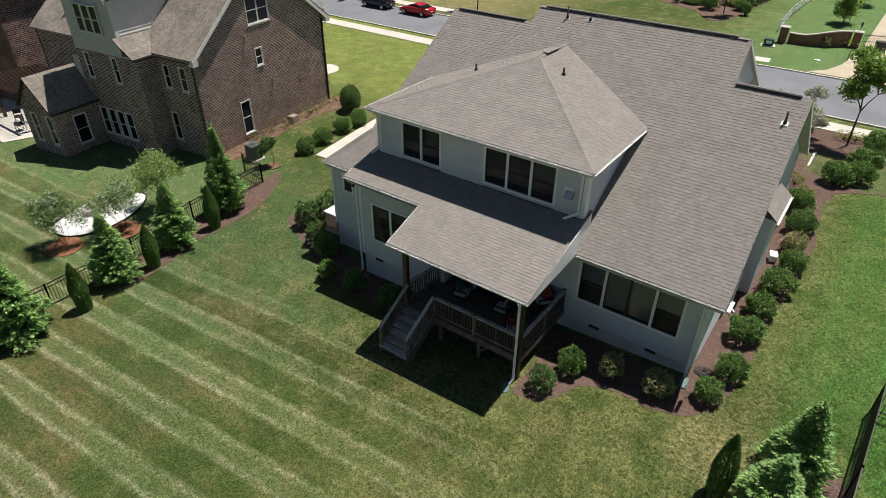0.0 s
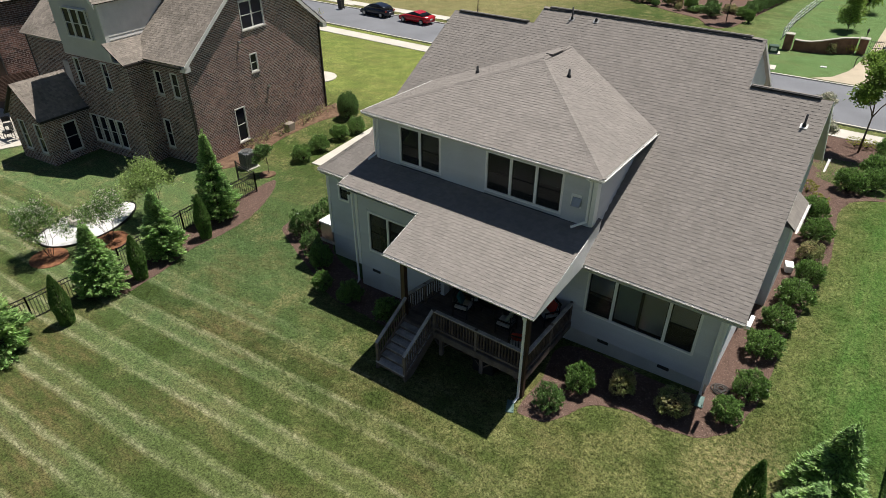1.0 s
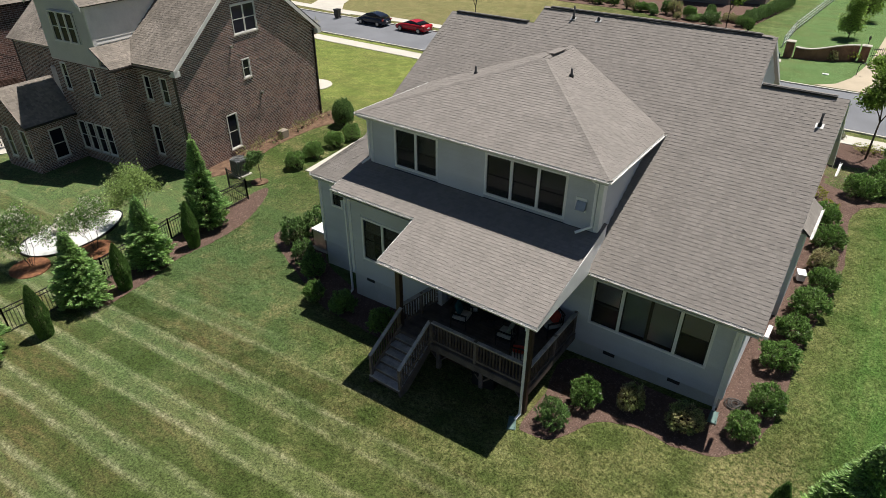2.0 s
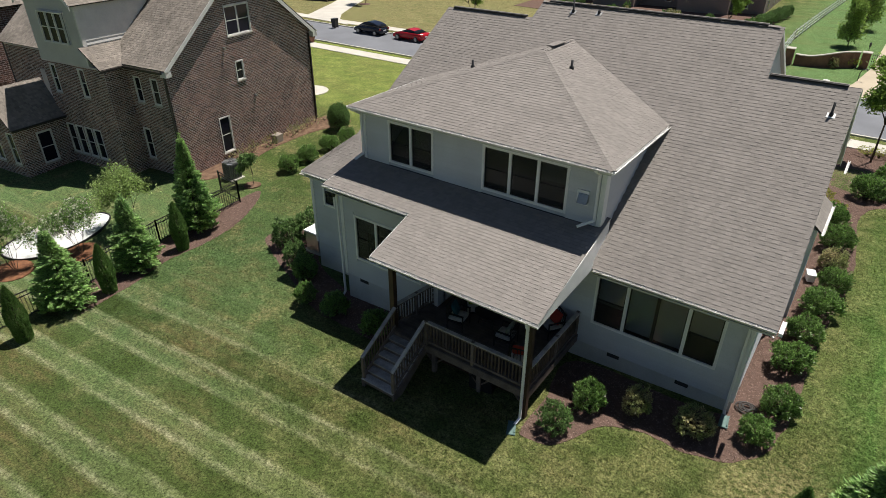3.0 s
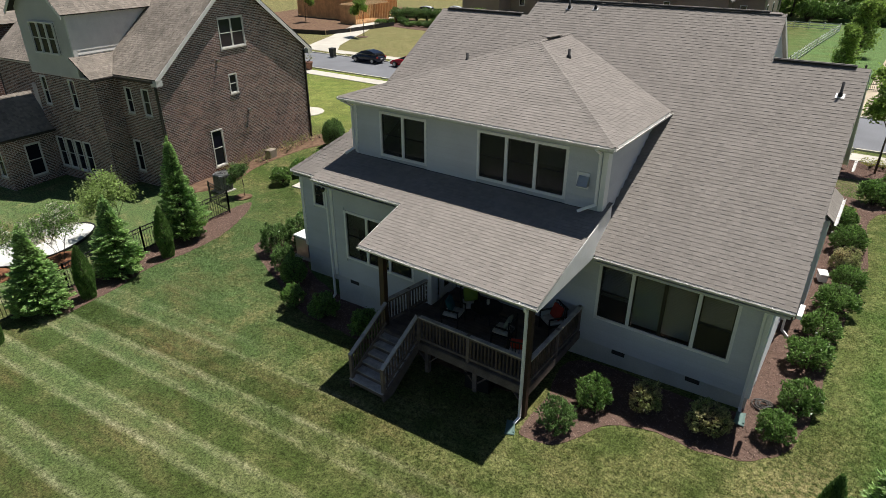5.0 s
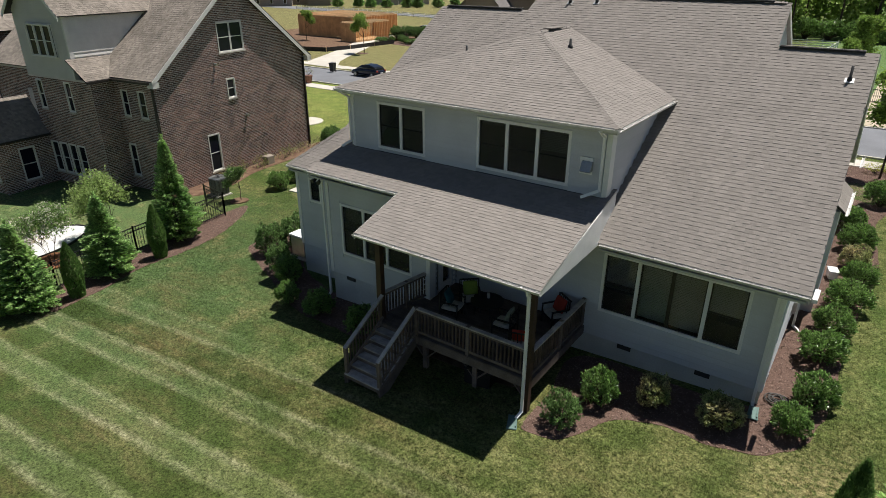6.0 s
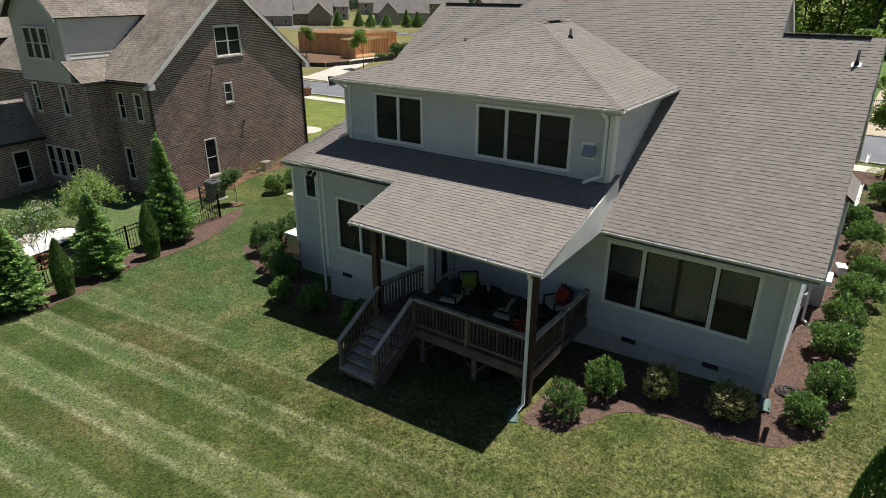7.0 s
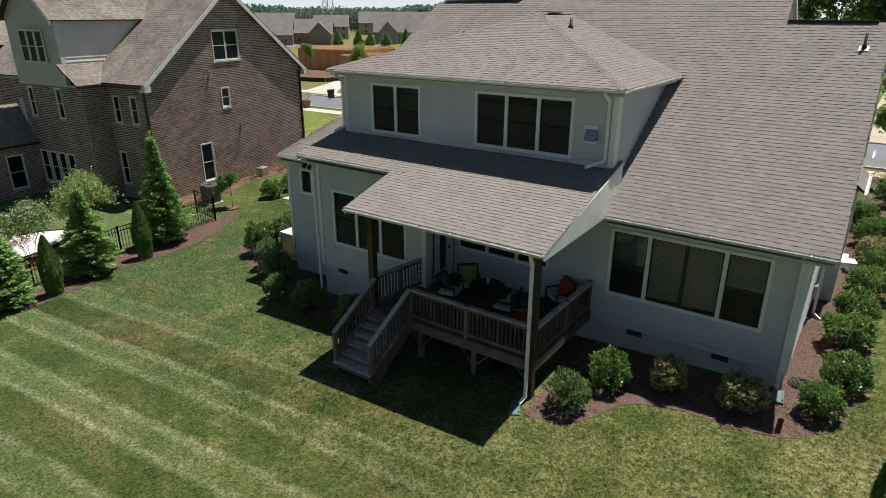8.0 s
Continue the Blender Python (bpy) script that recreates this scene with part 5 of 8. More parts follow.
# ---- plants ----
def leaf_mesh(name, blobs, material, seed=1):
    """Leaves as small bent lozenges. blobs: rows of (centre, pointing direction, length, width)."""
    rnd = np.random.RandomState(seed)
    n = len(blobs)
    c = np.array([b[0] for b in blobs], float)
    d = np.array([b[1] for b in blobs], float)
    d /= np.linalg.norm(d, axis=1)[:, None] + 1e-9
    l = np.array([b[2] for b in blobs], float)[:, None]
    w = np.array([b[3] for b in blobs], float)[:, None]
    s = np.cross(d, rnd.normal(size=(n, 3)))
    s /= np.linalg.norm(s, axis=1)[:, None] + 1e-9
    u = np.cross(s, d)
    base, tip = c - d * l * 0.5, c + d * l * 0.5 - u * w * 0.25
    mid = c + u * w * 0.12
    v = np.stack([base, mid + s * w * 0.5, tip, mid - s * w * 0.5], 1).reshape(-1, 3)
    f = np.arange(4 * n).reshape(-1, 4)
    me = bpy.data.meshes.new(name)
    me.from_pydata(v.tolist(), [], f.tolist())
    me.materials.append(material)
    return me


def stems_mesh(name, lines, material):
    bm = B()
    for pts, radii in lines:
        rod(bm, pts, radii, 6)
    me = mesh_of(bm, name, True)
    me.materials.append(material)
    return me


def shrub_data(seed, leaf=0.088, count=3400, flat=0.9, tuft=10, ragged=0.17):
    """A rounded shrub of about one metre: stems and twig tufts of leaves with gaps between them."""
    rnd = random.Random(seed)
    stems, blobs = [], []
    tips = []
    for k in range(int(count / tuft)):
        a, z = rnd.uniform(0, 6.283), rnd.uniform(-0.55, 1.0)
        r = math.sqrt(max(0, 1 - z * z * 0.9))
        lump = 1 + ragged * noise.noise((math.cos(a) * 1.6 + seed, math.sin(a) * 1.6, z * 1.6)) * 2
        q = 0.5 * lump * (rnd.uniform(0.84, 1.0) if rnd.random() < 0.85 else rnd.uniform(0.3, 0.7))
        tips.append(Vector((q * r * math.cos(a), q * r * math.sin(a), 0.47 + q * z * flat)))
    for t in tips:
        out = (t - Vector((0, 0, 0.35))).normalized()
        for _ in range(tuft):
            p = t + Vector((rnd.gauss(0, 0.034), rnd.gauss(0, 0.034), rnd.gauss(0, 0.034)))
            d = out * 0.8 + Vector((rnd.gauss(0, 0.6), rnd.gauss(0, 0.6), rnd.gauss(0.25, 0.5)))
            blobs.append((p, d, leaf * rnd.uniform(0.7, 1.25), leaf * rnd.uniform(0.4, 0.6)))
    for t in tips[::4]:
        stems.append(([(0, 0, -0.06), (t.x * 0.25, t.y * 0.25, 0.15), tuple(t * 0.92)], [0.014, 0.01, 0.004]))
    return stems, blobs


def green_giant_data(seed, height=4.6, spread=1.05):
    """A feathery cone-shaped conifer: a trunk, tiers of upswept boughs, flat sprays."""
    rnd = random.Random(seed)
    stems = [([(0, 0, -0.2), (0.02, 0.01, height * 0.5), (0, 0.02, height * 0.97)], [0.07, 0.045, 0.008])]
    blobs = []
    n = 420
    for k in range(n):
        f = (k + rnd.random()) / n
        z = 0.06 * height + f * height * 0.9
        a = k * 2.399 + rnd.uniform(-0.4, 0.4)
        lump = 1 + 0.45 * noise.noise((math.cos(a) * 1.3 + seed * 3, math.sin(a) * 1.3, z * 1.1))
        r = spread * (1 - f ** 1.25) ** 0.9 * lump * rnd.uniform(0.72, 1.12) + 0.04
        if f < 0.06:
            r *= 0.85
        ca, sa = math.cos(a), math.sin(a)
        tip = Vector((r * ca, r * sa, z + 0.10 * r - 0.16 * r * r * 0.5))
        root = Vector((0.02 * ca, 0.02 * sa, z - 0.12 * r))
        if k % 3 == 0:
            stems.append(([tuple(root), tuple(root.lerp(tip, 0.9))], [0.018, 0.004]))
        side = Vector((-sa, ca, 0))
        m = 6 + int(16 * r / spread)
        for j in range(m):
            s = 0.35 + 0.65 * (j + rnd.random()) / m
            p = root.lerp(tip, s)
            for _ in range(3):
                sd = rnd.uniform(-1, 1)
                q = p + side * sd * 0.20 * (1.1 - s * 0.6) + Vector((0, 0, rnd.uniform(-0.06, 0.06)))
                d = Vector((ca, sa, 0.25)) * 0.9 + side * sd * 0.8 + Vector((0, 0, rnd.uniform(-0.35, 0.55)))
                blobs.append((q, d, rnd.uniform(0.10, 0.20), rnd.uniform(0.045, 0.075)))
    for _ in range(60):
        blobs.append(((rnd.gauss(0, 0.04), rnd.gauss(0, 0.04), height * rnd.uniform(0.9, 1.03)), (rnd.gauss(0, 0.3), rnd.gauss(0, 0.3), 1), 0.14, 0.05))
    return stems, blobs


def column_data(seed, height=2.4, radius=0.42):
    """A dense, upright, flame-shaped conifer."""
    rnd = random.Random(seed)
    stems = [([(0, 0, -0.2), (0, 0, height * 0.9)], [0.05, 0.01])]
    blobs = []
    for k in range(4200):
        f = rnd.random() ** 1.1
        a = rnd.uniform(0, 6.283)
        prof = radius * (0.62 + 0.55 * f) if f < 0.35 else radius * 0.81 * (1 - ((f - 0.35) / 0.65) ** 1.9) * 1.0 + 0.02
        lump = 1 + 0.13 * noise.noise((math.cos(a) * 2 + seed, math.sin(a) * 2, f * 5))
        r = prof * lump * rnd.uniform(0.86, 1.04)
        p = (r * math.cos(a), r * math.sin(a), 0.03 + f * height)
        blobs.append((p, (math.cos(a) * 0.45 + rnd.gauss(0, 0.25), math.sin(a) * 0.45 + rnd.gauss(0, 0.25), 1.0), rnd.uniform(0.09, 0.16), rnd.uniform(0.035, 0.06)))
    return stems, blobs


def broad_data(seed, height, spread, leaf, count, bare=0.3, stems_n=1, flowers=0, lean=0.0, start=None):
    """A broadleaf tree: trunk or several stems, forking limbs, leaf clumps at the twig ends with gaps between."""
    rnd = random.Random(seed)
    lines, blobs, blooms, ends = [], [], [], []

    def grow(p, d, length, r, depth):
        q = p + d * length
        mid = p.lerp(q, 0.5) + Vector((rnd.gauss(0, 0.04), rnd.gauss(0, 0.04), 0)) * length
        lines.append(([tuple(p), tuple(mid), tuple(q)], [r, r * 0.85, r * 0.65]))
        if depth == 0:
            ends.append(q)
            return
        for _ in range(3 if depth > 1 else 4):
            nd = (d + Vector((rnd.gauss(0, 0.55), rnd.gauss(0, 0.55), rnd.gauss(0.12, 0.3)))).normalized()
            grow(q, nd, length * rnd.uniform(0.55, 0.8), r * 0.6, depth - 1)
        if depth == 1:
            ends.append(q)

    for k in range(stems_n):
        a = k * 6.283 / max(1, stems_n) + rnd.uniform(-0.4, 0.4)
        s = 0.0 if stems_n == 1 else 0.42
        d0 = Vector((math.cos(a) * s + lean, math.sin(a) * s, 1)).normalized()
        grow(Vector((0.05 * math.cos(a), 0.05 * math.sin(a), -0.1)), d0, height * (bare + 0.1), 0.012 * height / math.sqrt(stems_n), 3)
    zs = max(e.z for e in ends)
    rs = max(math.hypot(e.x, e.y) for e in ends)
    kz, kr = height * 0.97 / zs, spread / rs
    lines = [([(x * (kr if z > 0.1 * height else 1), y * (kr if z > 0.1 * height else 1), z * kz) for x, y, z in pts], rr) for pts, rr in lines]
    ends = [Vector((e.x * kr, e.y * kr, e.z * kz)) for e in ends]
    per = max(1, count // len(ends))
    mid = Vector((0, 0, height * 0.6))
    for e in ends:
        out = (e - mid).normalized()
        for _ in range(per):
            p = e + Vector((rnd.gauss(0, 1), rnd.gauss(0, 1), rnd.gauss(0, 0.8))) * (0.085 * spread + 0.06)
            blobs.append((p, out * 0.5 + Vector((rnd.gauss(0, 0.7), rnd.gauss(0, 0.7), rnd.gauss(0, 0.5))), leaf * rnd.uniform(0.7, 1.3), leaf * rnd.uniform(0.4, 0.65)))
        if flowers and e.z > height * 0.5:
            for _ in range(flowers):
                p = e + out * 0.05 + Vector((rnd.gauss(0, 1), rnd.gauss(0, 1), rnd.gauss(0.4, 0.7))) * 0.09
                blooms.append((p, (rnd.gauss(0, 1), rnd.gauss(0, 1), 1), 0.075, 0.07))
    return lines, blobs, blooms


def leaf_material(name, colour, rough=0.5, spread=0.5, second=None, through_light=0.5):
    """Leaves: glossy skin, and light that passes through them."""
    m = make_material(name, colour, rough, vary=0.12, scale=1.5, fine=9, bump=0, random_by="island", spread=spread, second=second or tuple(c * 0.75 for c in colour), spec=0.35)
    N, L = m.node_tree.nodes, m.node_tree.links
    b, out = N["Principled BSDF"], N["Material Output"]
    tr = N.new("ShaderNodeBsdfTranslucent")
    L.new(b.inputs["Base Color"].links[0].from_socket, tr.inputs["Color"])
    mix = N.new("ShaderNodeMixShader")
    mix.inputs[0].default_value = through_light
    L.new(b.outputs[0], mix.inputs[1])
    L.new(tr.outputs[0], mix.inputs[2])
    L.new(mix.outputs[0], out.inputs["Surface"])
    return m


L_SHRUB = leaf_material("shrub_leaf", (0.185, 0.295, 0.085), 0.3, 0.65, (0.14, 0.25, 0.06), 0.35)
L_SHRUB2 = leaf_material("shrub_leaf_tan", (0.24, 0.30, 0.11), 0.35, 0.7, (0.5, 0.40, 0.23), 0.35)
L_DARK = leaf_material("dark_shrub_leaf", (0.17, 0.28, 0.09), 0.28, 0.65, None, 0.35)
L_GOLD = leaf_material("golden_leaf", (0.34, 0.37, 0.05), 0.5)
L_GIANT = leaf_material("conifer_spray", (0.36, 0.52, 0.18), 0.5, 0.6, (0.24, 0.40, 0.14), 0.4)
L_COLUMN = leaf_material("column_spray", (0.16, 0.28, 0.075), 0.7, 0.4)
L_TREE = leaf_material("tree_leaf", (0.27, 0.40, 0.085), 0.5)
L_PALE = leaf_material("pale_leaf", (0.34, 0.45, 0.15), 0.5)
L_BLOOM = make_material("white_bloom", (0.62, 0.60, 0.48), 0.7, vary=0.08, scale=4, fine=30, bump=0, random_by="island", spread=0.15)


def plant_kind(name, data, leaf_mat, stem_name="stem", crown_name="crown", seed=1, bloom_mat=None):
    stems, blobs = data[0], data[1]
    out = [(stem_name, stems_mesh(name + "_stems", stems, BARK)), (crown_name, leaf_mesh(name + "_leaves", blobs, leaf_mat, seed))]
    if len(data) > 2 and data[2]:
        out.append(("blossom", leaf_mesh(name + "_blossom", data[2], bloom_mat or L_BLOOM, seed + 1)))
    return out


def plant(name, meshes, x, y, scale, turn, label, category, group="", sz=None, lift=0.0):
    t = thing(name, label, category, (x, y, ground_z(x, y) + lift), turn, group)
    t.scale = (scale, scale, sz or scale)
    for nm, me in meshes:
        part(nm, me, None, t)
    return t


SHRUBS = [plant_kind("shrub", shrub_data(s), L_SHRUB, seed=s) for s in (1, 2)]
SHRUBS_TAN = [plant_kind("tan_shrub", shrub_data(s, 0.085, 2500, 0.95, 9, 0.2), L_SHRUB2, seed=s) for s in (3, 4)]
SHRUBS_DARK = [plant_kind("dark_shrub", shrub_data(s, 0.088, 2900, 0.95, 10, 0.2), L_DARK, seed=s) for s in (5, 6)]
SHRUBS_GOLD = [plant_kind("golden_shrub", shrub_data(7, 0.05, 1500, 0.75, 22, 0.2), L_GOLD, seed=7)]
GIANTS = [plant_kind("giant_conifer", green_giant_data(s), L_GIANT, "trunk", seed=s) for s in (1, 2, 3)]
COLUMNS = [plant_kind("column_conifer", column_data(s), L_COLUMN, "trunk", seed=s) for s in (1, 2)]

# conifers along the fence
for k, (x, y, h, r) in enumerate(((-26.91, 16.29, 4.9, 1.02), (-26.21, 12.66, 3.54, 1.01), (-25.91, 9.39, 3.61, 1.05), (-25.57, 4.93, 4.36, 1.19))):
    plant("conifer", GIANTS[k % 3], x, y, 1.0 * r, 70 * k, "feathery bright green conifer in the mulch strip", "tree", "conifers along the fence", h / 4.6)
for k, (x, y, h) in enumerate(((-25.97, 14.72, 2.39), (-25.51, 10.92, 2.26), (-25.15, 7.34, 2.44))):
    plant("columnar_conifer", COLUMNS[k % 2], x, y, 1.0, 110 * k, "narrow dense dark green columnar conifer", "tree", "columnar conifers along the fence", h / 2.4)
plant("conifer", GIANTS[1], 1.2, 14.95, 0.98, 20, "feathery bright green conifer in the corner bed", "tree", "conifers in the corner bed", 3.3 / 4.6)
plant("conifer", GIANTS[2], 0.89, 13.35, 0.97, 190, "feathery bright green conifer in the corner bed", "tree", "conifers in the corner bed", 2.5 / 4.6)
plant("columnar_conifer", COLUMNS[1], -0.41, 13.25, 0.93, 40, "narrow dense dark green columnar conifer", "tree", "", 2.5 / 2.4)

# shrubs along the east side and behind the house
for k, (x, y, d, h) in enumerate(((-1.72, 16.74, 0.91, 0.84), (-1.34, 18.25, 1.04, 0.94), (-1.45, 20.57, 1.2, 1), (-1.37, 22.43, 1.1, 0.95), (-1.16, 24.34, 1.26, 1.06), (-0.96, 26.23, 1.11, 1.01), (-1.23, 27.85, 1.12, 1.02), (-1.28, 29.9, 1.23, 1.12))):
    kind = (SHRUBS_TAN if k == 6 else SHRUBS)[k % 2]
    plant("shrub", kind, x, y, d, 57 * k, "clipped rounded evergreen shrub on brown mulch", "shrub", "shrubs along the east wall", h, 0.03)
plant("shrub", SHRUBS[0], -1.83, 32.12, 1.34, 12, "rounded evergreen shrub on brown mulch", "shrub", "", 1.2)
for x, y in ((-1.78, 33.66), (-2.49, 35.14)):
    plant("golden_shrub", SHRUBS_GOLD[0], x, y, 0.95, 30 * x, "low golden-leaved shrub on brown mulch", "shrub", "golden shrubs", 0.8)
for k, (x, y, d, h, kind) in enumerate(((-6.58, 14.07, 0.89, 0.97, SHRUBS_DARK[0]), (-6.1, 15.41, 0.94, 1.04, SHRUBS[1]), (-4.82, 15.96, 0.89, 0.99, SHRUBS_TAN[0]), (-3.18, 16.1, 1.04, 0.94, SHRUBS_TAN[1]))):
    plant("shrub", kind, x, y, d, 80 * k, ("dark green rounded shrub beside the porch", "bright green rounded shrub on mulch", "pale-tipped evergreen shrub in the shade", "pale-tipped evergreen shrub in the shade")[k], "shrub", "shrubs behind the house", h, 0.03)
for k, (x, y, d, h, kind) in enumerate(((-14.04, 14.65, 1, 1.05, SHRUBS[0]), (-16.12, 14.76, 0.95, 1.0, SHRUBS[1]), (-19.12, 16.02, 1.06, 1.06, SHRUBS[1]), (-17.74, 14.77, 0.85, 0.9, SHRUBS[0]), (-21.92, 17.55, 1.27, 1.37, SHRUBS_DARK[1]), (-21.46, 18.7, 1.42, 1.53, SHRUBS_DARK[0]), (-20.33, 16.6, 1.01, 1.11, SHRUBS_DARK[1]))):
    plant("shrub", kind, x, y, d, 66 * k, "dark evergreen shrub in the shaded bed", "shrub", "shrubs along the west bed", h, 0.03)
for k, (x, y) in enumerate(((-28.88, 23.89), (-29.05, 25.58), (-29.24, 27.68), (-29.18, 29.23))):
    plant("shrub", SHRUBS[k % 2], x, y, 1.15, 44 * k, "rounded green shrub beside the concrete strip", "shrub", "shrubs beside the concrete strip", 1.1)
DENSE = plant_kind("dense_shrub", shrub_data(8, 0.055, 9000, 1.0, 12, 0.05), L_DARK, seed=8)
plant("shrub", DENSE, -31.43, 30.82, 1.48, 5, "large rounded dark green shrub by the brick house", "shrub", "", 1.9)
SMALL = plant_kind("small_tree", broad_data(11, 1.8, 0.6, 0.11, 3600, 0.15), L_DARK, "trunk", seed=11)
plant("small_tree", SMALL, -29.15, 21.46, 1.04, 0, "small bushy evergreen tree on a mulch ring", "tree")

# flowering small trees by the patio, and the pale one behind
CRAPE = [plant_kind("flowering_tree", broad_data(s, 2.7, 1.35, 0.11, 5200, 0.18, 5, 8), L_SHRUB, "stem", seed=s) for s in (21, 22)]
plant("flowering_tree", CRAPE[0], -31.05, 9.48, 0.88, 0, "multi-stemmed small tree with white blossom", "tree", "flowering trees by the patio", 1.05)
plant("flowering_tree", CRAPE[1], -29.93, 11.94, 0.88, 80, "multi-stemmed small tree with white blossom", "tree", "flowering trees by the patio", 0.95)
PALE = plant_kind("pale_tree", broad_data(31, 3.2, 1.45, 0.12, 5200, 0.18, 4), L_PALE, "stem", seed=31)
plant("pale_tree", PALE, -29.96, 14.57, 1.02, 0, "airy small tree with pale green leaves", "tree")

# street tree and planting at the front corner
STREET = plant_kind("street_tree", broad_data(41, 5.4, 1.7, 0.19, 7500, 0.2), L_TREE, "trunk", seed=41)
plant("street_tree", STREET, -0.99, 44.88, 1.11, 0, "young leafy street tree in the front bed", "tree")
for k, (x, y, d, h, kind) in enumerate(((-0.78, 36.56, 1.56, 1.35, SHRUBS[0]), (0.29, 37.44, 1.41, 1.3, SHRUBS[1]), (0.39, 40.02, 1.6, 1.49, SHRUBS[0]), (0.69, 44.24, 1.66, 1.55, SHRUBS[1]))):
    plant("shrub", kind, x, y, d, 31 * k, "full green shrub in the front bed", "shrub", "shrubs in the front bed", h)
for x, y in ((-1.27, 46.05), (-0.61, 46.13)):
    plant("golden_shrub", SHRUBS_GOLD[0], x, y, 1.1, 20 * y, "low golden-leaved shrub on brown mulch", "shrub", "golden shrubs", 0.7)
WHITE_SHRUB = plant_kind("white_shrub", broad_data(43, 1.6, 0.75, 0.08, 900, 0.2, 5, 24), L_SHRUB, "stem", seed=43)
for k, (x, y) in enumerate(((-3.7, 46.7), (-3.25, 44.91), (-3.95, 50.76), (-5.72, 48.22))):
    plant("white_shrub", WHITE_SHRUB, x, y, 1.0, 70 * k, "shrub covered in white blossom", "shrub", "white shrubs")

# ---- brick house next door ----
def brick_wall(owner, origin, turn, length, z0, z1, holes=(), top=None, label="", course=0.086, brick=0.235, seed=1, name="wall"):
    """A wall of real bricks over a recessed mortar bed; outside looks along -y before the turn."""
    rnd = random.Random(seed)
    m = Matrix.Translation(origin) @ Matrix.Rotation(radians(turn), 4, "Z")
    bm = B()
    if top:
        us = sorted({0.0, length, *[min(max(h, 0), length) for o in holes for h in o[:2]], *[length * i / 12 for i in range(13)]})
        for a, b in zip(us, us[1:]):
            if b - a < 1e-4:
                continue
            spans = sorted((o[2], o[3]) for o in holes if o[0] < (a + b) / 2 < o[1])
            z = z0
            for s, e in spans:
                slab(bm, [(a, 0, z), (b, 0, z), (b, 0, s), (a, 0, s)], (0, 0.2, 0))
                z = e
            slab(bm, [(a, 0, z), (b, 0, z), (b, 0, max(z + 0.01, top(b))), (a, 0, max(z + 0.01, top(a)))], (0, 0.2, 0))
    else:
        for a, b, c, d in rect_cut(0, length, z0, z1, holes):
            box(bm, a, b, 0, 0.2, c, d)
    bmesh.ops.remove_doubles(bm, verts=bm.verts, dist=0.0005)
    bm.transform(m)
    w = under(part(name, bm, MORTAR, None, label), owner)
    verts, faces = [], []
    rows = int((z1 - z0) / course)
    j = 0.024
    for k in range(rows):
        a, b = z0 + k * course + j / 2, z0 + (k + 1) * course - j / 2
        u = -brick * (0.5 if k % 2 else 0.0)
        while u < length:
            p, q = max(u + j / 2, 0), min(u + brick - j / 2, length)
            u += brick
            for o in holes:
                if o[2] < (a + b) / 2 < o[3]:
                    if p < o[0] < q:
                        q = o[0]
                    elif p < o[1] < q:
                        p = o[1]
            if q - p < 0.03:
                continue
            mid = (p + q) / 2
            if top and top(mid) < b:
                continue
            if any(o[0] < mid < o[1] and o[2] < (a + b) / 2 < o[3] for o in holes):
                continue
            out = -0.006 + rnd.uniform(-0.002, 0.002)
            n = len(verts)
            for x, y, z in ((p, out, a), (q, out, a), (q, out, b), (p, out, b), (p, 0.0, a), (q, 0.0, a), (q, 0.0, b), (p, 0.0, b)):
                verts.append(m @ Vector((x, y, z)))
            faces += [(n, n + 1, n + 2, n + 3), (n, n + 4, n + 5, n + 1), (n + 3, n + 2, n + 6, n + 7), (n, n + 3, n + 7, n + 4), (n + 1, n + 5, n + 6, n + 2)]
    me = bpy.data.meshes.new("bricks")
    me.from_pydata(verts, [], faces)
    me.materials.append(BRICK)
    ob = new("bricks", me)
    ob.parent = w
    ob["kind"] = "stuff"
    return w


nb = thing("brick_house", "tall brown brick house with steep shingle gables", "house", (-36.0, 24.0, -0.6))
NX, NY, NE = -31.03, 19.27, 5.5
NS = 0.835
NPY = 24.43


def nroof(y):
    return NE + 0.1 + NS * (min(y, 2 * NPY - y) - 19.0)


GW = [(23.36, 25.06, 6.42, 7.96), (23.56, 24.12, 4.0, 5.06), (21.84, 22.6, 0.28, 2.32)]
brick_wall(nb, (NX, NY + 0.004, 0), 90, 10.346, -1.2, 9.8, [(a - NY, b - NY, c, d) for a, b, c, d in GW], top=lambda u: nroof(NY + u) - 0.12, label="brown brick gable wall", seed=2)
RW = [(-34.2, -33.58, 3.65, 5.0), (-32.62, -31.96, 3.65, 5.03), (-34.45, -33.77, 0.5, 2.2)]
PX0, PX1, PY0 = -41.0, -34.76, 18.1
brick_wall(nb, (PX1, NY, 0), 0, NX - PX1 - 0.004, -1.2, NE, [(a - PX1, b - PX1, c, d) for a, b, c, d in RW], seed=3)
brick_wall(nb, (PX1 + 0.004, PY0 + 0.004, 0), 90, NY - PY0 - 0.004, -1.2, NE, seed=4)
PWN = [(-40.3, -39.7, 3.8, 5.3), (-37.38, -36.76, 3.82, 5.32)] + [(-40.42 + 0.95 * k, -39.62 + 0.95 * k, 0.36, 2.05) for k in range(4)]
brick_wall(nb, (PX0, PY0, 0), 0, PX1 - PX0, -1.2, NE, [(a - PX0, b - PX0, c, d) for a, b, c, d in PWN], seed=5, label="brown brick wall of the rear projection")
LWN = [(-43.6, -42.0, 3.6, 4.9)]
brick_wall(nb, (-48.0, NY, 0), 0, 7.0, -1.2, NE, [(a + 48.0, b + 48.0, c, d) for a, b, c, d in LWN], seed=6)
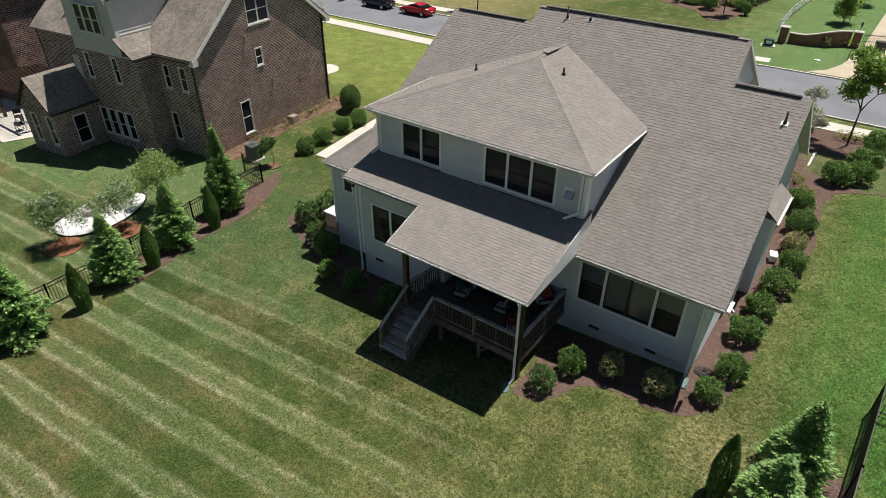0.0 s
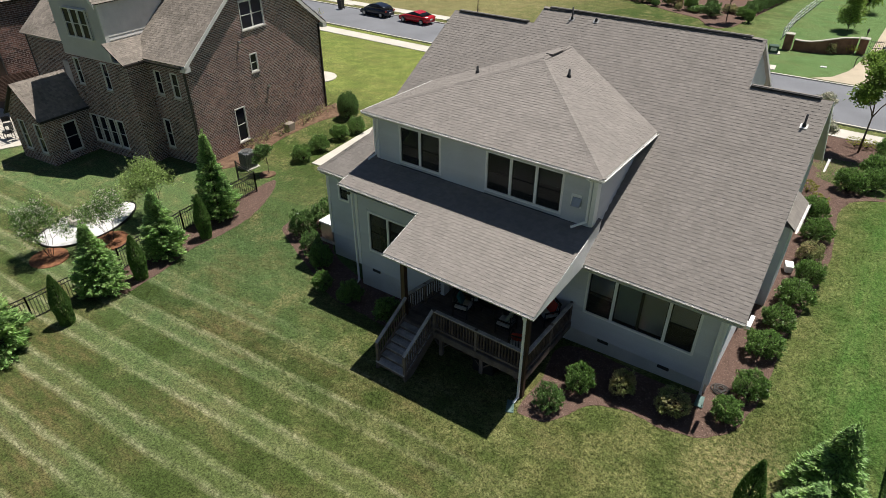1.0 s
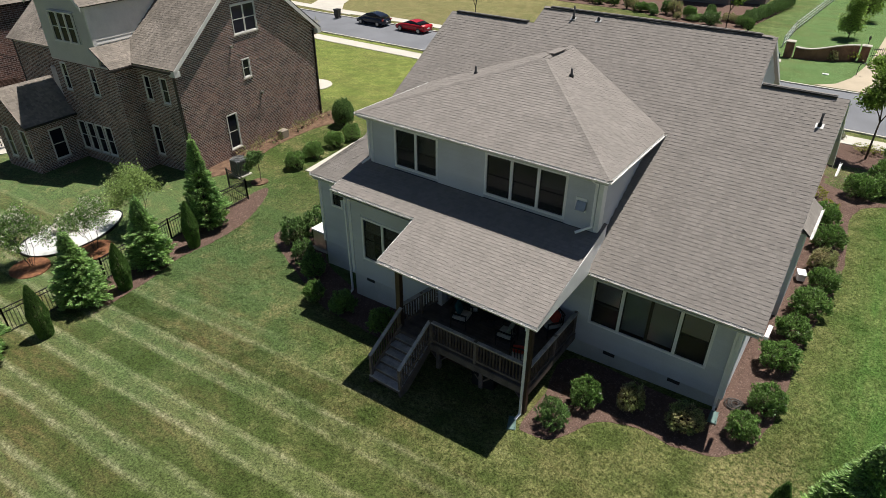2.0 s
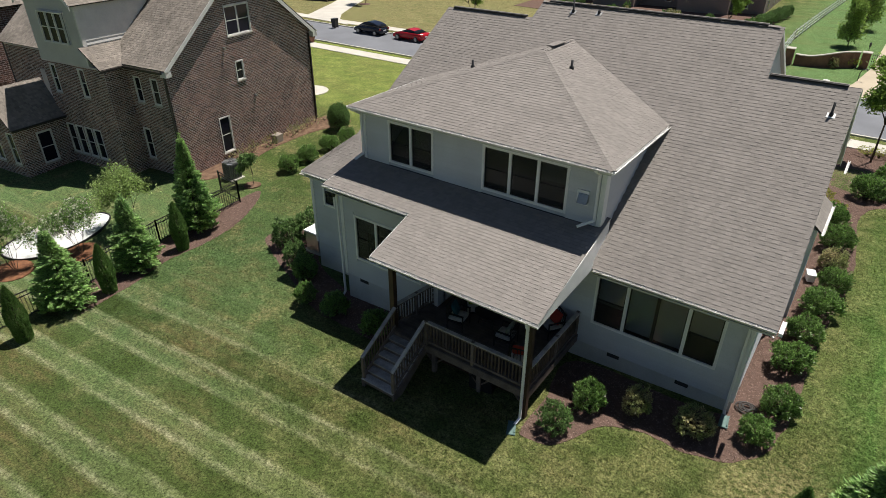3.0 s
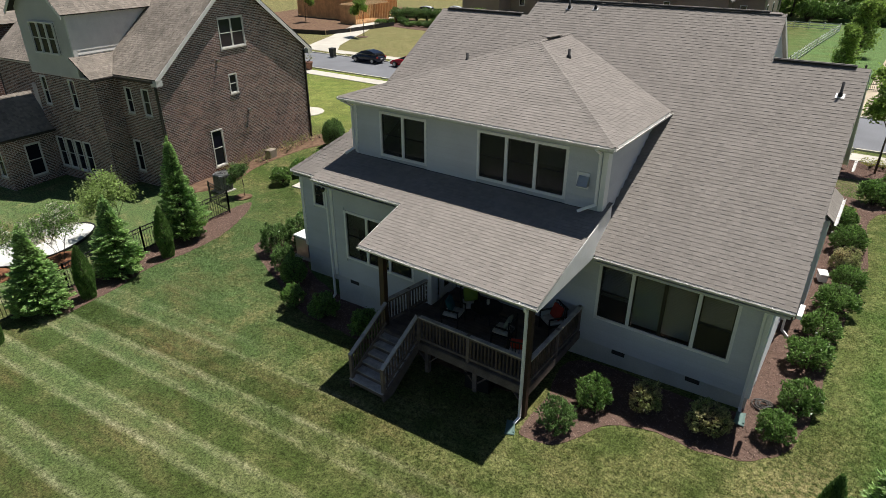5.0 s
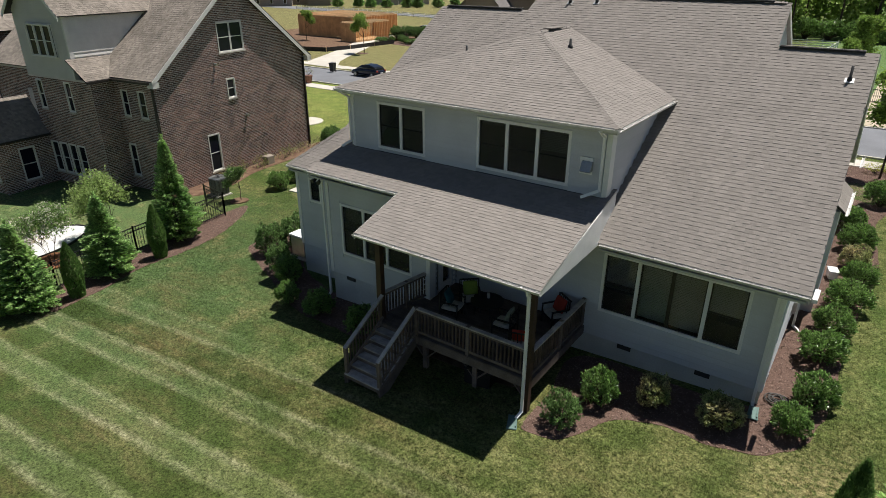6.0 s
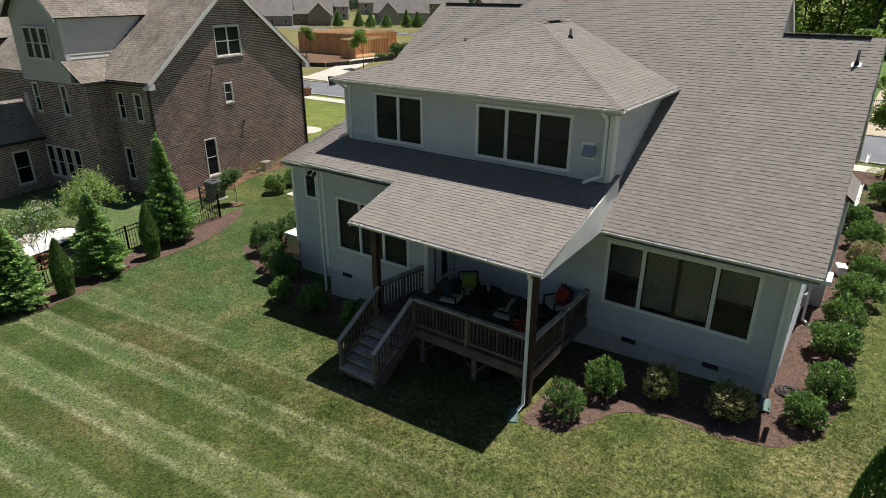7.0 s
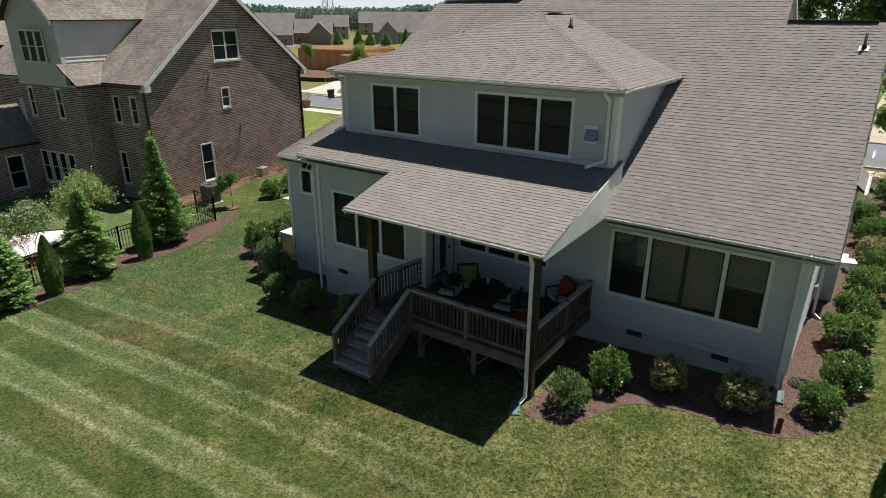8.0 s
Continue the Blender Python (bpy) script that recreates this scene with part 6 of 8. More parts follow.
# unseen walls added in near-black, so the windows look into shade
bm = B()
box(bm, -48.0, NX, 29.4, 29.62, -1.2, NE)
box(bm, -48.2, -48.0, NY, 29.62, -1.2, NE)
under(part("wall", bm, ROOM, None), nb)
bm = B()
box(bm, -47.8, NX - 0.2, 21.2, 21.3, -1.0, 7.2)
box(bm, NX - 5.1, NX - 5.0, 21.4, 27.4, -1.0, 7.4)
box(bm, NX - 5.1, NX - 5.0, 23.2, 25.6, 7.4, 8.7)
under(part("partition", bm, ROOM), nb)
WKW = dict(owner=nb, frame_mat=CREAM_TRIM, screen=False)
window((NX, 23.36, 6.42), 90, 1.7, 1.54, 1, bars=(1, 1), meeting=False, sill=True, **WKW)
window((NX, 23.56, 4.0), 90, 0.56, 1.06, 1, sill=True, **WKW)
window((NX, 21.84, 0.28), 90, 0.76, 2.04, 1, sill=True, **WKW)
for a, b, c, d in RW:
    window((a, NY, c), 0, b - a, d - c, 1, sill=True, **WKW)
for a, b, c, d in PWN:
    window((a, PY0, c), 0, b - a, d - c, 1, sill=True, **WKW)
for a, b, c, d in LWN:
    window((a, NY, c), 0, b - a, d - c, 1, bars=(2, 1), meeting=False, sill=True, **WKW)

# clad dormer above the projection
DNX0, DNX1 = -41.0, -36.02
wall((DNX0, PY0 + 0.02, 0), 0, DNX1 - DNX0, NE, 11.0, top=lambda u: 8.7 + 0.8 * min(u, DNX1 - DNX0 - u), owner=nb, siding=SIDING_SAGE, board=0.2, label="sage clad gable wall")
# the cheek gets the paler cream, the sun on it painted in
wall((DNX1, PY0 + 0.18, 0), 90, 4.6, 6.35, 8.66, owner=nb, siding=CREAM_TRIM, board=0.2, label="cream clad dormer cheek, sunlight painted into its tone")
bm = B()
box(bm, -39.62, -37.14, PY0 - 0.055, PY0 + 0.012, 6.47, 8.07)
under(part("window_surround", bm, CREAM_TRIM), nb)
# near-black sheet put behind the panes for the unlit room's darkness
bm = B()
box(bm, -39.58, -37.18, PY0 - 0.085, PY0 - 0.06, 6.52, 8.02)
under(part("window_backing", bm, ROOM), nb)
window((-39.6, PY0 - 0.14, 6.5), 0, 2.44, 1.54, 3, bars=(0, 1), meeting=False, **WKW)
bm = B()
box(bm, DNX1 - 0.1, DNX1 + 0.03, PY0 - 0.02, PY0 + 0.2, NE, 8.66)
under(part("corner_board", bm, CREAM_TRIM), nb)
zd = 8.75
xm = (DNX0 + DNX1) / 2
for sgn, xe in ((1, DNX1 + 0.35), (-1, DNX0 - 0.35)):
    zl = zd - 0.8 * 0.35
    zr = zd + 0.8 * (DNX1 - xm)
    P4 = [(xe, PY0 - 0.35, zl), (xe, 24.4, zl), (xm, 24.4, zr), (xm, PY0 - 0.35, zr)]
    roof_plane("roof", P4[0] if sgn > 0 else P4[1], (0, sgn, 0), P4 if sgn > 0 else [P4[1], P4[0], P4[3], P4[2]], owner=nb, seed=51 + sgn, tab=SHINGLE_N)
    bm = B()
    slab(bm, [(xe, PY0 - 0.36, zl - 0.01), (xm, PY0 - 0.36, zr - 0.01), (xm, PY0 - 0.36, zr - 0.22), (xe, PY0 - 0.36, zl - 0.22)], (0, 0.03, 0))
    under(part("rake_board", bm, CREAM_TRIM), nb)
# main slopes
ye, yf = 19.02, 2 * NPY - 18.9
roof_plane("roof", (-48.3, ye, nroof(ye)), (1, 0, 0), [(-48.3, ye, nroof(ye)), (NX + 0.37, ye, nroof(ye)), (NX + 0.37, NPY, nroof(NPY)), (-48.3, NPY, nroof(NPY))], owner=nb, seed=53, label="steep brown shingle roof slope", tab=SHINGLE_N)
roof_plane("roof", (NX + 0.37, yf, nroof(ye)), (-1, 0, 0), [(NX + 0.37, yf, nroof(ye)), (-48.3, yf, nroof(ye)), (-48.3, NPY, nroof(NPY)), (NX + 0.37, NPY, nroof(NPY))], owner=nb, seed=54, expose=0.25, tab=SHINGLE_N)
# skirt roof beside the dormer
roof_plane("roof", (PX1 + 0.3, PY0 - 0.3, NE + 0.05), (0, 1, 0), [(PX1 + 0.3, PY0 - 0.3, NE + 0.05), (PX1 + 0.3, 18.98, NE + 0.05), (DNX1, 20.14, NE + 1.0), (DNX1, PY0 - 0.3, NE + 1.0)], owner=nb, seed=55, tab=SHINGLE_N)
for y0, y1 in ((ye, NPY), (yf, NPY)):
    bm = B()
    slab(bm, [(NX + 0.37, y0, nroof(y0) - 0.01), (NX + 0.37, y1, nroof(y1) - 0.01), (NX + 0.37, y1, nroof(y1) - 0.26), (NX + 0.37, y0, nroof(y0) - 0.26)], (0.03, 0, 0))
    under(part("rake_board", bm, CREAM_TRIM), nb)
for y0 in (ye, yf - 0.35):
    bm = B()
    box(bm, NX - 0.1, NX + 0.40, y0, y0 + 0.35, NE - 0.22, NE + 0.05)
    under(part("eave_return", bm, CREAM_TRIM), nb)


def dark_gutter(a, b, w=0.12):
    bm = B()
    bar(bm, a, b, w, 0.11)
    under(part("gutter", bm, BRONZE, None, "dark bronze gutter"), nb)


dark_gutter((PX1 + 0.3, ye - 0.05, NE + 0.0), (NX + 0.1, ye - 0.05, NE + 0.0))
dark_gutter((PX1 + 0.36, PY0 - 0.3, NE - 0.02), (PX1 + 0.36, 18.9, NE - 0.02))
for a, b in (((NX - 0.08, NY - 0.07, NE), (NX - 0.08, NY - 0.07, -0.8)), ((NX + 0.06, 29.5, NE), (NX + 0.06, 29.5, -0.8))):
    bm = B()
    bar(bm, a, b, 0.1, 0.08, up=(0, 1, 0.01))
    under(part("downspout", bm, BRONZE, None, "dark bronze downspout"), nb)
for y, z in ((22.96, 5.9), (24.64, 2.9)):
    bm = B()
    box(bm, NX, NX + 0.09, y - 0.06, y + 0.06, z - 0.06, z + 0.06)
    rod(bm, [(NX + 0.09, y, z), (NX + 0.2, y, z - 0.02)], [0.05, 0.065], 8)
    under(part("security_lamp", bm, METAL, None, "small grey wall lamp"), nb)
bm = B()
box(bm, NX + 0.5, NX + 1.05, 25.0, 25.55, -0.6, 0.4)
bmesh.ops.bevel(bm, geom=bm.edges[:], offset=0.03, segments=1, affect="EDGES")
under(part("meter_cabinet", bm, CABINET, None, "buff meter cabinet at the wall foot"), nb)

# single-storey wing of the brick house
WX0, WX1, WY0, WZ = -44.2, -40.5, 15.5, 2.55
brick_wall(nb, (WX1 + 0.004, WY0 + 0.004, 0), 90, PY0 - WY0 - 0.004, -1.2, WZ, [(0.95, 1.75, 0.2, 1.95)], seed=7)
window((WX1, WY0 + 0.95, 0.2), 90, 0.8, 1.75, 1, sill=True, **WKW)
brick_wall(nb, (WX0, WY0, 0), 0, WX1 - WX0, -1.2, 4.4, [(0.8, 1.5, 0.4, 2.15), (2.6, 3.3, 0.4, 2.15)], top=lambda u: WZ + 0.95 * min(u, WX1 - WX0 - u), seed=8)
for u in (0.8, 2.6):
    window((WX0 + u, WY0, 0.4), 0, 0.7, 1.75, 1, sill=True, **WKW)
bm = B()
box(bm, WX0, WX0 + 0.2, WY0 + 0.2, PY0 + 1.2, -1.2, WZ)
box(bm, WX0 + 0.2, PX0, PY0 + 1.0, PY0 + 1.2, -1.2, 4.4)
under(part("wall", bm, MORTAR, None), nb)
xw = (WX0 + WX1) / 2
for sgn, xe in ((1, WX1 + 0.2), (-1, WX0 - 0.2)):
    zl, zr = WZ - 0.15, WZ + 0.95 * (WX1 - xw)
    P4 = [(xe, WY0 - 0.2, zl), (xe, PY0, zl), (xw, PY0 + 0.2, zr), (xw, WY0 - 0.2, zr)]
    roof_plane("roof", P4[0] if sgn > 0 else P4[1], (0, sgn, 0), P4 if sgn > 0 else [P4[1], P4[0], P4[3], P4[2]], owner=nb, seed=61 + sgn, tab=SHINGLE_N)
dark_gutter((WX1 + 0.26, WY0 - 0.2, WZ - 0.14), (WX1 + 0.26, PY0, WZ - 0.14))
bm = B()
rod(bm, [(-44.9, 20.4, nroof(20.4)), (-44.9, 20.3, nroof(20.4) + 0.5)], 0.03, 6)
rod(bm, [(-44.9, 20.3, nroof(20.4) + 0.5), (-44.8, 20.2, nroof(20.4) + 0.56)], [0.34, 0.05], 14)
under(part("satellite_dish", bm, METAL, None, "grey satellite dish on the roof"), nb)

# a third house beyond
far_brick = thing("brick_house", "red-brown brick house beyond the pergola", "house", (-58.0, 24.0, -0.6))
brick_wall(far_brick, (-52.0, 19.0, 0), 90, 10.0, -1.2, 7.0, [(2.0, 3.6, 3.2, 4.8), (6.0, 7.6, 3.2, 4.8)], seed=9, course=0.12, brick=0.3)
for u in (2.0, 6.0):
    window((-52.0, 19.0 + u, 3.2), 90, 1.6, 1.6, 1, owner=far_brick, frame_mat=CREAM_TRIM, screen=False, bars=(1, 1), meeting=False)
bm = B()
for q in ((-66, -52, 19.0, 19.2), (-66, -52.2, 28.8, 29.0)):
    box(bm, *q, -1.2, 7.0)
box(bm, -66, -65.8, 19.2, 28.8, -1.2, 7.0)
under(part("wall", bm, BRICK, None), far_brick)
for pts in ([(-51.7, 18.7, 6.9), (-51.7, 29.3, 6.9), (-59, 24, 10.4)], [(-66.3, 18.7, 6.9), (-51.7, 18.7, 6.9), (-59, 24, 10.4)], [(-51.7, 29.3, 6.9), (-66.3, 29.3, 6.9), (-59, 24, 10.4)], [(-66.3, 29.3, 6.9), (-66.3, 18.7, 6.9), (-59, 24, 10.4)]):
    d = Vector(pts[1]) - Vector(pts[0])
    roof_plane("roof", pts[0], d, pts, owner=far_brick, seed=66, expose=0.3, tab=SHINGLE_N)

# both brick houses stand turned from their neighbour and lower down the slope
TURNED = Matrix.Translation((-33.0, 19.85, -0.62)) @ Matrix.Rotation(radians(7), 4, "Z") @ Matrix.Diagonal((0.87, 1.15, 1.08, 1)) @ Matrix.Translation((31.03, -19.27, 0))
for brick in (nb, far_brick):
    brick.matrix_basis = TURNED @ brick.matrix_basis

# pergola and paved terrace
pg = thing("pergola", "dark-stained timber pergola over a paved terrace", "pergola", (-48.68, 16.65, ground_z(-48.68, 16.65)))
for x in (-2.1, 2.1):
    for y in (-1.4, 1.4):
        bm = B()
        box(bm, x - 0.09, x + 0.09, y - 0.09, y + 0.09, -0.1, 2.6)
        part("post", bm, STAIN, pg)
for y in (-1.4, 1.4):
    bm = B()
    box(bm, -2.5, 2.5, y - 0.05, y + 0.05, 2.6, 2.85)
    part("beam", bm, STAIN, pg)
for k in range(17):
    bm = B()
    x = -2.4 + 0.3 * k
    box(bm, x - 0.03, x + 0.03, -2.0, 2.0, 2.854, 3.0)
    part("slat", bm, STAIN, pg)
slab_thing("terrace", [(-54.83, 13.12), (-46.34, 13.11), (-45.47, 14.99), (-45.88, 19), (-54.74, 18.96)], 0.06, CONCRETE, "pale paved terrace under the pergola", "terrace")
for k, (x, y) in enumerate(((-47.33, 14.77), (-48.85, 15.39), (-47.92, 16.45))):
    ch = thing("terrace_chair", "dark metal terrace chair under the pergola", "chair", (x, y, ground_z(x, y) + 0.06), 70 * k, "terrace chairs")
    for dx in (-0.24, 0.24):
        for dy in (-0.24, 0.24):
            bm = B()
            bar(bm, (dx, dy, 0), (dx, dy, 0.44 if dy < 0 else 0.95), 0.035)
            part("leg", bm, BLACK, ch)
    bm = B()
    box(bm, -0.26, 0.26, -0.26, 0.26, 0.42, 0.47)
    part("seat", bm, BLACK, ch)
    bm = B()
    box(bm, -0.22, 0.22, 0.22, 0.26, 0.6, 0.93)
    part("backrest", bm, BLACK, ch)
for k, (x, y) in enumerate(((-46.61, 17.93), (-47.49, 18.35))):
    plant("shrub", SHRUBS[k], x, y, 1.3, 60 * k, "bright green potted shrub by the terrace", "shrub")

# air conditioner, wall-foot planting
ac = thing("air_conditioner", "grey outdoor air conditioner on a pad", "air conditioner", (-30.92, 21.42, ground_z(-30.92, 21.42)), 0)
ac.scale = (0.94, 0.94, 1.12)
bm = B()
box(bm, -0.42, 0.42, -0.42, 0.42, 0.06, 0.9)
bmesh.ops.bevel(bm, geom=[e for e in bm.edges if abs(e.verts[0].co.z - e.verts[1].co.z) > 0.3], offset=0.08, segments=3, affect="EDGES")
part("casing", bm, AC_GREY, ac)
bm = B()
for k in range(14):
    z = 0.14 + 0.052 * k
    for q in ((-0.425, 0.425, -0.43, -0.42), (-0.425, 0.425, 0.42, 0.43)):
        box(bm, q[0] + 0.08, q[1] - 0.08, q[2], q[3], z, z + 0.018)
    for q in ((-0.43, -0.42), (0.42, 0.43)):
        box(bm, q[0], q[1], -0.34, 0.34, z, z + 0.018)
part("louvres", bm, BLACK, ac)
bm = B()
bmesh.ops.create_cone(bm, cap_ends=True, segments=24, radius1=0.43, radius2=0.4, depth=0.06, matrix=Matrix.Translation((0, 0, 0.935)))
part("top_cover", bm, METAL, ac)
bm = B()
for k in range(5):
    bmesh.ops.create_cone(bm, cap_ends=False, segments=20, radius1=0.07 * (k + 1), radius2=0.07 * (k + 1) - 0.008, depth=0.012, matrix=Matrix.Translation((0, 0, 0.975)))
part("fan_grille", bm, BLACK, ac)
bm = B()
box(bm, -0.5, 0.5, -0.5, 0.5, -0.2, 0.056)
part("pad", bm, CONCRETE, ac)
def by_gable(u, out):
    """A place beside the brick gable wall: u metres along it, out metres from it."""
    a = radians(7)
    return -33.0 - u * math.sin(a) + out * math.cos(a), 19.9 + u * math.cos(a) + out * math.sin(a)


foot = smooth_loop([by_gable(u, o) for u, o in ((-0.1, 0.05), (0.3, 1.1), (1.6, 1.75), (3.2, 1.6), (5.0, 1.15), (7.2, 1.2), (9.4, 1.5), (11.2, 2.3), (12.6, 2.4), (12.8, 0.6), (11.5, 0.05), (6.0, 0.05))])
structure("mulch_bed", sheet(foot, 0.045, 0.4, 0.03), EARTH, "reddish bare earth bed at the brick wall foot", "mulch bed", True)
LOW = plant_kind("low_plant", shrub_data(9, 0.06, 420, 0.6, 14, 0.4), L_SHRUB2, seed=9)
rnd = random.Random(4)
for k in range(16):
    x, y = by_gable(3.4 + 0.55 * k + rnd.uniform(-0.2, 0.2), rnd.uniform(0.35, 1.0))
    plant("low_plant", LOW, x, y, rnd.uniform(0.55, 0.95), 40 * k, "small tan and green bedding plant on bare earth", "plant", "bedding plants at the wall foot", rnd.uniform(0.6, 1.1))

# patio in the next garden
PATIO = smooth_loop([(-33.36, 9.91), (-31.93, 9.77), (-30.99, 10.7), (-30.71, 12.19), (-31.23, 13.74), (-32.32, 14.66), (-33.4, 13.93), (-33.96, 11.96)])
structure("patio", sheet(PATIO, 0.06, 1.0, 0.012), PAVER, "bright pale gravel patio with a dark edging", "patio", True)
bm = B()
n = len(PATIO)
for i in range(n):
    a, b = PATIO[i], PATIO[(i + 1) % n]
    bar(bm, (a.x, a.y, ground_z(a.x, a.y) + 0.05), (b.x, b.y, ground_z(b.x, b.y) + 0.05), 0.05, 0.12)
structure("edging", bm, BLACK, "black patio edging strip", "edging")
pit = thing("fire_pit", "round stone fire pit on the pale patio", "fire pit", (-32.94, 11.97, ground_z(-32.94, 11.97) + 0.06))
for ring in range(3):
    for k in range(14):
        a = radians(k * 360 / 14 + ring * 13)
        bm = B()
        box(bm, -0.10, 0.10, -0.07, 0.07, 0.0, 0.1)
        bmesh.ops.bevel(bm, geom=bm.edges[:], offset=0.015, segments=1, affect="EDGES")
        ob = part("stone", bm, STONE, pit)
        ob.matrix_basis = pose(0.5 * math.cos(a), 0.5 * math.sin(a), 0.105 * ring, 0, 0, math.degrees(a) + 90)
for k, (x, y) in enumerate(((-32.59, 12.69), (-31.95, 12.39), (-32.92, 13))):
    plant("low_plant", LOW, x, y, 0.7, 70 * k, "low tan ornamental grass beside the fire pit", "plant", "", 0.6)
for x, y in ((-30.98, 9.33), (-29.87, 11.89)):
    ring = smooth_loop([(x + 0.95 * math.cos(k * 0.785), y + 0.85 * math.sin(k * 0.785)) for k in range(8)], 3)
    structure("mulch_ring", sheet(ring, 0.06, 0.3, 0.03), EARTH_RED, "round ring of reddish mulch under a tree", "mulch ring")
ring = smooth_loop([(-29.15 + 0.5 * math.cos(k * 0.785), 21.35 + 0.5 * math.sin(k * 0.785)) for k in range(8)], 3)
structure("mulch_ring", sheet(ring, 0.05, 0.3, 0.03), EARTH, "round ring of brown mulch under a tree", "mulch ring")


# ---- iron fences ----
bm = B()
bar(bm, (0, 0, 0.06), (0, 0, 1.2), 0.018)
PICKET = mesh_of(bm, "picket")
PICKET.materials.append(BLACK)


def iron_fence(pts, label, height=1.2, step=0.13):
    """Black iron fence: posts, rails and pickets, panel by panel."""
    base = Vector((*pts[0], ground_z(*pts[0])))
    fence = thing("iron_fence", label, "fence", tuple(base))
    for (x0, y0), (x1, y1) in zip(pts, pts[1:]):
        a, b = Vector((x0, y0, ground_z(x0, y0))), Vector((x1, y1, ground_z(x1, y1)))
        n = max(1, round((b - a).length / 1.85))
        for k in range(n):
            p, q = a.lerp(b, k / n), a.lerp(b, (k + 1) / n)
            bm = B()
            bar(bm, p - base, p - base + Vector((0, 0, height + 0.06)), 0.06)
            part("post", bm, BLACK, fence)
            for h in (0.15, height - 0.18, height):
                bm = B()
                bar(bm, p - base + Vector((0, 0, h)), q - base + Vector((0, 0, h)), 0.03, 0.035)
                part("rail", bm, BLACK, fence)
            m = int((q - p).length / step)
            for i in range(1, m):
                ob = part("picket", PICKET, None, fence)
                ob.matrix_basis = Matrix.Translation(p.lerp(q, i / m) - base) @ Matrix.Diagonal((1, 1, height / 1.2, 1))
        bm = B()
        bar(bm, b - base, b - base + Vector((0, 0, height + 0.06)), 0.06)
        part("post", bm, BLACK, fence)
    return fence


iron_fence([(-27.48, 1.87), (-26.68, 6.65), (-26.58, 8.74), (-26.84, 10.76), (-27.42, 14.47), (-27.9, 19.51), (-30, 19.88)], "black iron picket fence between the gardens")
iron_fence([(2.5, 11.85), (2.67, 15.3), (2.87, 19.27), (8.67, 19.58)], "black iron picket fence at the garden corner", 1.35)

# ---- street and distance ----
def car(at, turn, paint, label, coupe=False, size=0.96):
    """A parked car, nose along +x: shaped body, glasshouse, wheels, lamps."""
    c = thing("car", label, "car", at, turn)
    c.scale = (size, size, size)
    L0, W, H0 = (4.45, 1.75, 1.47) if not coupe else (4.5, 1.8, 1.32)
    low = [(-2.2, 0.32), (-2.22, 0.72), (-2.1, 0.95), (-1.2, 0.98), (0.6, 0.98), (1.35, 0.86), (2.05, 0.66), (2.2, 0.45), (2.15, 0.26)]
    if not coupe:
        roof = [(-2.12, 0.95), (-1.75, 1.24), (-0.9, 1.44), (-0.1, 1.47), (0.5, 1.34), (1.4, 0.9)]
    else:
        roof = [(-1.75, 0.95), (-1.05, 1.2), (-0.4, 1.31), (0.1, 1.28), (0.55, 1.12), (1.05, 0.92)]

    def loft(name, prof, widths, mat, floor, lab=""):
        bm = B()
        rings = []
        for s in (-1, -0.9, 0, 0.9, 1):
            shrink = 1.0 if abs(s) < 0.95 else 0.94
            rings.append([bm.verts.new((x * (shrink if abs(x) > 1.8 else 1), s * W / 2 * w * (1 if abs(s) > 0.95 else 1), z if abs(s) < 0.95 else floor + (z - floor) * 0.93)) for (x, z), w in zip(prof, widths)])
        for r0, r1 in zip(rings, rings[1:]):
            for i in range(len(prof) - 1):
                bm.faces.new((r0[i], r0[i + 1], r1[i + 1], r1[i]))
            bm.faces.new((r0[-1], r0[0], r1[0], r1[-1]))
        bm.faces.new(rings[0])
        bm.faces.new(rings[-1][::-1])
        return part(name, bm, mat, c, lab, True)

    loft("body", low, [0.92, 0.97, 0.96, 1.0, 1.0, 0.98, 0.92, 0.86, 0.86], paint, 0.26)
    loft("glasshouse", roof, [0.9, 0.84, 0.78, 0.78, 0.82, 0.92], GLASS_DARK, 0.9, "dark car glass")
    rf = [p for p in roof if p[1] > 1.18]
    bm = B()
    top = [[bm.verts.new((x, s * W / 2 * 0.76, z + 0.012 + (0.01 if s == 0 else 0))) for x, z in rf] for s in (-1, 0, 1)]
    for r0, r1 in zip(top, top[1:]):
        for i in range(len(rf) - 1):
            bm.faces.new((r0[i], r0[i + 1], r1[i + 1], r1[i]))
    part("roof_panel", bm, paint, c, "", True)
    for x in (-1.38, 1.35):
        for s in (-1, 1):
            y = s * (W / 2 - 0.1)
            bm = B()
            rod(bm, [(x, y - 0.11, 0.32), (x, y - 0.08, 0.32), (x, y + 0.08, 0.32), (x, y + 0.11, 0.32)], [0.29, 0.32, 0.32, 0.29], 20)
            wheel = part("wheel", bm, BLACK, c)
            bm = B()
            rod(bm, [(x, y + s * 0.112, 0.32), (x, y + s * 0.122, 0.32)], [0.2, 0.17], 12)
            part("rim", bm, METAL, wheel)
    for s in (-1, 1):
        bm = B()
        box(bm, -2.215, -2.13, s * 0.72 - 0.13, s * 0.72 + 0.13, 0.74, 0.9)
        part("tail_lamp", bm, RED, c)
        bm = B()
        box(bm, 1.95, 2.12, s * 0.62 - 0.14, s * 0.62 + 0.14, 0.56, 0.68)
        part("headlight", bm, TRIM, c)
    bm = B()
    box(bm, -2.235, -2.2, -0.2, 0.2, 0.56, 0.68)
    part("number_plate", bm, TRIM, c)
    return c


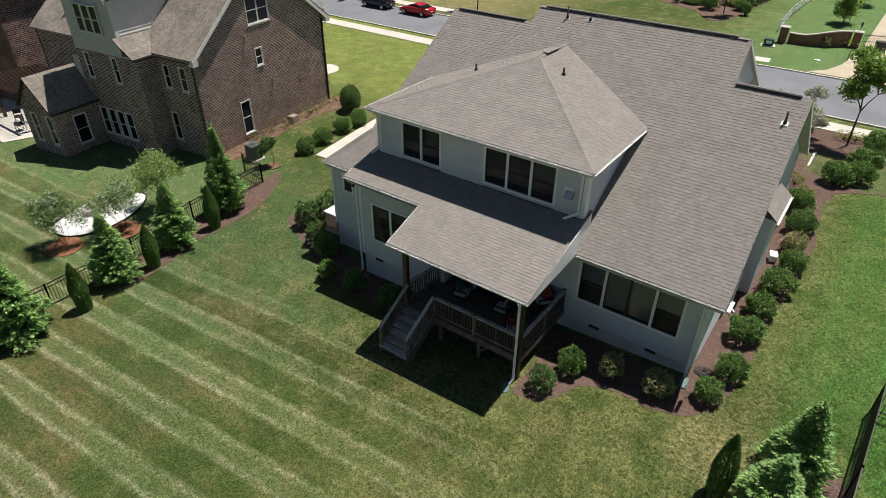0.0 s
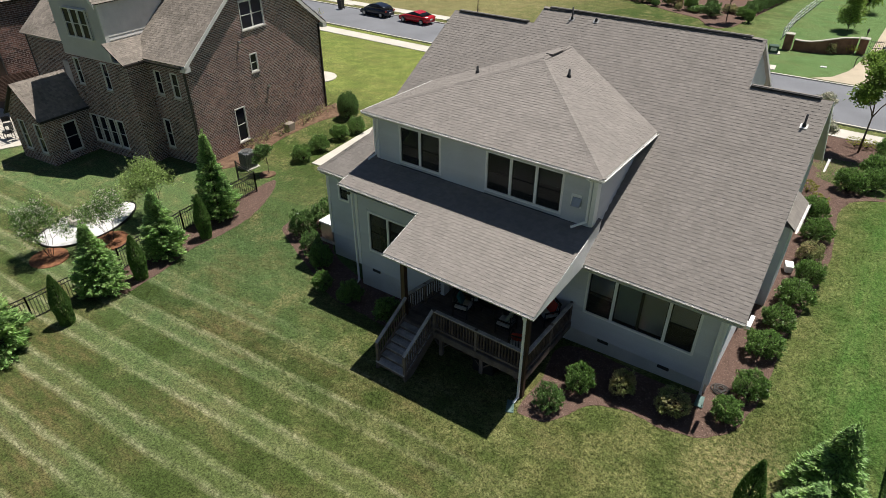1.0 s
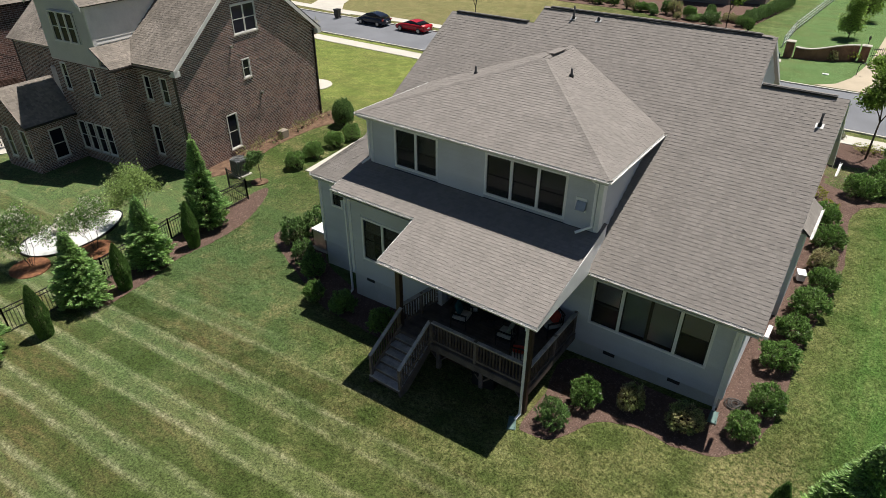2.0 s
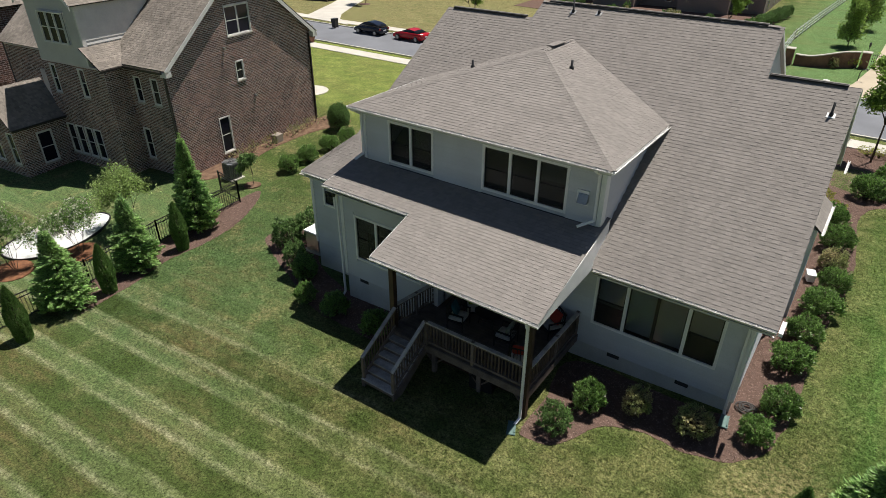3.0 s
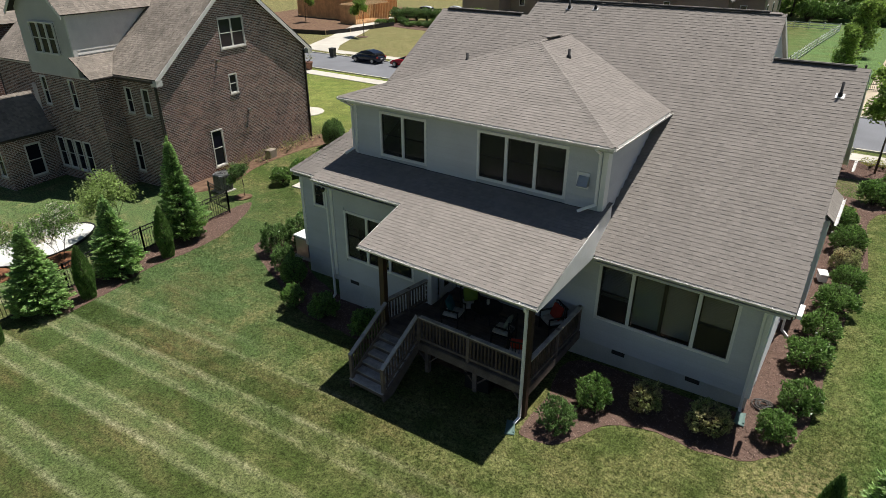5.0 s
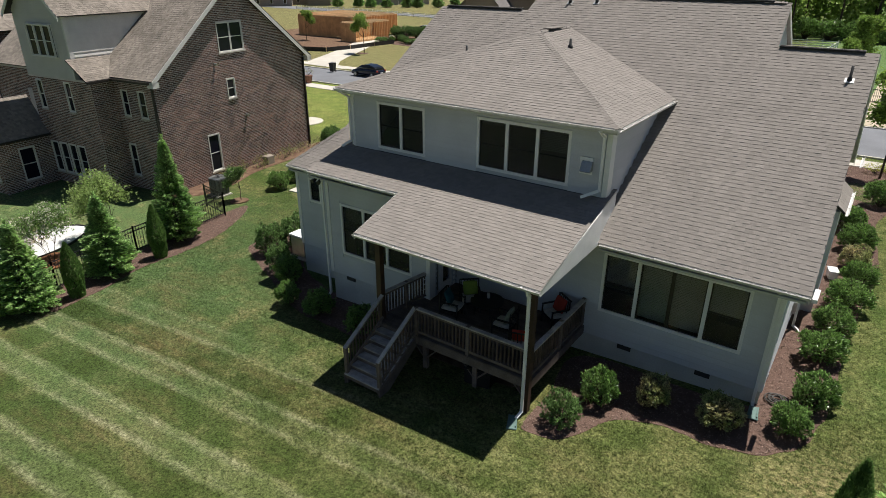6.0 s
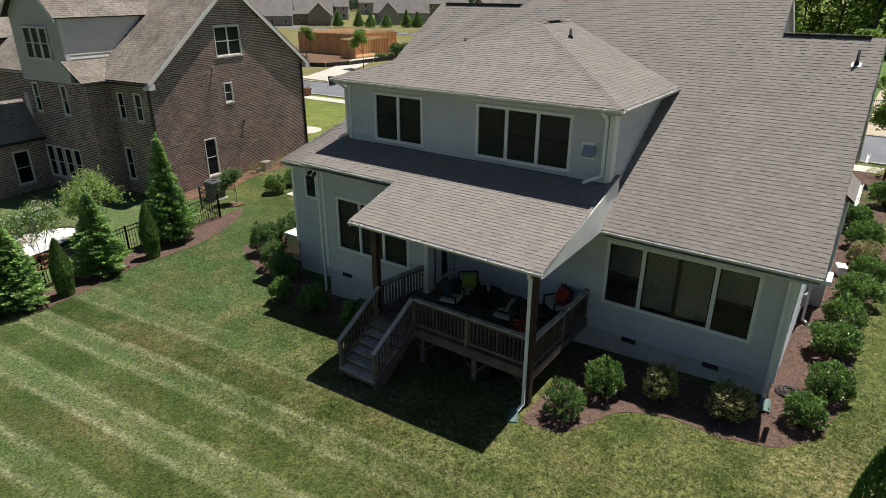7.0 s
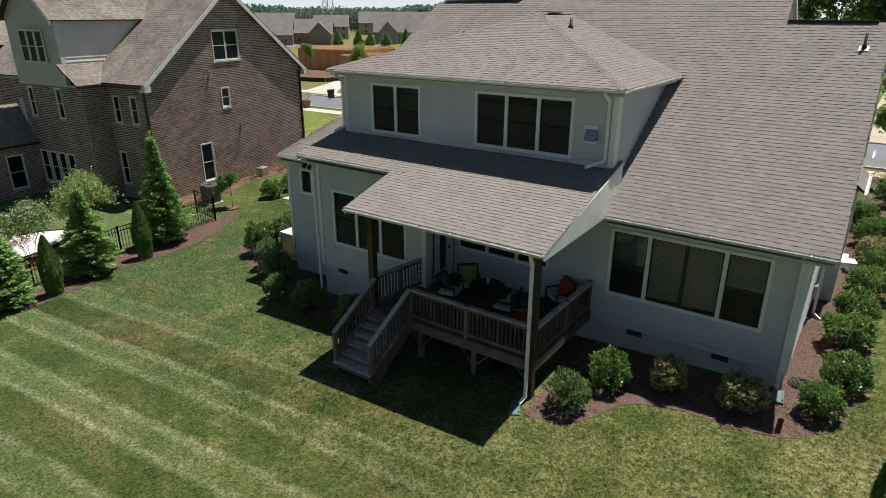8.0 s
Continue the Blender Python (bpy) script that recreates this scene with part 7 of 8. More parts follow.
NAVY = make_material("navy_paint", (0.012, 0.016, 0.03), 0.2, vary=0.03, scale=2, fine=10, bump=0.0)
CAR_RED = make_material("red_paint", (0.42, 0.012, 0.02), 0.22, vary=0.03, scale=2, fine=10, bump=0.0)
WHITE_PAINT = make_material("white_paint", (0.7, 0.72, 0.75), 0.25, vary=0.03, scale=2, fine=10, bump=0.0)
VINYL = make_material("white_vinyl", (0.8, 0.8, 0.79), 0.5, vary=0.03, scale=2, fine=10, bump=0.0)
OSB = make_material("osb_board", (0.60, 0.35, 0.16), 0.85, vary=0.12, scale=1.5, fine=20, bump=0.2, random_by="object", spread=0.12)
STUD = make_material("new_lumber", (0.76, 0.56, 0.32), 0.8, vary=0.1, scale=3, fine=20, bump=0.1, random_by="object", spread=0.15)
FAR_WALL = make_material("grey_cladding", (0.33, 0.32, 0.31), 0.8, vary=0.06, scale=0.5, fine=6, bump=0.05)
FAR_WALL2 = make_material("taupe_cladding", (0.27, 0.225, 0.19), 0.8, vary=0.06, scale=0.5, fine=6, bump=0.05)
FAR_ROOF = make_material("far_shingle", (0.19, 0.175, 0.165), 0.95, vary=0.12, scale=0.5, fine=9, bump=0.2)
WALL_BRICK = make_material("entrance_brick", (0.24, 0.12, 0.085), 0.9, vary=0.2, scale=2, fine=14, bump=0.3)
# distance haze is mixed into this pale blue-green
FOREST = leaf_material("hazed_foliage", (0.16, 0.225, 0.17), 0.8, 0.3, (0.12, 0.18, 0.14), 0.5)

car((-52.1, 57.5, street_z(-52.1) + 0.01), 178.3, NAVY, "dark blue hatchback parked at the kerb")
car((-46.0, 57.3, street_z(-46.0) + 0.01), 178.3, CAR_RED, "red two-door coupe parked at the kerb", True)


def bin_thing(x, y, turn):
    w = thing("wheelie_bin", "black wheeled rubbish bin by the street", "bin", (x, y, ground_z(x, y) + 0.03), turn)
    bm = B()
    v = box(bm, -0.3, 0.3, -0.35, 0.35, 0.08, 1.0)
    for q in v:
        if q.co.z < 0.5:
            q.co.x *= 0.78
            q.co.y *= 0.78
    part("body", bm, BLACK, w)
    bm = B()
    box(bm, -0.33, 0.33, -0.4, 0.38, 1.004, 1.09)
    bmesh.ops.bevel(bm, geom=bm.edges[:], offset=0.03, segments=2, affect="EDGES")
    part("lid", bm, BLACK, w)
    for s in (-1, 1):
        bm = B()
        rod(bm, [(s * 0.24 - 0.03, 0.3, 0.11), (s * 0.24 + 0.03, 0.3, 0.11)], 0.11, 12)
        part("wheel", bm, BLACK, w)


bin_thing(-58.0, 57.6, 10)
pot = thing("planter", "terracotta planter with a leafy plant", "planter", (-54.3, 50.1, street_z(-54.3) + 0.06))
pot.scale = (0.96, 0.96, 0.96)
bm = B()
rod(bm, [(0, 0, 0), (0, 0, 0.05), (0, 0, 0.75), (0, 0, 0.85)], [0.33, 0.36, 0.5, 0.52], 16)
part("pot", bm, WALL_BRICK, pot, "", True)
for nm, me in LOW:
    ob = part("plant" if nm == "crown" else "stem", me, None, pot)
    ob.matrix_basis = Matrix.Translation((0, 0, 0.75)) @ Matrix.Scale(1.2, 4)


def far_house(x, y, turn, w, d, eave, rise, walls, label, wings=(), windows=5):
    """A detached house seen from afar: walls, gabled roofs, rows of windows."""
    h = thing("house", label, "house", (x, y, ground_z(x, y)), turn)

    def block(x0, x1, y0, y1, ev, rs, along):
        bm = B()
        if along:
            ym = (y0 + y1) / 2
            prof = [(y0, -0.5), (y1, -0.5), (y1, ev), (ym, ev + rs), (y0, ev)]
            a = [bm.verts.new((x0, p, z)) for p, z in prof]
            b = [bm.verts.new((x1, p, z)) for p, z in prof]
        else:
            xm = (x0 + x1) / 2
            prof = [(x0, -0.5), (x1, -0.5), (x1, ev), (xm, ev + rs), (x0, ev)]
            a = [bm.verts.new((p, y0, z)) for p, z in prof]
            b = [bm.verts.new((p, y1, z)) for p, z in prof]
        bm.faces.new(a)
        bm.faces.new(b[::-1])
        for i in range(5):
            bm.faces.new((a[i], b[i], b[(i + 1) % 5], a[(i + 1) % 5]))
        part("wall", bm, walls, h)
        for s in (-1, 1):
            bm = B()
            o = 0.4
            if along:
                ym, hw = (y0 + y1) / 2, (y1 - y0) / 2
                k = rs / hw
                ye = ym + s * (hw + o)
                slab(bm, [(x0 - o, ye, ev - k * o + 0.06), (x1 + o, ye, ev - k * o + 0.06), (x1 + o, ym, ev + rs + 0.06), (x0 - o, ym, ev + rs + 0.06)], (0, 0, 0.16))
            else:
                xm, hw = (x0 + x1) / 2, (x1 - x0) / 2
                k = rs / hw
                xe = xm + s * (hw + o)
                slab(bm, [(xe, y0 - o, ev - k * o + 0.06), (xe, y1 + o, ev - k * o + 0.06), (xm, y1 + o, ev + rs + 0.06), (xm, y0 - o, ev + rs + 0.06)], (0, 0, 0.16))
            part("roof", bm, FAR_ROOF, h)

    block(-w / 2, w / 2, -d / 2, d / 2, eave, rise, True)
    for q in wings:
        block(*q)
    for row in range(2 if eave > 4.2 else 1):
        for k in range(windows):
            for face in (0, 1, 2):
                u = (k + 0.5) / windows
                z = 0.75 + 2.7 * row
                bm = B()
                if face == 0:
                    xx = -w / 2 + w * u
                    box(bm, xx - 0.45, xx + 0.45, -d / 2 - 0.06, -d / 2 + 0.04, z, z + 1.5)
                else:
                    if k >= 3:
                        bm.free()
                        continue
                    yy = -d / 2 + d * (k + 0.5) / 3
                    xx = w / 2 if face == 1 else -w / 2
                    box(bm, xx - 0.05, xx + 0.05, yy - 0.45, yy + 0.45, z, z + 1.5)
                win = part("window", bm, TRIM, h)
                bm = B()
                if face == 0:
                    box(bm, xx - 0.37, xx + 0.37, -d / 2 - 0.075, -d / 2 - 0.063, z + 0.08, z + 1.42)
                else:
                    s = 1 if face == 1 else -1
                    x_a, x_b = sorted((xx + s * 0.053, xx + s * 0.066))
                    box(bm, x_a, x_b, yy - 0.37, yy + 0.37, z + 0.08, z + 1.42)
                part("pane", bm, GLASS_DARK, win)
    return h


far_house(-52.97, 102.3, 3, 18.7, 14.69, 7.48, 5.21, FAR_WALL2, "taupe clad house with timber gable across the street", [(-8.68, -2, -11.35, -4.01, 6.14, 3.47, False)])
far_house(-30.14, 103.29, 2, 25.05, 15.82, 6.07, 5.54, FAR_WALL2, "taupe clad house across the street", [(-9.89, -3.96, -10.81, -3.96, 5.54, 3.16, False), (1.98, 8.57, -10.55, -3.96, 5.8, 3.56, False)])
far_house(-171.55, 159.54, 42, 17.79, 12.1, 3.56, 4.27, FAR_WALL2, "distant grey-brown house with broad roofs", [(1.42, 8.83, -11.39, 0, 3.27, 3.56, False)], 4)
far_house(-174.42, 144.64, 46, 16.75, 12.56, 3.21, 4.75, FAR_WALL2, "distant brown house with a broad roof", (), 4)
far_house(-191.91, 192.36, 40, 13.41, 11.17, 4.92, 4.02, FAR_WALL, "distant grey house with dark windows", [(-5.21, 0.74, -9.68, -2.98, 4.47, 3.28, False)], 4)
far_house(-147.19, 181.55, 38, 18.27, 13.16, 3.8, 5.41, FAR_WALL, "distant pale grey house behind conifers", [(-7.31, -1.17, -10.23, -2.92, 3.8, 3.22, False)], 4)
far_house(-217.52, 181.87, 44, 20.64, 13.27, 5.01, 4.72, FAR_WALL2, "distant brown house with broad roofs", (), 4)
far_house(-210.71, 248.26, 40, 25.61, 14.4, 5.44, 4.8, FAR_WALL, "distant grey house before the woods", (), 4)
far_house(-175.83, 243.36, 36, 25.37, 14.27, 5.39, 4.76, FAR_WALL2, "distant taupe house before the woods", (), 4)

# house frame under construction
fr = thing("unfinished_house", "unfinished timber house with sheathed stud walls", "unfinished house", (-79.8, 87.8, ground_z(-79.8, 87.8)))


def fpart(name, mat, *boxes):
    bm = B()
    for q in boxes:
        box(bm, *q)
    return part(name, bm, mat, fr)


for x0, x1, y0, y1, zt in ((-1.6, 2.0, -4.6, 4.2, 3.0), (-16.0, -1.7, -1.0, 11.0, 3.6)):
    fpart("floor_deck", OSB, (x0, x1, y0, y1, -0.3, 0.25))
    n = int((x1 - x0) / 1.22)
    for k in range(n + 1):
        a, b = x0 + k * 1.22, min(x0 + (k + 1) * 1.22 - 0.01, x1)
        if b - a > 0.05:
            fpart("sheathing_board", OSB, (a, b, y0 - 0.02, y0, 0.26, zt))
    m = int((y1 - y0) / 0.42)
    for k in range(m + 1):
        yy = y0 + 0.04 + k * (y1 - y0 - 0.08) / m
        fpart("stud", STUD, (x1 - 0.09, x1, yy - 0.02, yy + 0.02, 0.26, zt))
    fpart("top_plate", STUD, (x1 - 0.09, x1, y0, y1, zt + 0.002, zt + 0.08))
    fpart("top_plate", STUD, (x0, x1 - 0.1, y0, y0 + 0.09, zt + 0.002, zt + 0.08))
    fpart("top_plate", STUD, (x0, x1 - 0.1, y1 - 0.09, y1, zt + 0.002, zt + 0.08))
    fpart("back_wall", OSB, (x0, x1 - 0.1, y1 - 0.02, y1, 0.26, zt))
    fpart("side_wall", OSB, (x0 - 0.02, x0, y0, y1, 0.26, zt))
    for k in range(int((x1 - x0) / 0.6)):
        xx = x0 + 0.3 + 0.6 * k
        fpart("ceiling_joist", STUD, (xx, xx + 0.04, y0 + 0.1, y1 - 0.1, zt + 0.085, zt + 0.25))
slab_thing("building_plot", [(-101.2, 71.2), (-76.0, 70.8), (-73.1, 75.3), (-73.0, 85.5), (-75.8, 101.6), (-89.7, 111.7), (-107.7, 109.9)], 0.03, EARTH, "bare reddish earth of a building plot", "bare earth")
silt = thing("silt_fence", "black fabric silt fence round the building plot", "fence", (-73.2, 71.9, ground_z(-73.2, 71.9)))
pts = [(-98.3, 67.7), (-82.8, 68.8), (-73.3, 71.6), (-72.3, 75.9), (-72.2, 81.4), (-71.8, 86.0)]
for (x0, y0), (x1, y1) in zip(pts, pts[1:]):
    bm = B()
    bar(bm, (x0 + 73.2, y0 - 71.9, 0.3), (x1 + 73.2, y1 - 71.9, 0.3), 0.02, 0.65)
    part("fabric", bm, RIDGE, silt)
    bm = B()
    bar(bm, (x0 + 73.2, y0 - 71.9, -0.1), (x0 + 73.2, y0 - 71.9, 0.75), 0.05)
    part("stake", bm, STUD, silt)
for k, (x, y, t) in enumerate(((-79.1, 104.0, 200), (-74.6, 107.4, 205))):
    car((x, y, ground_z(x, y)), t, WHITE_PAINT, "pale van parked beside the building plot")


def rail_fence(pts, label, height=1.1, step=2.1, rails=3):
    base = Vector((*pts[0], ground_z(*pts[0])))
    fn = thing("rail_fence", label, "fence", tuple(base))
    for (x0, y0), (x1, y1) in zip(pts, pts[1:]):
        a, b = Vector((x0, y0, ground_z(x0, y0))), Vector((x1, y1, ground_z(x1, y1)))
        n = max(1, round((b - a).length / step))
        for k in range(n + 1):
            p = a.lerp(b, k / n) - base
            bm = B()
            bar(bm, p, p + Vector((0, 0, height + 0.1)), 0.1)
            part("post", bm, VINYL, fn)
        for r in range(rails):
            z = height * (r + 0.7) / rails
            bm = B()
            bar(bm, a - base + Vector((0, 0, z)), b - base + Vector((0, 0, z)), 0.04, 0.11)
            part("rail", bm, VINYL, fn)
    return fn


rail_fence([(-10.85, 72.63), (-11.15, 80.85), (-10.58, 98.16), (-9.79, 116.49)], "white vinyl three-rail fence beside the drive")
rail_fence([(-9.81, 117.35), (-39.77, 119.89)], "white vinyl three-rail fence across the meadow")
rail_fence([(-151.78, 137), (-131.58, 138.36), (-95.17, 132.54), (-71.53, 132.71)], "white vinyl rail fence beside the far lane")
slab_thing("lane", [(-170.2, 138.68), (-128.15, 136.18), (-83.48, 136.67), (-82.23, 140.95), (-129.65, 144.63), (-172.22, 147.22)], 0.03, ASPHALT, "grey asphalt lane", "road")

# entrance wall, gate and fittings
ew = thing("entrance_wall", "curved red brick entrance wall with stone coping", "wall", (-9.7, 68.7, street_z(-9.7)))
ew.scale = (1.26, 1.26, 0.78)
n = 26
rows_b = 16
for k in range(2):
    x = 0.0 if k == 0 else 4.75
    y = 0.0 if k == 0 else 1.75
    bm = B()
    box(bm, x - 0.27, x + 0.27, y - 0.27, y + 0.27, -0.2, 1.85)
    pier = part("pier", bm, WALL_BRICK, ew)
    bm = B()
    box(bm, x - 0.33, x + 0.33, y - 0.33, y + 0.33, 1.854, 1.98)
    bmesh.ops.bevel(bm, geom=bm.edges[:], offset=0.04, segments=1, affect="EDGES")
    part("pier_cap", bm, STONE, pier)
for nm, z_lo, z_hi, half, mat in (("brick_panel", -0.2, 0.0, 0.13, WALL_BRICK), ("coping", 0.0, 0.1, 0.18, STONE)):
    bm = B()
    rings = []
    for i in range(n + 1):
        u = i / n
        x = 0.4 + 3.95 * u
        y = 0.15 + 1.5 * u - 0.55 * math.sin(math.pi * u)
        top = 1.22 + 0.62 * (u * u * (3 - 2 * u)) - 0.1 * math.sin(2 * math.pi * u)
        lo, hi = (z_lo, top) if nm == "brick_panel" else (top + 0.003, top + z_hi)
        rings.append([bm.verts.new((x, y + s, z)) for s, z in ((-half, lo), (half, lo), (half, hi), (-half, hi))])
    for r0, r1 in zip(rings, rings[1:]):
        for i in range(4):
            bm.faces.new((r0[i], r0[(i + 1) % 4], r1[(i + 1) % 4], r1[i]))
    bm.faces.new(rings[0])
    bm.faces.new(rings[-1][::-1])
    part(nm, bm, mat, ew)
lamp_post = thing("pier_lamp", "black lantern on the brick gate pier", "lamp", (-3.7, 70.9, street_z(-3.7) + 1.58))
bm = B()
rod(bm, [(0, 0, 0), (0, 0, 0.3), (0, 0, 0.34)], [0.03, 0.03, 0.05], 8)
part("stem", bm, BLACK, lamp_post)
bm = B()
rod(bm, [(0, 0, 0.34), (0, 0, 0.62), (0, 0, 0.74)], [0.07, 0.12, 0.02], 6)
part("lantern", bm, BLACK, lamp_post)
gate = thing("iron_gate", "black iron drive gate beside the brick pier", "gate", (-3.2, 70.95, street_z(-3.2) + 0.04))
gate.scale = (1.15, 1.15, 0.85)
for z in (0.12, 0.7, 1.35):
    bm = B()
    bar(bm, (0, 0, z), (4.6, 1.4, z), 0.04, 0.05)
    part("rail", bm, BLACK, gate)
for k in range(36):
    bm = B()
    p = Vector((4.6, 1.4, 0)) * (k / 35)
    bar(bm, p + Vector((0, 0, 0.05)), p + Vector((0, 0, 1.5)), 0.025)
    part("picket", bm, BLACK, gate)
box_g = thing("gate_motor", "dark gate motor cabinet beside the drive", "cabinet", (-1.63, 70.4, street_z(-1.63)), 16)
box_g.scale = (0.83, 0.83, 0.83)
bm = B()
box(bm, -0.5, 0.5, -0.4, 0.4, 0, 1.15)
bmesh.ops.bevel(bm, geom=bm.edges[:], offset=0.04, segments=1, affect="EDGES")
part("casing", bm, BLACK, box_g)
tx = thing("transformer", "green utility transformer cabinet on a pad", "transformer", (-10.5, 66.7, street_z(-10.5)), 12)
tx.scale = (0.86, 0.86, 0.8)
bm = B()
box(bm, -0.5, 0.5, -0.42, 0.42, 0.08, 0.9)
bmesh.ops.bevel(bm, geom=bm.edges[:], offset=0.05, segments=1, affect="EDGES")
part("casing", bm, TX_GREEN, tx)
bm = B()
box(bm, -0.75, 0.75, -0.65, 0.65, -0.1, 0.076)
part("pad", bm, CONCRETE, tx)
bm = B()
box(bm, -0.3, 0.3, -0.432, -0.422, 0.35, 0.7)
part("notice", bm, TRIM, tx)
slab_thing("street_slab", [(-10.99, 60.86), (-9.12, 60.83), (-9.26, 62.27), (-11.15, 62.3)], 0.05, CONCRETE, "short pale concrete slab by the kerb", "pavement")

gp = thing("keypad_post", "dark gooseneck keypad post beside the drive", "keypad post", (-3.6, 65.4, street_z(-3.6)))
bm = B()
rod(bm, [(0, 0, -0.1), (0, 0, 0.75), (0.06, 0, 0.95), (0.2, 0, 1.05), (0.4, 0, 1.05)], 0.035, 8)
part("post", bm, BLACK, gp, "", True)
bm = B()
box(bm, 0.4, 0.5, -0.08, 0.08, 0.95, 1.15)
part("keypad", bm, AC_GREY, gp)
lid = thing("utility_lid", "pale square utility lid set in the grass", "utility lid", (-5.8, 64.2, street_z(-5.8)))
bm = B()
box(bm, -0.25, 0.25, -0.2, 0.2, 0, 0.07)
bmesh.ops.bevel(bm, geom=bm.edges[:], offset=0.02, segments=1, affect="EDGES")
part("cover", bm, PAVER, lid)

# trees and shrubs across the street
for k, (x, y, s) in enumerate(((-67.44, 73.66, 1.03), (-17.55, 77.15, 0.98), (-87.13, 80.57, 0.92), (-41.07, 62.43, 1.1))):
    plant("street_tree", STREET, x, y, s, 77 * k, "young leafy tree on the verge lawn", "tree", "verge trees")
def bushy_data(seed):
    """A young tree about 4.6 m high whose twigs hang leafy almost to its foot."""
    stems, blobs = broad_data(seed, 4.6, 1.25, 0.22, 3600, 0.06)[:2]
    rnd = random.Random(seed)
    for _ in range(90):
        a, z = rnd.uniform(0, 6.283), rnd.uniform(0.9, 3.4)
        r = rnd.uniform(0.35, 1.0) * (0.65 + 0.55 * math.sin(z))
        tip = Vector((r * math.cos(a), r * math.sin(a), z))
        stems.append(([(0, 0, z - 0.45), tuple(tip * 0.6 + Vector((0, 0, z * 0.36))), tuple(tip)], [0.03, 0.02, 0.008]))
        for _ in range(34):
            d = Vector((rnd.gauss(0, 1), rnd.gauss(0, 1), rnd.gauss(0.2, 0.8)))
            blobs.append((tip + 0.24 * Vector((rnd.gauss(0, 1), rnd.gauss(0, 1), rnd.gauss(0, 1))), d, 0.22 * rnd.uniform(0.7, 1.2), 0.12 * rnd.uniform(0.7, 1.2)))
    return stems, blobs


VERGE_TREE = plant_kind("verge_tree", bushy_data(43), L_TREE, "trunk", seed=43)
for k, (x, y, s) in enumerate(((-6.0, 80.5, 1.0), (-5.7, 91.5, 1.35))):
    plant("verge_tree", VERGE_TREE, x, y, s, 110 * k, "bushy young tree leafy to its foot on the park lawn", "tree", "park trees")
for k, (x, y) in enumerate(((-67.39, 73.35), (-17.54, 77))):
    ring = smooth_loop([(x + 0.9 * math.cos(q * 0.785), y + 0.8 * math.sin(q * 0.785)) for q in range(8)], 3)
    structure("mulch_ring", sheet(ring, 0.05, 0.6, 0.02), MULCH, "dark mulch ring under a young tree", "mulch ring", True)
rnd = random.Random(8)
for k in range(16):
    x = -75.3 + 1.55 * k
    plant("shrub", (SHRUBS + SHRUBS_DARK)[k % 4], x, 87.2 + 0.13 * k + rnd.uniform(-1.0, 1.0), rnd.uniform(1.0, 2.1), 40 * k, "rounded foundation shrub across the street", "shrub", "shrubs across the street", rnd.uniform(0.8, 1.6))
for k in range(26):
    x = -41.9 + 1.06 * k
    plant("shrub", (SHRUBS + SHRUBS_DARK + SHRUBS_TAN)[k % 6], x, 86.4 - 0.3 * k + rnd.uniform(-1.5, 2.6), rnd.uniform(0.9, 2.1), 40 * k, "rounded foundation shrub across the street", "shrub", "shrubs across the street", rnd.uniform(0.8, 1.9))
for k in range(10):
    plant("shrub", SHRUBS_DARK[k % 2], -16.3 + 0.2 * k, 82.4 + 1.5 * k, 1.5, 70 * k, "clipped dark evergreen shrub along the bed edge", "shrub", "evergreens along the bed edge", 1.5)
for k in range(5):
    plant("shrub", SHRUBS_DARK[k % 2], -76.8 + 1.75 * k, 92.8 + 0.7 * k, 2.4, 50 * k, "bushy dark evergreen shrub beside the drive", "shrub", "evergreens beside the drive", 2.2)
slab_thing("front_bed", [(-48.52, 84.51), (-37.74, 83.12), (-29.79, 82.48), (-24.7, 79.3), (-20.55, 77.19), (-18.66, 74.04), (-17.4, 73.6), (-16.3, 75.2), (-15.6, 80.6), (-14.2, 97.0), (-48.94, 93.73)], 0.03, MULCH, "dark mulch bed before the far house", "mulch bed")
slab_thing("front_bed", [(-79.18, 85.75), (-58.87, 83.8), (-59.69, 93.39), (-78.8, 92.07)], 0.03, MULCH, "dark mulch bed before the far house", "mulch bed")
plant("dark_plant", SHRUBS_TAN[0], -6.07, 69.43, 1.07, 0, "purple-brown shrub before the entrance wall", "shrub")
plant("golden_shrub", SHRUBS_GOLD[0], -4.42, 70.24, 1.07, 0, "low golden-leaved shrub by the gate pier", "shrub")
for k in range(9):
    plant("conifer", GIANTS[k % 3], -149.5 + 4.5 * k + rnd.uniform(-1, 1), 153.3 + 2.5 * k + rnd.uniform(-1.5, 1.5), 1.9, 50 * k, "dark cone-shaped conifer beside the far lane", "tree", "far conifers", rnd.uniform(0.85, 1.35))

# woods beyond the meadow: trunks and crowns
WOODS = [plant_kind("wood_tree", broad_data(s, 15.0, 4.2, 0.75, 2600, 0.2), L_DARK, "trunk", seed=s) for s in (51, 52, 53)]
k = 0
for row in range(3):
    for i in range(13):
        x = -30 + 5.6 * i + rnd.uniform(-1.5, 1.5)
        y = 136 + 9 * row + rnd.uniform(-2.5, 2.5)
        if row == 0 and rnd.random() < 0.25:
            continue
        plant("woodland_tree", WOODS[k % 3], x, y, rnd.uniform(1.0, 1.4), 37 * k, "tall dark woodland tree behind the meadow", "tree", "woodland trees")
        k += 1
for k in range(16):
    plant("undergrowth", SHRUBS[k % 2], -16 + 3.4 * k + rnd.uniform(-1, 1), 128 + rnd.uniform(-2, 3), rnd.uniform(2.8, 5.0), 33 * k, "rough green undergrowth at the wood's edge", "shrub", "undergrowth", rnd.uniform(2.0, 4.0))

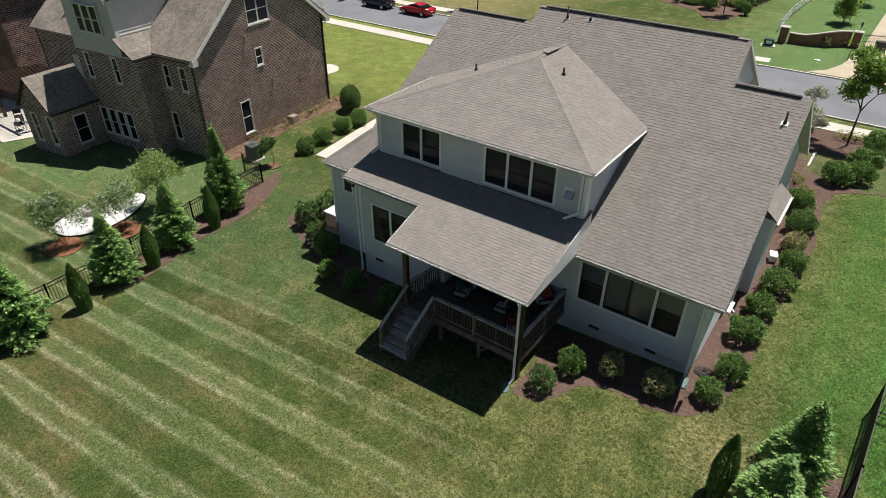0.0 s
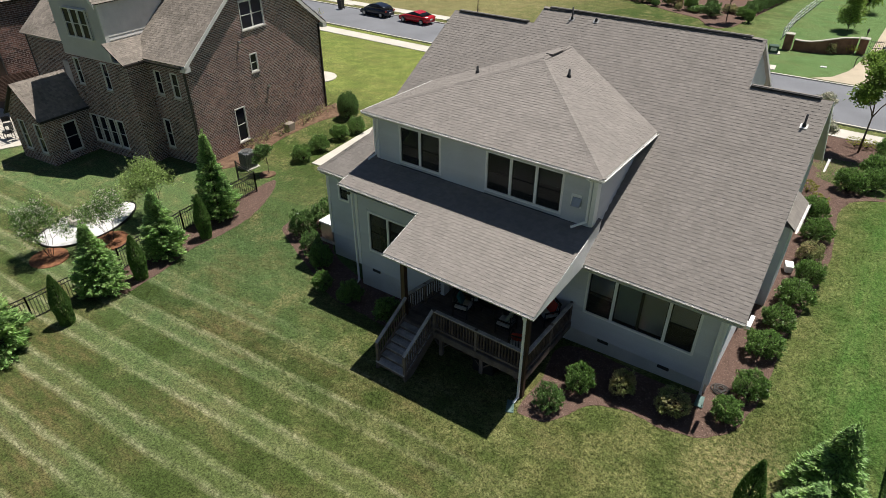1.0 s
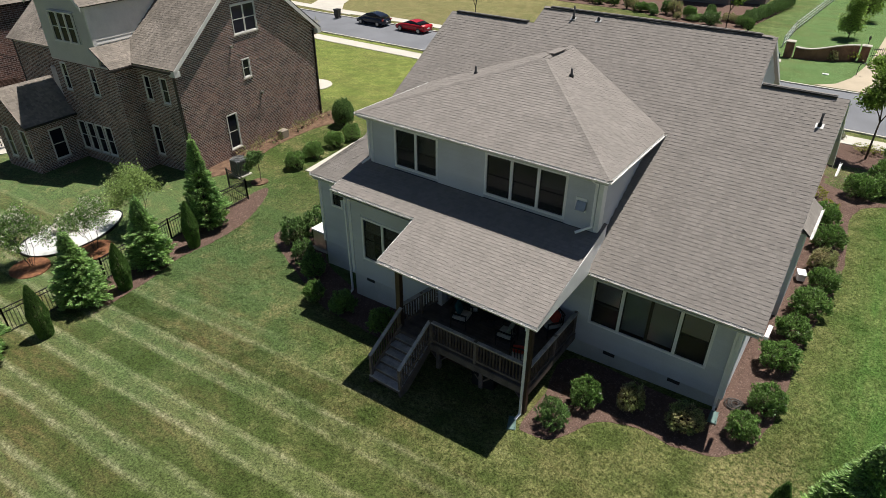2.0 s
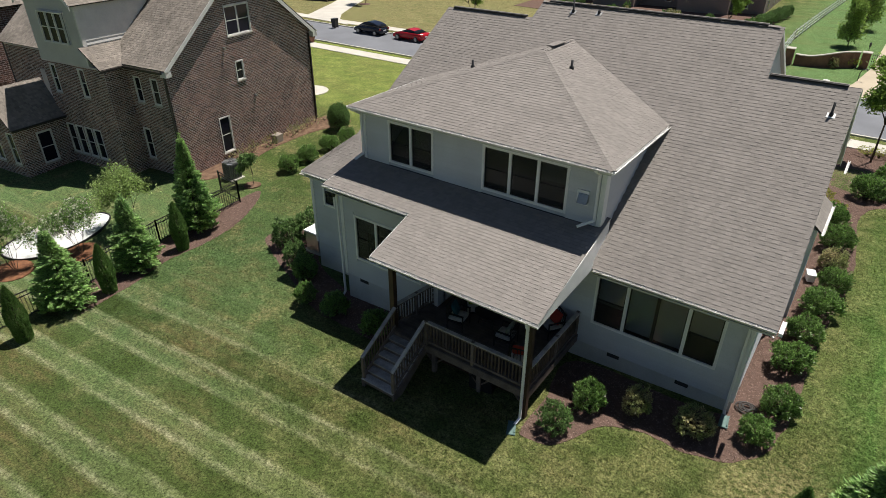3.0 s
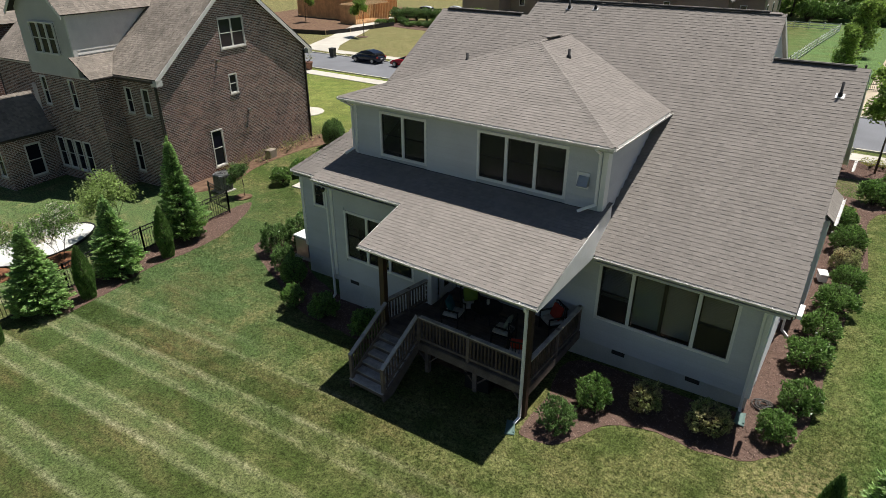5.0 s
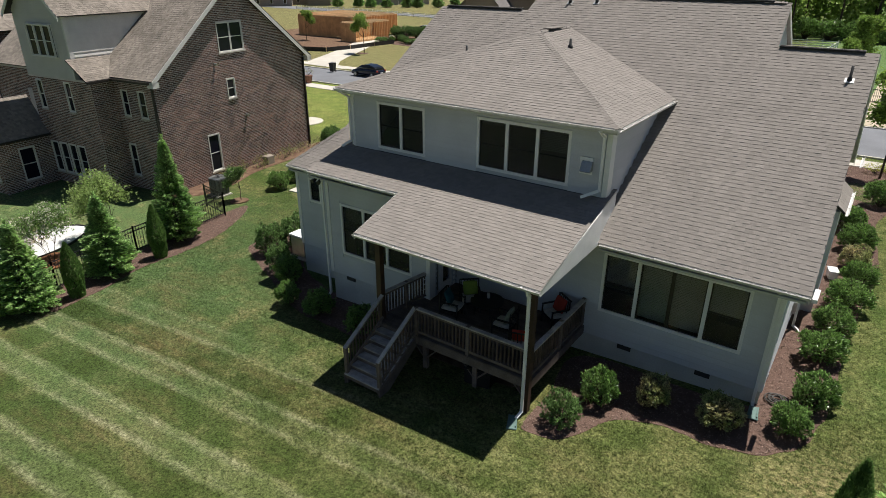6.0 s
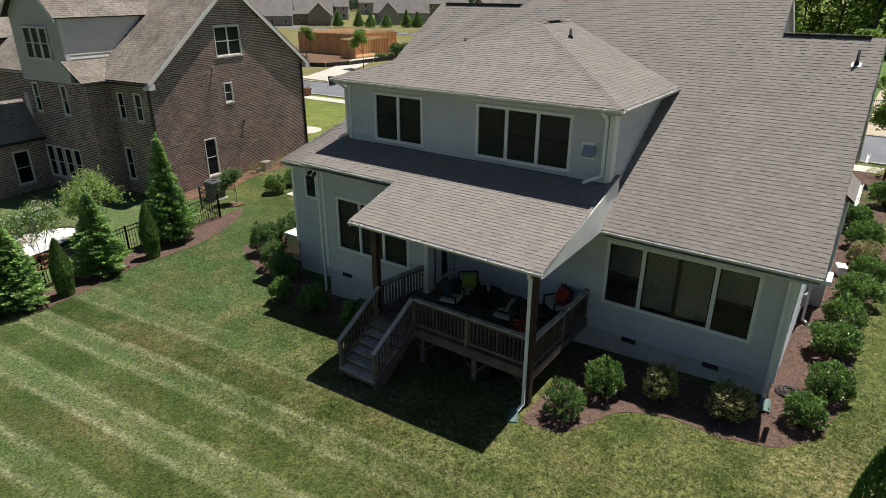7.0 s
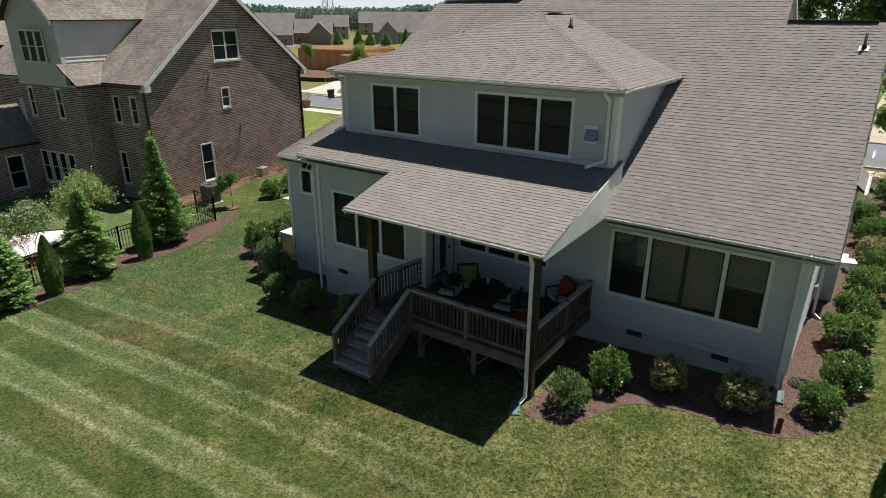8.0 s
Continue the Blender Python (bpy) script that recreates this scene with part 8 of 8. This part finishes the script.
# far woods to the horizon, paled and blued by colour for the haze
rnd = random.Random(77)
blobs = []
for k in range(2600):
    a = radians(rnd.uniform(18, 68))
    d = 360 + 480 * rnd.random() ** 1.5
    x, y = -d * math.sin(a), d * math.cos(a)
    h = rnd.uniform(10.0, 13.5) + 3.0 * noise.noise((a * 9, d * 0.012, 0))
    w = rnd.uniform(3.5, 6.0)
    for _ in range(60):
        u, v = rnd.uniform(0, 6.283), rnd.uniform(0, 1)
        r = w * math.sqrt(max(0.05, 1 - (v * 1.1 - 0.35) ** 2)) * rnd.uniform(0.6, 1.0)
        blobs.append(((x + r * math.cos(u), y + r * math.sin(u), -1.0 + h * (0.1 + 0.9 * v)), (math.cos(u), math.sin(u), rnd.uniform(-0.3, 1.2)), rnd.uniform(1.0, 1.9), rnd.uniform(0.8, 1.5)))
tagged(new("far_woods", leaf_mesh("far_woods", blobs, FOREST, 3)), "dense woods along the horizon, haze mixed into their green", "woods", "", "stuff")

# the wood's edge behind the meadow, one mass of foliage
edge_blobs = []
for k in range(230):
    x, y = rnd.uniform(-42, 62), rnd.uniform(138, 168)
    h, w = rnd.uniform(6.0, 14.0), rnd.uniform(2.4, 4.4)
    for _ in range(110):
        u, v = rnd.uniform(0, 6.283), rnd.uniform(0, 1)
        r = w * math.sqrt(max(0.05, 1 - (v * 1.1 - 0.35) ** 2)) * rnd.uniform(0.5, 1.0)
        edge_blobs.append(((x + r * math.cos(u), y + r * math.sin(u), -0.4 + h * v), (math.cos(u), math.sin(u), rnd.uniform(-0.3, 1.2)), rnd.uniform(0.6, 1.2), rnd.uniform(0.45, 0.85)))
tagged(new("wood_edge", leaf_mesh("wood_edge", edge_blobs, L_TREE, 4)), "dense green foliage at the wood's edge", "woods", "", "stuff")

# pale hazy sky low over the woods
HAZE = bpy.data.materials.new("sky_haze")
HAZE.use_nodes = True
hz = HAZE.node_tree.nodes
em = hz.new("ShaderNodeEmission")
em.inputs["Color"].default_value = (0.80, 0.88, 0.93, 1)
em.inputs["Strength"].default_value = 0.75
HAZE.node_tree.links.new(em.outputs[0], hz["Material Output"].inputs["Surface"])
bm = B()
arc = [(-1150 * math.sin(radians(a)), 1150 * math.cos(radians(a))) for a in range(-20, 101, 5)]
for (ax, ay), (bx, by) in zip(arc, arc[1:]):
    quad(bm, (ax, ay, -5), (bx, by, -5), (bx, by, 70), (ax, ay, 70))
structure("backdrop", bm, HAZE, "pale hazy sky low on the horizon", "sky")

# lattice mast in the distance
mast = thing("lattice_mast", "grey steel lattice mast above the woods", "mast", (-264.0, 262.0, 0.0))
for sx, sy in ((-1, -1), (1, -1), (1, 1), (-1, 1)):
    bm = B()
    bar(bm, (sx * 3, sy * 3, 0), (sx * 0.6, sy * 0.6, 34), 0.45)
    part("leg", bm, VINYL, mast)
for k in range(11):
    z0, z1 = 3.0 * k + 1, 3.0 * k + 4
    r0, r1 = 3 - 2.4 * z0 / 34, 3 - 2.4 * z1 / 34
    for (ax, ay), (bx, by) in (((-1, -1), (1, -1)), ((1, -1), (1, 1)), ((1, 1), (-1, 1)), ((-1, 1), (-1, -1))):
        bm = B()
        bar(bm, (ax * r0, ay * r0, z0), (bx * r1, by * r1, z1), 0.26)
        part("brace", bm, VINYL, mast)

# ---- grass blades over the lawn nearest the camera ----
def grass(name, x0, x1, y0, y1, count, seed, label):
    """Tufts of blades strewn over the lawn, left out under beds, deck and house."""
    rs = np.random.RandomState(seed)
    xy = np.stack([rs.uniform(x0, x1, count), rs.uniform(y0, y1, count)], 1)
    beds = [[(p.x, p.y) for p in loop] for loop in (BED_REAR, BED_WEST, BED_FENCE, BED_EAST)]
    keep = np.ones(count, bool)
    for loop in beds + [[(-19.6, 17.0), (-2.5, 17.0), (-2.5, 33), (-19.6, 33)], [(-16.6, 16.2), (-12.6, 14.3), (-12.6, 12.6), (-11.4, 12.6), (-11.4, 14.2), (-7.5, 14.2), (-7.5, 17.2), (-16.6, 17.2)]]:
        hit = np.zeros(count, bool)
        for (ax, ay), (bx, by) in zip(loop, loop[1:] + loop[:1]):
            cross = ((ay > xy[:, 1]) != (by > xy[:, 1])) & (xy[:, 0] < (bx - ax) * (xy[:, 1] - ay) / (by - ay + 1e-12) + ax)
            hit ^= cross
        keep &= ~hit
    edge = np.minimum.reduce([xy[:, 0] - x0, x1 - xy[:, 0], xy[:, 1] - y0, y1 - xy[:, 1]])
    keep &= rs.uniform(0, 1, count) < np.clip(edge / 2.0, 0, 1)
    xy = xy[keep]
    n = len(xy)
    z = np.array([ground_z(x, y) for x, y in xy])
    verts = np.zeros((n, 3, 3, 3))
    for b in range(3):
        a = rs.uniform(0, 6.283, n)
        h = rs.uniform(0.025, 0.05, n)
        lean = rs.uniform(0.02, 0.07, n)
        w = rs.uniform(0.006, 0.012, n)
        ox, oy = rs.normal(0, 0.03, n), rs.normal(0, 0.03, n)
        ca, sa = np.cos(a), np.sin(a)
        base = np.stack([xy[:, 0] + ox, xy[:, 1] + oy, z - 0.005], 1)
        side = np.stack([-sa * w, ca * w, np.zeros(n)], 1)
        tip = base + np.stack([ca * lean, sa * lean, h], 1)
        verts[:, b, 0], verts[:, b, 1], verts[:, b, 2] = base - side, base + side, tip
    me = bpy.data.meshes.new(name)
    me.from_pydata(verts.reshape(-1, 3).tolist(), [], np.arange(9 * n).reshape(-1, 3).tolist())
    me.materials.append(BLADES)
    return tagged(new(name, me), label, "grass", "", "stuff")


grass("grass", -29.0, 11.0, -1.0, 19.5, 230000, 5, "short mown grass blades on the lawn")
grass("grass", -2.0, 11.0, 15.5, 38.0, 50000, 6, "short mown grass blades on the lawn")
grass("grass", -29.0, -15.0, 13.5, 32.0, 45000, 7, "short mown grass blades on the lawn")
